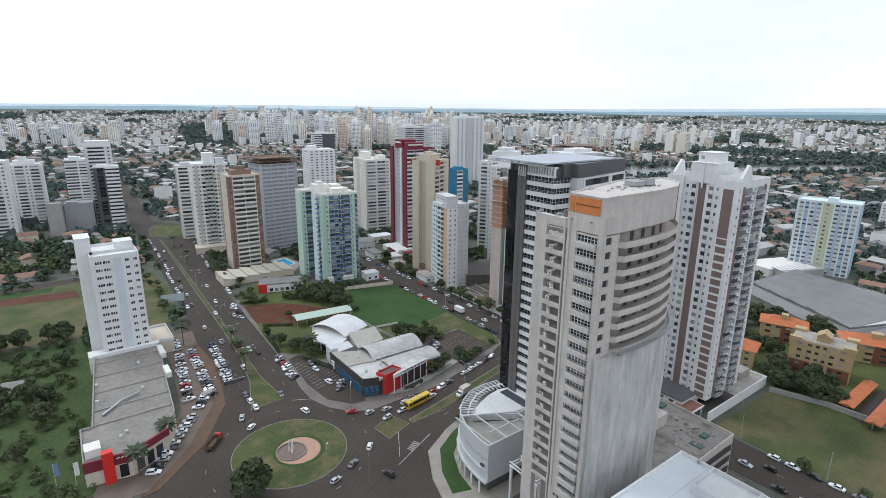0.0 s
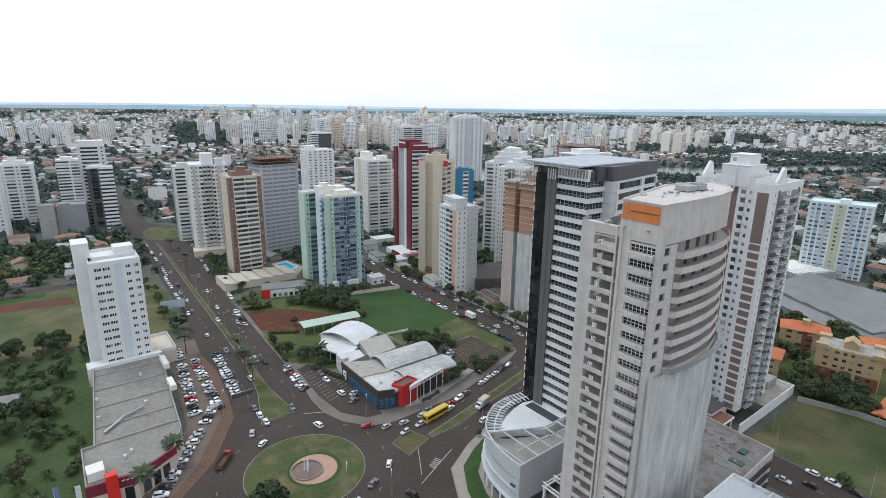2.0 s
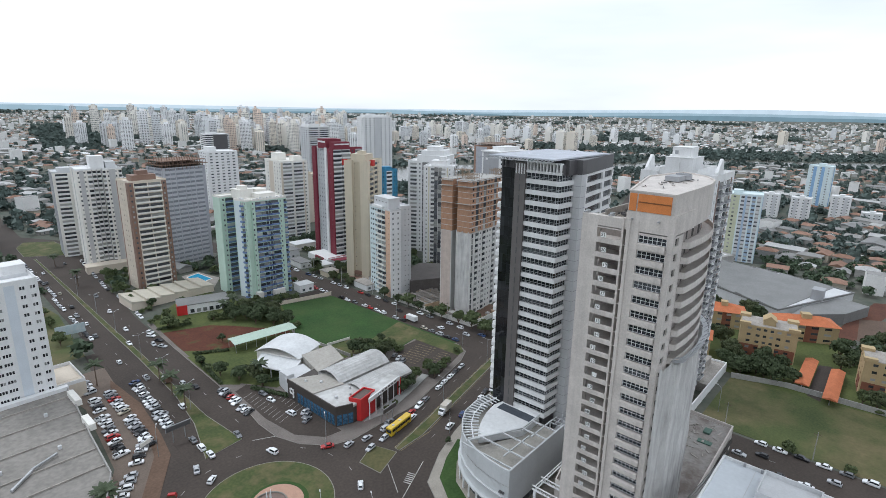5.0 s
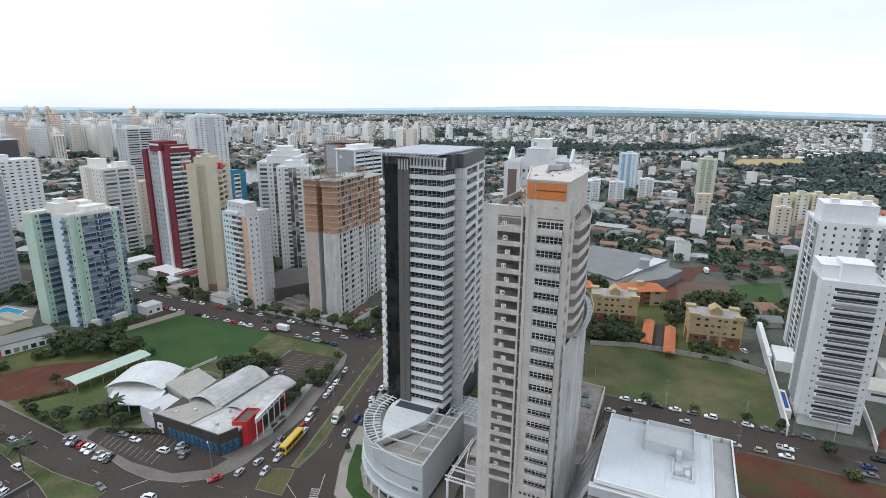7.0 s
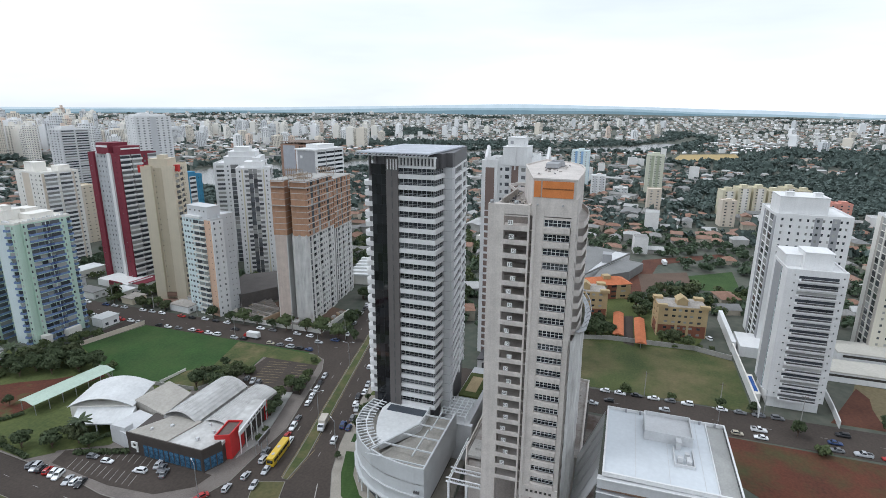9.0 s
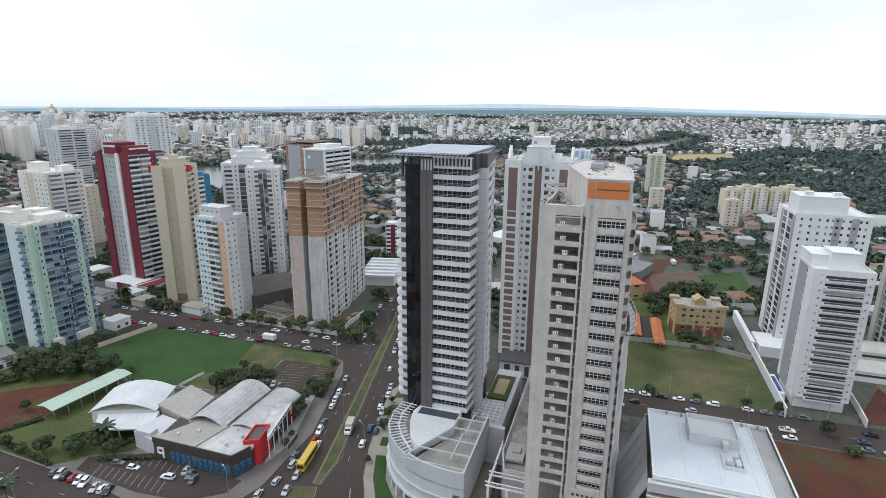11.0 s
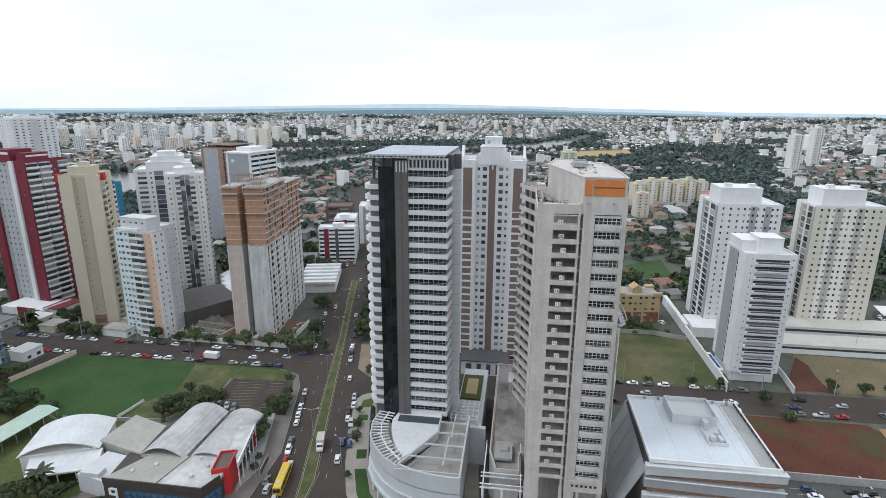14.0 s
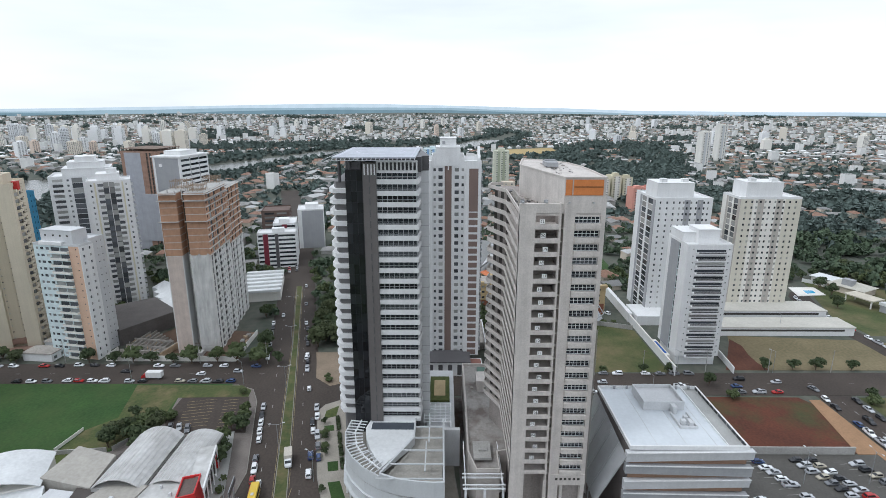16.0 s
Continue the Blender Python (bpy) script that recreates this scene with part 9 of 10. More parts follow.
hedge(84, 266, 96, 259)
hedge(94, 219, 101, 216)
hedge(86, 218.7, 91.8, 203.5, 1.3, 1.5)
for a, b in (((151.4, 140.4), (144.0, 138.6)), ((141.2, 137.9), (136.4, 136.7)), ((134.2, 136.2), (129.2, 134.9)), ((127.0, 134.3), (122.8, 133.3))):
    hedge(*a, *b, 0.7, 1.0)
hedge(163, 100, 163, 134, 1.0)
hedge(84, 306, 98, 302)


# ---- far town ----
LAKE = [p for n, z, p, *b in PLANS if n == "water_lake"][0]


def near_lake(x, y, d):
    return 400 < x < 2400 and any(inside(LAKE, x + d * math.cos(a), y + d * math.sin(a)) for a in (0, 0.8, 1.6, 2.4, 3.1, 3.9, 4.7, 5.5))


def wooded(x, y):
    """How wooded a place is, 0 to 1."""
    dx, dy = x + 24, y - 100
    d, a = math.hypot(dx, dy), math.degrees(math.atan2(-dy, dx))
    if near_lake(x, y, 48):
        return 1.0
    if 8.7 < a < 24 and 650 < d < 1750:
        return 0.97 if noise.noise(Vector((x / 150, y / 150, 3.3))) < 0.17 else 0.25
    if 31 < a < 42 and 280 < d < 640:
        return 0.97
    yaw = math.degrees(math.atan2(x, y))
    r = math.hypot(x, y)
    if 11.5 < yaw < 18 and 1600 < r < 2700:
        return 0.95
    if 0 < yaw < 24 and 420 < r < 1600:
        return 0.6 if noise.noise(Vector((x / 90, y / 90, 8.3))) > 0.42 else 0.2
    if -50 < a < -29 and 620 < d < 980:
        return 0.85 if noise.noise(Vector((x / 150, y / 150, 1.3))) < 0.25 else 0.3
    if -30 < a < 8 and 1500 < d < 1720:
        return 0.8
    v = noise.noise(Vector((x / 260, y / 260, 5.1)))
    return 0.95 if v > 0.36 else 0.16 + 0.3 * max(0.0, v)


def in_sight(x, y):
    a = math.degrees(math.atan2(x + 24, y - 30))
    return -14 < a < 138


HOUSE_ROOF = [TILE, mat("faded_clay_tiles", (0.27, 0.165, 0.12), 0.9, 0.25, 0.4, 3.0), mat("brown_tiles", (0.23, 0.135, 0.095), 0.9, 0.25, 0.4, 3.0), mat("pale_house_roof", (0.40, 0.40, 0.39), 0.8, 0.2, 0.1, 1.0), ROOFG, mat("pale_fibre_cement", (0.25, 0.245, 0.235), 0.9, 0.2, 0.2, 1.0)]
HOUSE_WALL = [mat("worn_white_wall", (0.44, 0.43, 0.41), 0.9, 0.15, 0.1, 1.0), mat("worn_grey_wall", (0.33, 0.32, 0.30), 0.9, 0.15, 0.1, 1.0), BEIGE, mat("worn_cream_wall", (0.38, 0.345, 0.28), 0.9, 0.15, 0.1, 1.0)]


def house_kinds():
    protos = []
    r = random.Random(3)
    for i in range(14):
        w, d, h = r.uniform(9, 15), r.uniform(7, 10), r.choice((3.1, 3.3, 6.0))
        rm = HOUSE_ROOF[(0, 1, 0, 2, 3, 4, 0, 5, 1, 0, 2, 5, 0, 3)[i]]
        wm = HOUSE_WALL[i % 4]
        tiled = rm in HOUSE_ROOF[:3]
        wall, roof = house_faces(w, d, h, 2.0 if tiled else 0.9, i % 3 != 0)
        th = thing("house", ("two-storey " if h > 5 else "low ") + ("house with a clay tiled roof" if tiled else "house with a pale sheet roof"), "house", group="houses")
        g = Geo()
        for q in wall:
            g.face(q)
        part("wall", g.weld(), wm, th)
        g = Geo()
        for q in roof:
            p = [v for j, v in enumerate(q) if v not in q[:j]]
            g.face(p)
        if i % 2 == 0:
            g.box(w / 2 - 3.5, w / 2 + 2.0, d / 2 - 1, d / 2 + 4, 2.5, 2.65)
        part("roof", g.weld(), rm, th)
        g = Geo()
        for sx in (-0.28, 0.05, 0.3):
            g.box(sx * w - 0.6, sx * w + 0.6, -d / 2 - 0.04, -d / 2 + 0.05, 1.0, 2.1)
            g.box(sx * w - 0.6, sx * w + 0.6, d / 2 - 0.05, d / 2 + 0.04, 1.0, 2.1)
        part("window_panes", g, PANE, th, kind="stuff")
        protos.append(th)
    return protos


def far_town():
    protos, used, things = house_kinds(), set(), 0
    hq, hm, tq, nq, taken, limit = [], [], [], [], set(), 0
    tvar = [leaf_quads(50 + i, crown_blobs(random.Random(i), 4.4, 0.6, 5.5, 5), 26, 1.55) for i in range(5)]
    tnear = [leaf_quads(60 + i, crown_blobs(random.Random(30 + i), 4.4, 0.6, 5.5, 6), 80, 0.95) for i in range(5)]
    tlow = [leaf_quads(70 + i, crown_blobs(random.Random(9 + i), 4.6, 0.6, 5.5, 4), 11, 2.5) for i in range(4)]
    # the last two are paler, to put haze into far walls and roofs
    mats = HOUSE_ROOF + HOUSE_WALL + [mat("white_block_wall", (0.74, 0.73, 0.71), 0.9, 0.1, 0.1, 1.0), mat("haze_pale_roof", (0.72, 0.72, 0.71), 0.8, 0.15, 0.1, 1.0)]
    r = random.Random(21)

    def put_tree(x, y, s, fine):
        if math.hypot(x, y) > 2500 and r.random() < 0.6:
            return
        close = fine and math.hypot(x, y - 60) < 520
        q = (tnear if close else tvar if fine else tlow)[r.randrange(4)]
        a = r.uniform(0, 6.283)
        c, n = math.cos(a), math.sin(a)
        p = q @ np.array([[c, n, 0], [-n, c, 0], [0, 0, 1]]) * s
        (nq if close else tq).append(p + np.array([x, y, terrain_height(x, y) - 0.3]))

    for lo, hi, step in ((215, 620, 17.5), (620, 1000, 20), (1000, 1900, 29), (1900, 3300, 36), (3300, 4300, 60)):
        n = int(hi / step) + 1
        for i in range(-n // 3, n + 1):
            for j in range(-n, n + 1):
                x, y = i * step + r.uniform(-0.3, 0.3) * step, 100 + j * step + r.uniform(-0.3, 0.3) * step
                d = math.hypot(x, y - 60)
                if not lo <= d < hi or not in_sight(x, y):
                    continue
                # streets are left free every few plots
                if i % 5 == 0 and d < 1000:
                    continue
                on = [nm for nm, z in plans_at(x, y)]
                if any(not nm.startswith("lot_west") for nm in on):
                    continue
                near = d < 1000
                if near and built(x, y, 9):
                    if r.random() < 0.25 and not built(x, y, 4):
                        put_tree(x, y, r.uniform(0.6, 1.0), True)
                    continue
                w = wooded(x, y)
                if x < 60 and y < 330 and d < 420:
                    w = 0.9
                if 225 < x < 322 and 0 < y < 130:
                    continue
                if w > 0.5:
                    k = max(1, int((step / (9.5 if d < 1000 else 13)) ** 2 * w * (1 if d < 1900 else 0.6)))
                    for _ in range(k):
                        tx, ty = x + r.uniform(-0.55, 0.55) * step, y + r.uniform(-0.55, 0.55) * step
                        if not (near and built(tx, ty, 4)) and not any(nm.startswith(("road", "water", "lot", "clearing")) for nm, z in plans_at(tx, ty)):
                            put_tree(tx, ty, r.uniform(0.9, 1.6) * (1.0 if d < 1900 else 1.3), d < 1000)
                    if d < 1900 or r.random() < 0.7:
                        continue
                if r.random() < 0.10 or (190 < x < 330 and 165 < y < 440):
                    continue
                if any(nm.startswith(("road", "water", "lot", "clearing")) for a in (-9, 9) for b in (-9, 9) for nm, z in plans_at(x + a, y + b)):
                    continue
                for ci in range(-1, 2):
                    for cj in range(-1, 2):
                        taken.add((int(x // 5) + ci, int(y // 5) + cj))
                limit = len(taken)
                z = terrain_height(x, y) - 0.06
                rot = 90 * r.randrange(4) + 14 * noise.noise(Vector((x / 500, y / 500, 0))) * 3 + r.uniform(-4, 4)
                if d < 640 and things < 115:
                    things += 1
                    k = r.randrange(len(protos))
                    m = pose(x, y, z, 0, 0, rot) @ Matrix.Diagonal((r.uniform(0.85, 1.15), r.uniform(0.9, 1.1), 1, 1))
                    o = protos[k] if k not in used else copy_thing(protos[k], Matrix())
                    used.add(k)
                    o.matrix_basis = m
                else:
                    big = r.random() < 0.08
                    tall = r.random() < (0.02 if d < 1500 else 0.06)
                    if tall:
                        wl, rf = house_faces(r.uniform(11, 18), r.uniform(10, 14), r.uniform(9, 22), 0.3, True, 0.0)
                        kr, kw = r.choice((3, 3, 5)), 10
                    elif big:
                        wl, rf = house_faces(r.uniform(20, 34), r.uniform(12, 18), r.uniform(5, 7), 1.6, False)
                        kr, kw = r.choice((3, 3, 4, 5)), 6 + r.randrange(2)
                    else:
                        wl, rf = house_faces(r.uniform(9, 16), r.uniform(7, 11), r.choice((3.2, 3.4, 6)), r.uniform(1.6, 2.3), r.random() < 0.7)
                        # beyond 1300 m the paler colours carry the haze
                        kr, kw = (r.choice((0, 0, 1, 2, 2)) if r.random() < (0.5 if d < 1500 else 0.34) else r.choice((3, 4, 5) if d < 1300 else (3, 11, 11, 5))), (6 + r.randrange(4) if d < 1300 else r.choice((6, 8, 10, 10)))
                    a = radians(rot)
                    c, n2 = math.cos(a), math.sin(a)
                    R = np.array([[c, n2, 0], [-n2, c, 0], [0, 0, 1]])
                    for q in wl + rf:
                        hq.append(np.array(q) @ R + np.array([x, y, z]))
                    hm += [kw] * 4 + [kr] * 4
                for _ in range(6 if d < 1000 else 3 if d < 1900 else 1):
                    if r.random() < 0.62:
                        tx, ty = x + r.choice((-1, 1)) * r.uniform(0.33, 0.55) * step, y + r.uniform(-0.55, 0.55) * step
                        if not (near and built(tx, ty, 3)) and not plans_at(tx, ty):
                            put_tree(tx, ty, r.uniform(0.5, 1.0), d < 1000)
    # garden and street trees of the nearer quarters
    for _ in range(9000):
        a, d = r.uniform(-0.62, 1.62), math.sqrt(r.uniform(250 ** 2, 1000 ** 2))
        x, y = -10 + d * math.cos(a), 60 + d * math.sin(a)
        cell = (int(x // 5), int(y // 5))
        if cell in taken or built(x, y, 4) or plans_at(x, y):
            continue
        taken.add(cell)
        put_tree(x, y, r.uniform(0.55, 1.25), d < 480)
        if len(taken) > limit + 3600:
            break
    wq = []
    wild = [leaf_quads(90 + i, crown_blobs(random.Random(i + 40), 4.4, 0.4, 5.5, 6), 180, 0.58) for i in range(5)]
    for k, (x, y, s) in enumerate(WILD):
        if math.hypot(x, y) > 460:
            put_tree(x, y, s, True)
            continue
        a = r.uniform(0, 6.283)
        c, n = math.cos(a), math.sin(a)
        wq.append(wild[k % 5] @ np.array([[c, n, 0], [-n, c, 0], [0, 0, 1]]) * s + np.array([x, y, ground_z(x, y) - 0.2]))
    tagged(new("undergrowth", mass("undergrowth", np.concatenate(wq), LEAF2)), "dense green bushes and young trees on open lots", "bushes", kind="stuff")
    for k, th in enumerate(protos):
        if k not in used:
            th.matrix_basis = pose(420 + 30 * k, -60, -0.06)
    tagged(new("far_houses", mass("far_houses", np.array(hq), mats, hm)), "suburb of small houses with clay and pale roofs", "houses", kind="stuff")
    tagged(new("garden_trees", mass("garden_trees", np.concatenate(nq), LEAFMID)), "dark green trees between the houses of the town", "trees", kind="stuff")
    tagged(new("far_trees", mass("far_trees", np.concatenate(tq), LEAF_HAZE)), "dark woods and garden trees across the town, tinted with haze", "trees", kind="stuff")


far_town()
th = thing("house", "small white house with arched porch in the greenery", "house", -20, 259, 0, -14)
g = Geo()
g.box(-3.5, 3.5, -3, 3, 0, 3.2)
part("wall", g, WHITE, th)
wl, rf = house_faces(7, 6, 3.2, 1.3, False, 0.4)
g = Geo()
for q in rf:
    g.face([v for j, v in enumerate(q) if v not in q[:j]])
part("roof", g.weld(), HOUSE_ROOF[5], th)
# dark panels paint the shade under the porch arches
for x in (-2.0, 0.2, 2.2):
    g = Geo()
    g.box(x - 0.6, x + 0.6, -3.06, -2.95, 0.2, 2.3)
    part("arch_opening", g, SHADE, th)


# ---- skyline ----
def skyline():
    r = random.Random(11)
    # whites lifted above the nearer towers, haze put into the colour
    cols = [mat("bright_white_tower", (0.80, 0.80, 0.80), 0.85, 0.06), mat("bright_ivory_tower", (0.78, 0.75, 0.69), 0.85, 0.06), mat("pale_sand_tower", (0.72, 0.66, 0.57), 0.85, 0.06), mat("pale_grey_tower", (0.66, 0.67, 0.68), 0.85, 0.06)]
    cols += [cols[0], cols[1], mat("pale_salmon_tower", (0.70, 0.58, 0.49), 0.85, 0.06), cols[0]]
    kinds = []
    for i in range(12):
        w, d, nf = r.uniform(15, 24), r.uniform(14, 20), r.randrange(14, 26)
        g = Geo()
        h = nf * 3.0
        g.box(-w / 2, w / 2, -d / 2, d / 2, -4, h)
        g.box(-w / 5, w / 4, -d / 4, d / 5, h, h + r.uniform(3, 7))
        nb = 3 + i % 3
        for f in range(nf):
            z = f * 3.0 + 1.0
            for k in range(nb):
                u = -w / 2 + (k + 0.25) * w / nb
                g.box(u, u + w / nb * 0.5, -d / 2 - 0.1, -d / 2 + 0.1, z, z + 1.3, 1)
                u = -d / 2 + (k + 0.25) * d / nb
                g.box(-w / 2 - 0.1, -w / 2 + 0.1, u, u + d / nb * 0.5, z, z + 1.3, 1)
        kinds.append((g.mesh("skyline_tower", [cols[i % len(cols)], PANE]), h))
    spots = []

    def band(n, yaw0, yaw1, d0, d1, h0, h1, gap=26):
        k = 0
        for _ in range(n * 20):
            if k >= n:
                break
            a, d = radians(r.uniform(yaw0, yaw1)), r.uniform(d0, d1)
            x, y = d * math.sin(a), d * math.cos(a)
            if near_lake(x, y, 40) or inside(LAKE, x, y) or any(math.hypot(x - p, y - q) < gap for p, q in spots):
                continue
            k += 1
            spots.append((x, y))
            me, h = kinds[r.randrange(len(kinds))]
            o = new("skyline_tower", me)
            s = r.uniform(h0, h1) / h
            o.matrix_basis = pose(x, y, terrain_height(x, y) - 1, 0, 0, r.choice((0, 90, 20, 60))) @ Matrix.Diagonal((1, 1, s, 1))
            tagged(o, "distant pale apartment tower on the skyline", "tower", "skyline towers")

    band(106, 13.5, 38, 1500, 2700, 48, 88)
    band(60, 24, 40, 1350, 1900, 45, 75)
    band(75, 38, 63, 1500, 2400, 28, 55)
    band(18, -4, 7, 1650, 2100, 35, 62)
    band(22, 63, 92, 1900, 2900, 25, 48)
    band(16, 92, 130, 1500, 2800, 22, 42)


skyline()


# ---- vehicles ----
def paint_mat(name, c):
    m = mat(name, c, 0.28, 0.05, 0.5, 4.0, spec=0.6)
    return m


CAR_PAINT = {
    "white": paint_mat("white_car_paint", (0.78, 0.79, 0.80)), "silver": paint_mat("silver_car_paint", (0.46, 0.47, 0.49)),
    "grey": paint_mat("grey_car_paint", (0.16, 0.165, 0.175)), "black": paint_mat("black_car_paint", (0.018, 0.018, 0.021)),
    "red": paint_mat("red_car_paint", (0.38, 0.02, 0.018)), "blue": paint_mat("blue_car_paint", (0.03, 0.06, 0.16)),
    "beige": paint_mat("beige_car_paint", (0.42, 0.38, 0.30))}
CAR_GLASS = mat("car_glass", (0.018, 0.022, 0.026), 0.06, 0.1, 1.0, 5.0, spec=0.7)
RIM = mat("wheel_rim", (0.40, 0.41, 0.42), 0.4, 0.1, 2.0, 9.0, metal=0.6)
TAIL = mat("tail_lamp_red", (0.45, 0.02, 0.02), 0.3, 0.1)
LAMPW = mat("headlamp_glass", (0.72, 0.74, 0.76), 0.15, 0.1)


def ring_loft(g, rings, mi=0):
    """Skin a row of cross-sections with the same number of corners."""
    n, k = len(rings[0]), len(g.v)
    for r in rings:
        g.v += [tuple(p) for p in r]
    for i in range(len(rings) - 1):
        for j in range(n):
            a, b = k + i * n + j, k + i * n + (j + 1) % n
            g.f.append((a, b, b + n, a + n))
            g.m.append(mi)
    g.f.append(tuple(k + j for j in reversed(range(n))))
    g.f.append(tuple(k + (len(rings) - 1) * n + j for j in range(n)))
    g.m += [mi, mi]


WHEEL = None


def wheel_mesh():
    g = Geo()
    g.tube((0, -0.1, 0), (0, 0.1, 0), 0.32, n=14)
    g.tube((0, -0.115, 0), (0, 0.115, 0), 0.19, n=10, mi=1)
    return g.mesh("wheel", [BLACK, RIM])


def car_proto(kind, colour, far):
    L, W, H, c0, c1, r0, r1 = {"hatch": (3.9, 1.68, 1.48, 0.95, -1.8, 0.15, -1.45), "sedan": (4.45, 1.74, 1.45, 0.95, -1.55, 0.2, -0.95), "suv": (4.5, 1.84, 1.70, 1.0, -2.12, 0.3, -1.75), "pickup": (5.2, 1.86, 1.74, 1.15, -0.75, 0.45, -0.5)}[kind]
    word = {"hatch": "small hatchback car", "sedan": "saloon car", "suv": "tall estate car", "pickup": "pickup truck with an open bed"}[kind]
    th = thing("car", f"{colour} {word} standing on the asphalt", "car", group="cars")
    paint = CAR_PAINT[colour]
    hw, belt = W / 2, H * 0.60
    g = Geo()
    front, rear = L / 2, -L / 2
    prof = [(front, 0.30, 0.58, 0.80), (front - 0.12, 0.22, 0.68, 0.93), (front - 0.55, 0.2, belt - 0.12, 0.99), (c0, 0.2, belt, 1.0), (c1 + 0.3, 0.2, belt + 0.03, 1.0), (rear + 0.35, 0.2, belt + (0.0 if kind != "sedan" else -0.03), 0.98), (rear + 0.06, 0.24, belt - 0.06, 0.92), (rear, 0.32, belt - 0.16, 0.86)]
    rings = []
    for x, zb, zt, k in prof:
        a = hw * k
        rings.append([(x, -a * 0.9, zb), (x, -a, zb + 0.18), (x, -a, zt - 0.12), (x, -a * 0.88, zt), (x, a * 0.88, zt), (x, a, zt - 0.12), (x, a, zb + 0.18), (x, a * 0.9, zb)])
    ring_loft(g, rings)
    b0, t0 = hw * 0.90, hw * 0.70
    lo, hi = belt - 0.02, H
    m = (hi - 0.09)
    base = [(c0, -b0, lo), (c0, b0, lo), (c1, b0, lo), (c1, -b0, lo)]
    mid = [(r0 + 0.05, -t0 - 0.03, m), (r0 + 0.05, t0 + 0.03, m), (r1 - 0.05, t0 + 0.03, m), (r1 - 0.05, -t0 - 0.03, m)]
    roof = [(r0 - 0.12, -t0 + 0.08, hi), (r0 - 0.12, t0 - 0.08, hi), (r1 + 0.12, t0 - 0.08, hi), (r1 + 0.12, -t0 + 0.08, hi)]
    ring_loft(g, [base, mid, roof])
    if kind == "pickup":
        g.box(rear + 0.15, c1 - 0.1, -hw * 0.8, hw * 0.8, belt + 0.005, belt + 0.02, 1)
        for s in (-1, 1):
            g.box(rear + 0.1, c1 - 0.05, s * hw * 0.86 - 0.05, s * hw * 0.86 + 0.05, belt - 0.05, belt + 0.22)
        g.box(rear + 0.05, rear + 0.13, -hw * 0.8, hw * 0.8, belt - 0.2, belt + 0.22)
    part("body", g, [paint, BLACK], th)

    def pane(name, a, b, c, d, k=0.09):
        a, b, c, d = (Vector(v) for v in (a, b, c, d))
        mid = (a + b + c + d) / 4
        q = [v + (mid - v) * k for v in (a, b, c, d)]
        n = (b - a).cross(d - a).normalized() * 0.02
        if n.dot(mid - Vector((0, 0, 0.7))) < 0:
            n = -n
        g = Geo()
        ring_loft(g, [[v - n for v in q], [v + n for v in q]])
        if far:
            shell.append(g)
        else:
            part(name, g, CAR_GLASS, th)

    shell = []
    pane("windscreen", base[0], base[1], mid[1], mid[0], 0.10)
    pane("rear_window", base[2], base[3], mid[3], mid[2], 0.14)
    pane("side_window", base[3], base[0], mid[0], mid[3], 0.13)
    pane("side_window", base[1], base[2], mid[2], mid[1], 0.13)
    if far:
        g = Geo()
        for q in shell:
            n = len(g.v)
            g.v += q.v
            g.f += [tuple(i + n for i in f) for f in q.f]
            g.m += q.m
        part("glasshouse", g, CAR_GLASS, th)
        for x in (front - 0.75, rear + 0.78):
            g = Geo()
            g.tube((x, -hw + 0.02, 0.32), (x, hw - 0.02, 0.32), 0.32, n=12)
            part("axle", g, BLACK, th)
        return th
    for x in (front - 0.75, rear + 0.78):
        for s in (-1, 1):
            o = part("wheel", WHEEL, None, th)
            o.location = (x, s * (hw - 0.1), 0.32)
    for s in (-1, 1):
        g = Geo()
        g.box(front - 0.16, front - 0.01, s * hw * 0.68 - 0.16, s * hw * 0.68 + 0.16, 0.54, 0.69)
        part("headlamp", g, LAMPW, th)
        g = Geo()
        g.box(rear + 0.01, rear + 0.10, s * hw * 0.74 - 0.13, s * hw * 0.74 + 0.13, belt - 0.27, belt - 0.1)
        part("tail_lamp", g, TAIL, th)
    return th


WHEEL = wheel_mesh()
FLEET = {}
crng = random.Random(5)


def park(x, y, rot, kind=None, colour=None):
    kind = kind or crng.choices(("hatch", "sedan", "suv", "pickup"), (45, 27, 22, 6))[0]
    colour = colour or crng.choices(("white", "silver", "grey", "black", "red", "blue", "beige"), (36, 23, 14, 18, 4, 3, 2))[0]
    m = pose(x, y, ground_z(x, y) + 0.003, 0, 0, rot)
    far = math.hypot(x - 60, y - 100) > 125
    if (kind, colour, far) in FLEET:
        return copy_thing(FLEET[kind, colour, far], m)
    th = car_proto(kind, colour, far)
    th.matrix_basis = m
    FLEET[kind, colour, far] = th
    return th


def row(x0, y0, x1, y1, n, turn, skip=()):
    """n cars in a row from one end to the other, each turned from the world's x axis."""
    for i in range(n):
        if i in skip:
            continue
        t = i / max(1, n - 1)
        park(x0 + (x1 - x0) * t + crng.uniform(-0.2, 0.2), y0 + (y1 - y0) * t + crng.uniform(-0.15, 0.15), turn + crng.choice((0, 180)) + crng.uniform(-3, 3))


# car park of the low shops
row(40.2, 254, 35.0, 211, 15, 8, (4,))
row(46.0, 256, 43.4, 210, 16, 12, (7,))
row(55.6, 258, 52.2, 217, 17, 15)
row(43.5, 214, 16, 171, 17, -25, (5,))
row(41, 262, 41.5, 272, 4, 10)
# kerbs of the avenue
row(77.0, 227, 76.2, 214, 6, 20)
row(75.6, 209, 75.9, 204, 3, 20)
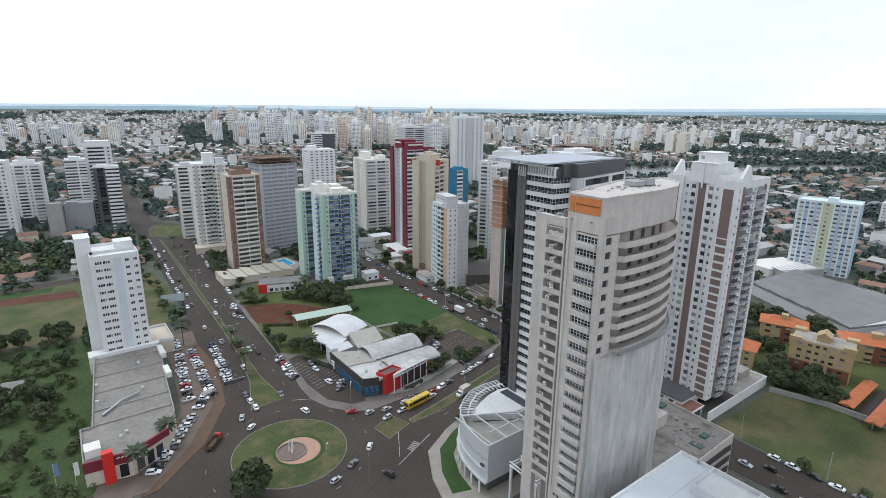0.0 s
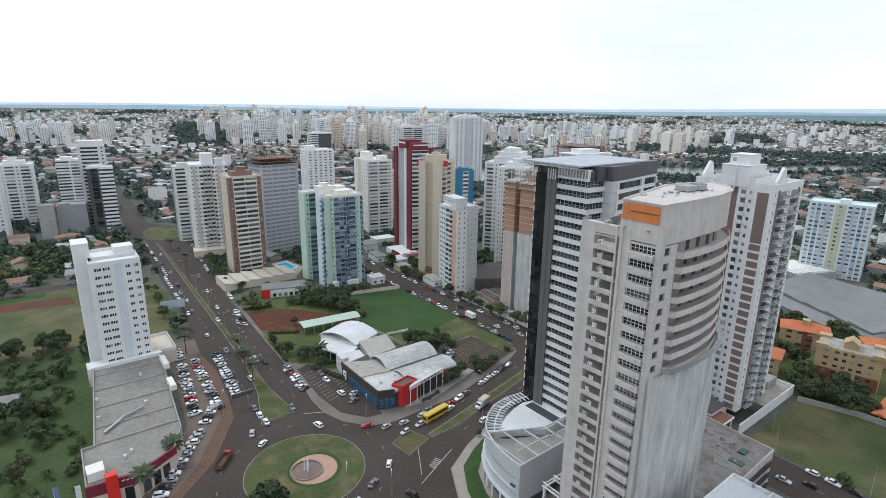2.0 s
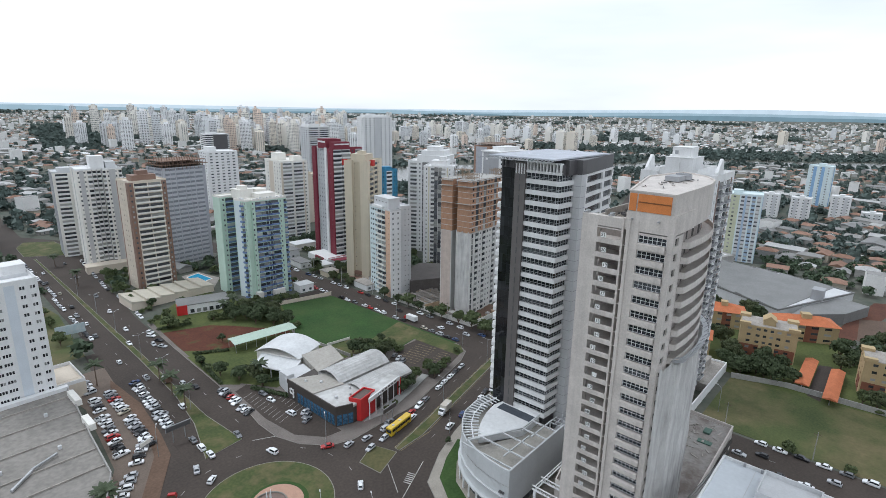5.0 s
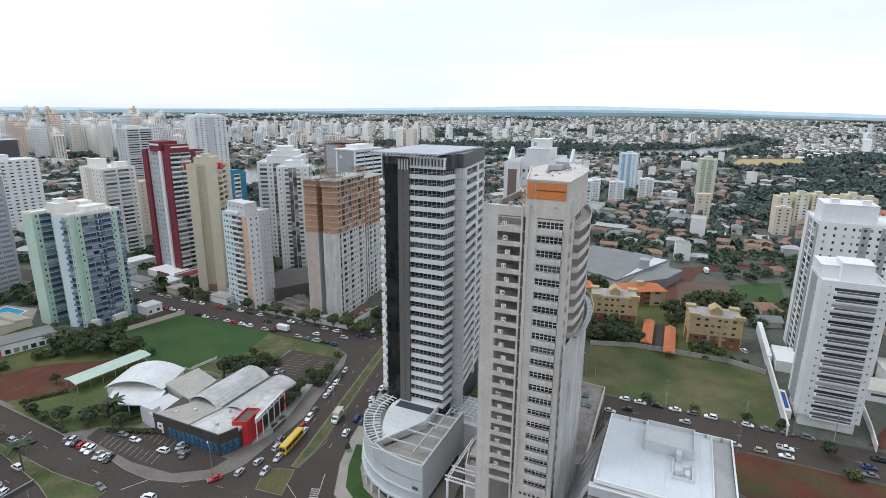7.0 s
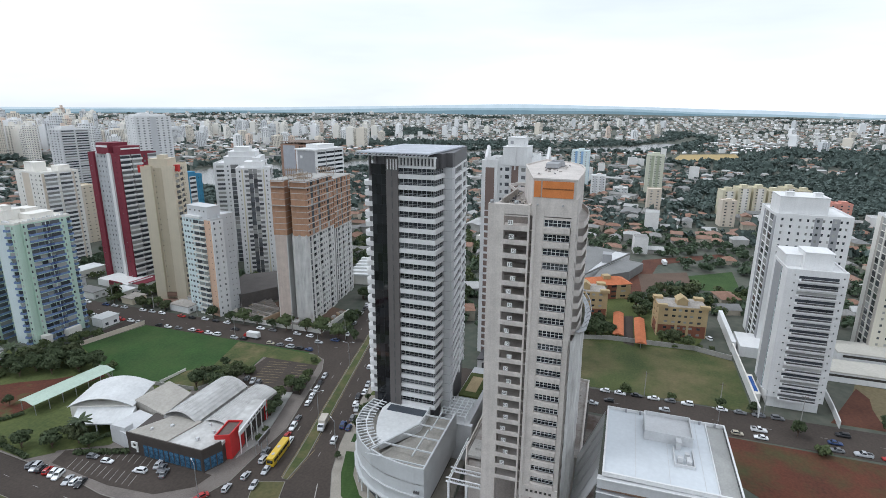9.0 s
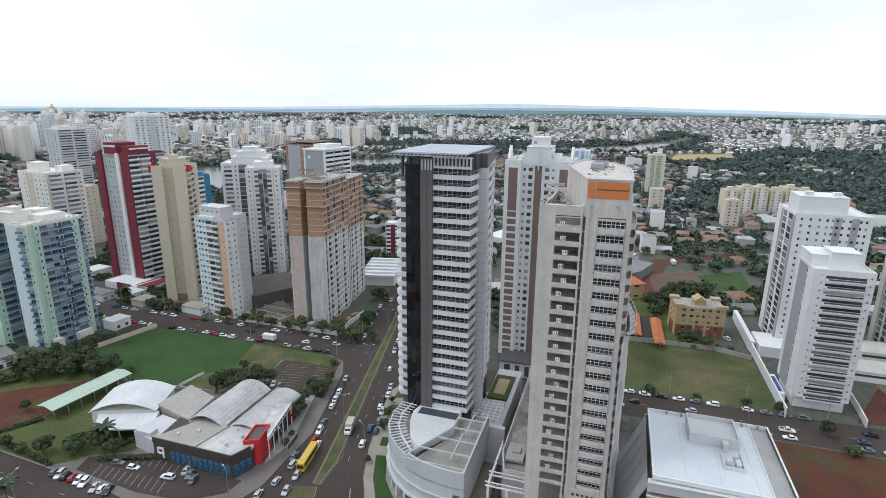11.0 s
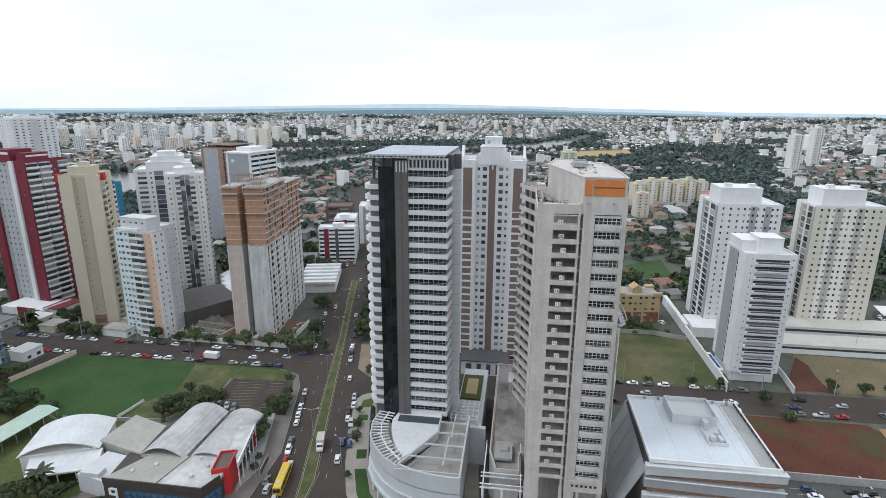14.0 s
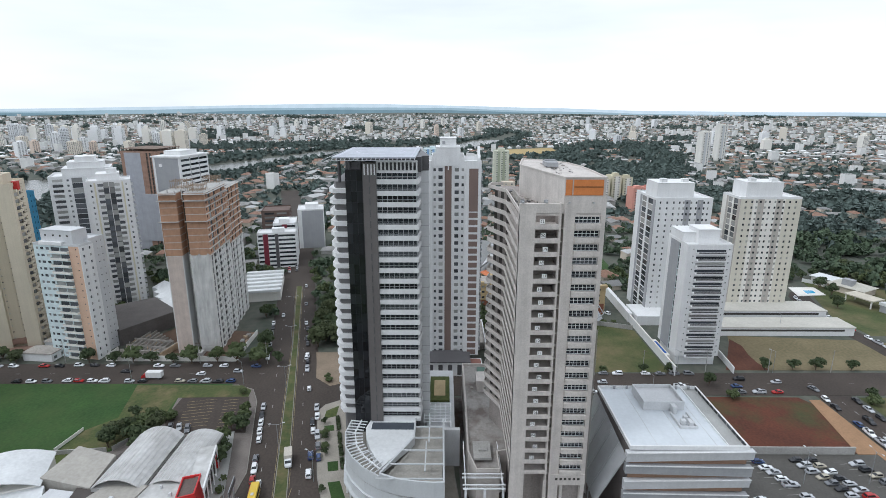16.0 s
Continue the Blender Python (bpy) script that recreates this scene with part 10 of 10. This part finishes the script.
row(86.2, 212, 86.0, 192, 4, 100, (2,))
row(90.0, 189, 87.5, 184, 3, 20)
for x, y, r in ((60, 320, 85), (68, 299, 268), (58, 282, 86), (60.5, 259, 86), (69, 177, 100), (49, 178, 40), (66, 194, 262), (61, 134, 20), (69, 138, 30), (78, 143, 50), (76, 127, 100), (83, 166, 150), (54.5, 190, 85), (54.2, 196, 86), (54.2, 202, 86), (48, 186, 70), (61, 226, 88), (68.5, 242, 268), (71, 237, 88)):
    park(x, y, r)
for x, y, r in ((36, 394, 2), (10, 413, 2), (62, 340, 86), (64, 372, 86), (66, 402, 86), (76, 350, 266), (79, 382, 266), (73, 318, 266), (82, 430, 266), (70, 455, 86), (86, 470, 266), (66, 430, 86), (62, 356, 86), (75.5, 290, 264), (78.5, 301, 300), (80, 306, 300), (77.5, 285, 300), (79, 293, 300)):
    park(x, y, r)
row(57.5, 318, 60.8, 392, 15, 87, (3, 8, 9))
row(87.5, 390, 96, 470, 16, 84, (5, 11))
row(63, 400, 66.5, 500, 18, 87, (4, 9))
row(84.5, 330, 88, 372, 8, 84, (2,))
# side street
row(177.8, 190, 177.6, 258, 14, 90, (5, 6, 9))
row(191.2, 184, 191.6, 262, 12, 90, (1, 4, 7, 8))
row(177.2, 266, 175.8, 340, 13, 91, (3, 7))
row(190.8, 270, 189.6, 350, 13, 90, (2, 6, 10))
park(184, 205, 92, "hatch", "white")
park(186.5, 190, 270, "hatch", "silver")
park(186, 238, 270, "sedan", "black")
# cross avenue
for x, y, r in ((148, 149, 194), (120, 143.5, 14), (200, 164, 14), (189, 161, 194), (172, 156, 14), (143, 147.5, 14), (129, 145, 14), (88.5, 161.5, 10), (95, 159.8, 5), (103.5, 159.5, 5), (107, 161.5, 10), (92, 154.5, 190), (99, 155.5, 190), (115, 157.5, 14), (240, 174, 14), (268, 181, 14), (300, 189, 14), (250, 189, 194)):
    park(x, y, r)
row(112, 158.6, 158, 170.0, 10, 14, (4,))
row(128, 142.2, 158, 149.6, 6, 14, (3,))
row(196, 162.6, 232, 171.5, 7, 14, (2, 5))
row(200, 181.6, 240, 191.2, 7, 14, (3,))
row(330, 208, 440, 238, 22, 15, (7, 15))
row(334, 204, 440, 234, 22, 15, (3, 9, 10))
# street beside the empty lot
row(185.2, 58, 185.6, -3, 11, 90, (6,))
row(170.0, 50, 170.4, -32, 12, 91, (2, 7, 8))
for x, y, r in ((178, 36, 88), (175, 5, 272), (175, -18, 272), (178, 56, 88), (174, 62, 270), (181, -22, 88), (178.5, -36, 88), (173, -48, 200), (150, -53, 180), (138, -51, 0)):
    park(x, y, r)
row(131, -47.4, 165, -47.4, 7, 0, (4,))
row(127, -58.6, 164, -58.6, 7, 0, (2,))
# car park behind the white hall
row(126.5, 0.5, 108, -6.0, 8, 95, (5,))
row(127.5, -12.0, 111, -18.5, 7, 95)
row(127.2, -17.0, 110.5, -23.6, 7, 95)
row(125.5, -30.5, 106, -37.5, 8, 95)
row(105, 9.0, 117, 10.5, 4, 95, (2,))
row(255, 12, 300, 40, 5, 30, (2,))
row(212, -108.6, 250, -106.6, 8, 2, (3,))
row(258, -101.5, 280, -108, 5, 165, (2,))
row(186, 142.5, 206, 149.5, 5, 30, (3,))
row(143.5, 192, 145.5, 199, 3, 20)


def bus():
    th = thing("bus", "yellow city bus with dark windows on the avenue", "bus", 107, 156.4, ground_z(107, 156.4) + 0.003, 9)
    yel = paint_mat("bus_yellow", (0.62, 0.42, 0.03))
    g = Geo()
    rings = []
    for x, k in ((-5.9, 0.93), (-5.75, 1.0), (5.6, 1.0), (5.9, 0.92)):
        a = 1.25 * k
        rings.append([(x, -a, 0.35), (x, -a, 2.9), (x, -a * 0.88, 3.15), (x, a * 0.88, 3.15), (x, a, 2.9), (x, a, 0.35)])
    ring_loft(g, rings)
    part("body", g, yel, th)
    for s in (-1, 1):
        for i in range(7):
            g = Geo()
            x = -5.3 + i * 1.5
            g.box(x, x + 1.36, s * 1.255 - 0.015, s * 1.255 + 0.015, 1.55, 2.6)
            part("window", g, CAR_GLASS, th)
    for x in (-5.9, 5.9):
        g = Geo()
        g.box(x - 0.03, x + 0.03, -1.0, 1.0, 1.4, 2.6)
        part("windscreen" if x > 0 else "rear_window", g, CAR_GLASS, th)
    for x in (-3.4, 0.5):
        g = Geo()
        g.box(x - 0.5, x + 0.5, -0.4, 0.4, 3.15, 3.3)
        part("roof_hatch", g, mat("hatch_grey", (0.5, 0.5, 0.48), 0.6), th)
    for x in (-3.3, 3.7):
        for s in (-1, 1):
            o = part("wheel", WHEEL, None, th)
            o.matrix_basis = pose(x, s * 1.13, 0.48) @ Matrix.Diagonal((1.5, 1.5, 1.5, 1))


def truck(x, y, rot, L, box_mat, cab_mat, label, open_bed=False):
    th = thing("truck", label, "truck", x, y, ground_z(x, y) + 0.003, rot, "trucks")
    g = Geo()
    rings = []
    c = L / 2 - 2.0
    for px, k, h in ((c, 1.0, 2.3), (c + 0.9, 1.0, 2.35), (c + 1.6, 0.97, 1.7), (c + 2.0, 0.92, 1.2)):
        a = 1.1 * k
        rings.append([(px, -a, 0.45), (px, -a, h - 0.2), (px, -a * 0.9, h), (px, a * 0.9, h), (px, a, h - 0.2), (px, a, 0.45)])
    ring_loft(g, rings)
    part("cab", g, cab_mat, th)
    g = Geo()
    g.bar((c + 1.0, 0, 2.28), (c + 1.62, 0, 1.72), 1.9, 0.05)
    part("windscreen", g, CAR_GLASS, th)
    g = Geo()
    if open_bed:
        g.box(-L / 2, c - 0.15, -1.2, 1.2, 0.75, 0.95)
        for a in ((-L / 2, c - 0.15, -1.25, -1.17), (-L / 2, c - 0.15, 1.17, 1.25), (-L / 2, -L / 2 + 0.08, -1.17, 1.17), (c - 0.23, c - 0.15, -1.17, 1.17)):
            g.box(*a, 0.95, 2.0)
    else:
        g.box(-L / 2, c - 0.15, -1.25, 1.25, 0.85, 3.3)
    part("cargo_box", g, box_mat, th)
    g = Geo()
    g.box(-L / 2 + 0.2, c + 1.4, -0.45, 0.45, 0.4, 0.75)
    part("chassis", g, BLACK, th)
    for px in (-L / 2 + 1.2, c + 1.1):
        for s in (-1, 1):
            o = part("wheel", WHEEL, None, th)
            o.matrix_basis = pose(px, s * 1.0, 0.42) @ Matrix.Diagonal((1.3, 1.3, 1.3, 1))


bus()
truck(180.8, 224, 90, 8.5, WHITE, CAR_PAINT["red"], "white box truck with a red cab by the kerb")
truck(35.5, 176, 50, 9.0, DIRT, CAR_PAINT["red"], "red tipper truck with an open bed", True)
truck(388, 26, 8, 9.0, WHITE, CAR_PAINT["white"], "white box truck on red soil track")
truck(126, 151.4, 194, 7.0, mat("canvas_beige", (0.5, 0.46, 0.4), 0.9), CAR_PAINT["white"], "delivery truck with a beige cargo box")
truck(65.2, 250, 87, 6.0, DIRT, CAR_PAINT["white"], "small white truck with a low bed", True)


# ---- fountain ----
def fountain():
    th = thing("fountain", "round fountain with three white jets on pink paving", "fountain", 55.3, 156.0, 0.19)
    g = Geo()
    g.prism(circle(2.4, -0.6, 8.6, 40), -0.1, 0.02)
    part("soil_bed", g, LUSH, th)
    g = Geo()
    g.prism(circle(2.2, -0.5, 7.4, 40), 0.0, 0.09)
    part("paved_ring", g, mat("pink_paving", (0.42, 0.26, 0.19), 0.9, 0.15, 0.5, 4.0), th)
    g = Geo()
    g.prism(circle(0, 0, 4.8, 36), 0.08, 0.14)
    part("basin_floor", g, mat("basin_brown", (0.17, 0.12, 0.10), 0.6, 0.2, 0.4, 3.0), th)
    g = Geo()
    pts = circle(0, 0, 4.9, 36)
    for i in range(36):
        g.bar((*pts[i], 0.3), (*pts[(i + 1) % 36], 0.3), 0.3, 0.45)
    part("basin_rim", g, KERB, th)
    for i in range(3):
        a = 2.1 * i + 0.4
        g = Geo()
        x, y = 0.7 * math.cos(a), 0.7 * math.sin(a)
        g.tube((x, y, 0.1), (x, y, 3.8), 0.30, 0.16, 8)
        g.tube((x, y, 3.8), (x * 1.1, y * 1.1, 4.8), 0.16, 0.03, 8)
        part("jet", g, WSTEEL, th, "white upright jet")


fountain()


# ---- lamp posts, signs ----
def lamp_proto(h, arms, label):
    th = thing("street_lamp", label, "lamp", group="street lamps")
    g = Geo()
    g.tube((0, 0, -0.2), (0, 0, h), 0.13, 0.07, 8)
    part("pole", g, STEEL, th)
    for s in ((-1, 1) if arms == 2 else (1,)):
        g = Geo()
        g.tube((0, 0, h - 0.1), (s * 1.9, 0, h + 0.45), 0.05, 0.04, 6)
        part("arm", g, STEEL, th)
        g = Geo()
        g.box(min(s * 1.8, s * 2.6), max(s * 1.8, s * 2.6), -0.16, 0.16, h + 0.40, h + 0.55)
        part("lamp_head", g, LGREY, th)
    return th


LAMP1, LAMP2 = lamp_proto(10, 1, "grey steel lamp post with one arm"), lamp_proto(11, 2, "tall grey lamp post with two arms")
LAMP_AT = [(117, 141.2), (69, 127), (60, 137.6), (43, 202), (105, 163.6), (198, 75), (188, 1), (230, -68), (124, 26), (176.3, 184), (176.3, 230), (187.6, -40), (84, 168), (166, 20)]
LAMP2_AT = [(62.4, 222), (64.4, 250), (66.4, 280), (68.6, 318), (70.4, 352), (72, 390), (130, 155.6), (170, 164.6), (210, 173), (250, 182.8), (117, -8), (117, -28)]
for proto, spots, rot in ((LAMP1, LAMP_AT, 60), (LAMP2, LAMP2_AT, 5)):
    for i, (x, y) in enumerate(spots):
        m = pose(x, y, ground_z(x, y), 0, 0, rot + (97 if y < 200 and x > 125 and proto is LAMP2 else 0))
        if i == 0:
            proto.matrix_basis = m
        else:
            copy_thing(proto, m)


def sign(name, label, x, y, rot, w, h, z, material, back=None, posts=2):
    th = thing(name, label, "sign", x, y, ground_z(x, y), rot)
    g = Geo()
    g.box(-w / 2, w / 2, -0.12, 0.12, z, z + h)
    part("board", g, material, th)
    g = Geo()
    g.box(-w / 2 - 0.15, w / 2 + 0.15, 0.12, 0.3, z - 0.15, z + h + 0.15)
    part("frame", g, STEEL, th)
    for i in range(posts):
        x = (i + 0.5) / posts * w - w / 2
        g = Geo()
        g.box(x - 0.12, x + 0.12, 0.12, 0.36, -0.2, z)
        part("post", g, STEEL, th)
    return th


th = sign("billboard", "pale blue advertising billboard on steel posts", 52, 327, -8, 12, 4.5, 2.0, mat("poster_blue", (0.36, 0.48, 0.52), 0.6, 0.3, 0.4, 1.2, col2=(0.55, 0.58, 0.58)), posts=3)
sign("gantry_sign", "dark overhead road sign on two posts", 51.5, 206, 0, 8, 1.6, 4.6, DGREY)
sign("gantry_sign", "dark overhead road sign beside the shop", 108, 162.2, 8, 7, 1.5, 4.5, DGREY)
th = sign("name_board", "pale board at the car park entrance", 41.5, 208, 20, 4, 1.4, 2.2, OFFWHITE)
for i, c in enumerate((BLUEP, WHITE)):
    f = thing("flag", ("dark blue" if i == 0 else "white") + " banner on a slim pole", "flag", -9 + i * 5, 182 - i * 3, ground_z(-9, 182))
    g = Geo()
    g.tube((0, 0, 0), (0, 0, 8), 0.07, 0.04, 8)
    part("pole", g, WSTEEL, f)
    g = Geo()
    g.box(0.05, 1.3, -0.03, 0.03, 3.2, 7.8)
    part("cloth", g, c, f)


# ---- walls, fences ----
def wall_line(name, label, pts, h, t, material, step=0):
    th = thing(name, label, "wall", *pts[0], 0)
    for a, b in zip(pts, pts[1:]):
        g = Geo()
        z = ground_z(*a)
        g.bar((*a, z + h / 2), (*b, z + h / 2), t, h)
        fixed("panel", g, material, th)
        g = Geo()
        g.bar((*a, z + h + 0.06), (*b, z + h + 0.06), t + 0.12, 0.12)
        fixed("coping", g, material, th)
    return th


wall_line("field_wall", "pale rendered wall behind the grass field", [(144, 294), (152, 292), (160, 290.2), (168, 288.4), (176, 286.6)], 2.0, 0.25, BEIGE)
wall_line("car_park_wall", "grey wall between car park and red lot", [(131.3, 8), (131.3, -8), (131.3, -22), (131.3, -34)], 2.6, 0.3, CONC_GREY)
wall_line("garden_wall", "low concrete wall beside the field", [(127.4, 249), (129, 232), (131, 213)], 1.4, 0.2, CONC_GREY)
wall_line("garden_wall", "low concrete wall near the shop trees", [(131.5, 211.5), (140, 207), (150, 203.2)], 1.4, 0.2, CONC_GREY)
wall_line("field_fence", "low white fence at the edge of the field", [(130.8, 230.2), (137, 229.2), (143, 228.4)], 1.1, 0.1, OFFWHITE)
wall_line("lot_wall", "dark wall at the back of the lot", [(231.5, 79), (237.5, 60), (238.5, 20), (233, 5)], 2.2, 0.25, CONC_GREY)


# ---- road paint ----
def dashes(name, label, pts, n, length, w, material=PAINT, z=None):
    """Painted strokes strung along a line."""
    g = Geo()
    total = sum(math.hypot(b[0] - a[0], b[1] - a[1]) for a, b in zip(pts, pts[1:]))
    for i in range(n):
        s = total * (i + 0.5) / n - length / 2
        for a, b in zip(pts, pts[1:]):
            L = math.hypot(b[0] - a[0], b[1] - a[1])
            if s <= L:
                d = Vector((b[0] - a[0], b[1] - a[1])) / L
                p = Vector(a) + d * max(0.0, s)
                q = p + d * length
                k = z if z is not None else ground_z(*p) + 0.012
                g.bar((p.x, p.y, k), (q.x, q.y, k), w, 0.012)
                break
            s -= L
    o = setting(name, g, material, label)
    return o


dashes("marking_avenue_1", "white lane dashes on the avenue", [(55.5, 215), (59, 262), (60.5, 300), (63.5, 365), (68, 470)], 18, 2.4, 0.14)
dashes("marking_avenue_2", "white lane dashes on the avenue", [(70, 196), (71.5, 236), (74, 281), (77, 337), (82, 396)], 15, 2.4, 0.14)
dashes("marking_cross_1", "white lane dashes on the cross avenue", [(106, 143), (152, 153.5), (250, 177.5), (300, 190)], 16, 2.4, 0.14)
dashes("marking_cross_2", "white lane dashes on the cross avenue", [(104, 155), (160, 167), (250, 188.5), (300, 201)], 16, 2.4, 0.14)
dashes("marking_side", "white centre dashes on the side street", [(185, 172), (184.5, 262), (183, 380)], 14, 2.2, 0.13)
dashes("marking_south", "white centre dashes beside the lot", [(177.2, 130), (177.5, 20), (178.4, -110)], 14, 2.2, 0.13)
dashes("marking_lot", "white centre dashes by the car park", [(60, -53), (166, -53)], 16, 2.4, 0.16)
ring = [(55.3 + 26.5 * math.cos(radians(a)), 157 + 26.5 * math.sin(radians(a))) for a in range(0, 361, 10)]
dashes("marking_ring", "worn white lane dashes round the island", ring, 16, 2.0, 0.13)
dashes("marking_stop_1", "white give-way line at the island", [(81.2, 129.3), (99.6, 137.4)], 1, 20, 0.25)
dashes("marking_stop_2", "white give-way line at the cross avenue", [(83, 131.5), (91.5, 146)], 1, 14, 0.2)
dashes("marking_stop_3", "white give-way line at the avenue", [(67.5, 188), (75, 184)], 1, 7.5, 0.3)
dashes("marking_edge_median", "yellow edge paint along the median", [(98, 146.6), (110, 147.0), (160, 158.6), (211, 170.4), (300, 191.1)], 26, 7.6, 0.12, YPAINT)
dashes("marking_edge_median_2", "yellow edge paint along the median", [(98, 149.4), (109, 151.6), (160, 163.0), (215, 174.8), (300, 195.4)], 26, 7.6, 0.12, YPAINT)
g = Geo()
for i in range(9):
    x = 146.5 + i * 2.2
    g.bar((x, 177.5 + i * 0.5, 0.245), (x - 1.0, 182.6 + i * 0.5, 0.245), 0.14, 0.012)
    g.bar((x, 186.5 + i * 0.45, 0.245), (x - 1.0, 191.6 + i * 0.45, 0.245), 0.14, 0.012)
    g.bar((x - 1.2, 192.0 + i * 0.4, 0.245), (x - 2.2, 197.0 + i * 0.4, 0.245), 0.14, 0.012)
setting("marking_bays_field", g, YPAINT, "yellow parking bays beside the field")
g = Geo()
for i in range(11):
    y = 190 + i * 2.5
    g.bar((79.8, y, 0.242), (84.4, y + 1.6, 0.242), 0.14, 0.012)
for i in range(8):
    y = 192 + i * 2.5
    g.bar((88.2, y, 0.242), (92.2, y + 1.4, 0.242), 0.14, 0.012)
setting("marking_bays_shop", g, PAINT, "white parking bays of the shop")
g = Geo()
for i in range(9):
    for x0, y0, x1, y1 in ((127.5, 2.6, 107, -3.8), (128.5, -14.6, 110, -21), (126.5, -28.2, 105, -35.2)):
        x, y = x0 + (x1 - x0) * i / 8, y0 + (y1 - y0) * i / 8
        g.bar((x, y - 2.4, 0.032), (x - 0.4, y + 2.4, 0.032), 0.12, 0.012)
setting("marking_bays_car_park", g, PAINT, "white parking bays of the car park")
g = Geo()
for i in range(6):
    g.bar((89.0 + i * 0.8, 132.8 + i * 0.4, 0.04), (88.2 + i * 0.8, 135.0 + i * 0.4, 0.04), 0.4, 0.012)
setting("marking_crossing", g, PAINT, "white zebra crossing stripes")


# ---- garden walk beside the dark tower ----
for x, y, L in ((144.0, 137.9, 7.6), (136.4, 136.0, 5.0), (129.2, 134.2, 5.1), (122.8, 132.6, 4.4)):
    th = thing("planter", "long bed with pale kerb round a clipped hedge", "planter", x, y, 0.19, 13.5, "hedge beds")
    g = Geo()
    for a in ((-0.5, L + 0.5, -0.25, -0.05), (-0.5, L + 0.5, 1.45, 1.65), (-0.5, -0.3, -0.05, 1.45), (L + 0.3, L + 0.5, -0.05, 1.45)):
        g.box(*a, -0.05, 0.3)
    part("kerb", g, KERB, th)
    g = Geo()
    g.box(-0.3, L + 0.3, -0.05, 1.45, -0.05, 0.16)
    part("soil", g, DIRT, th)


# ---- wires and poles ----
def utility_pole(x, y):
    th = thing("utility_pole", "grey concrete utility pole with crossarm", "pole", x, y, ground_z(x, y), group="utility poles")
    g = Geo()
    g.tube((0, 0, -0.2), (0, 0, 10.5), 0.17, 0.11, 8)
    part("pole", g, CONC_GREY, th)
    g = Geo()
    g.box(-0.06, 0.06, -1.1, 1.1, 9.6, 9.75)
    part("crossarm", g, BARK, th)
    return th


UP = utility_pole(187.4, 70)
for i in range(1, 9):
    copy_thing(UP, pose(187.4 + 0.05 * i, 70 - i * 27, ground_z(187.4, 70 - i * 27)))
for i in range(6):
    copy_thing(UP, pose(194.6, 180 + i * 30, ground_z(194.6, 180 + i * 30)))
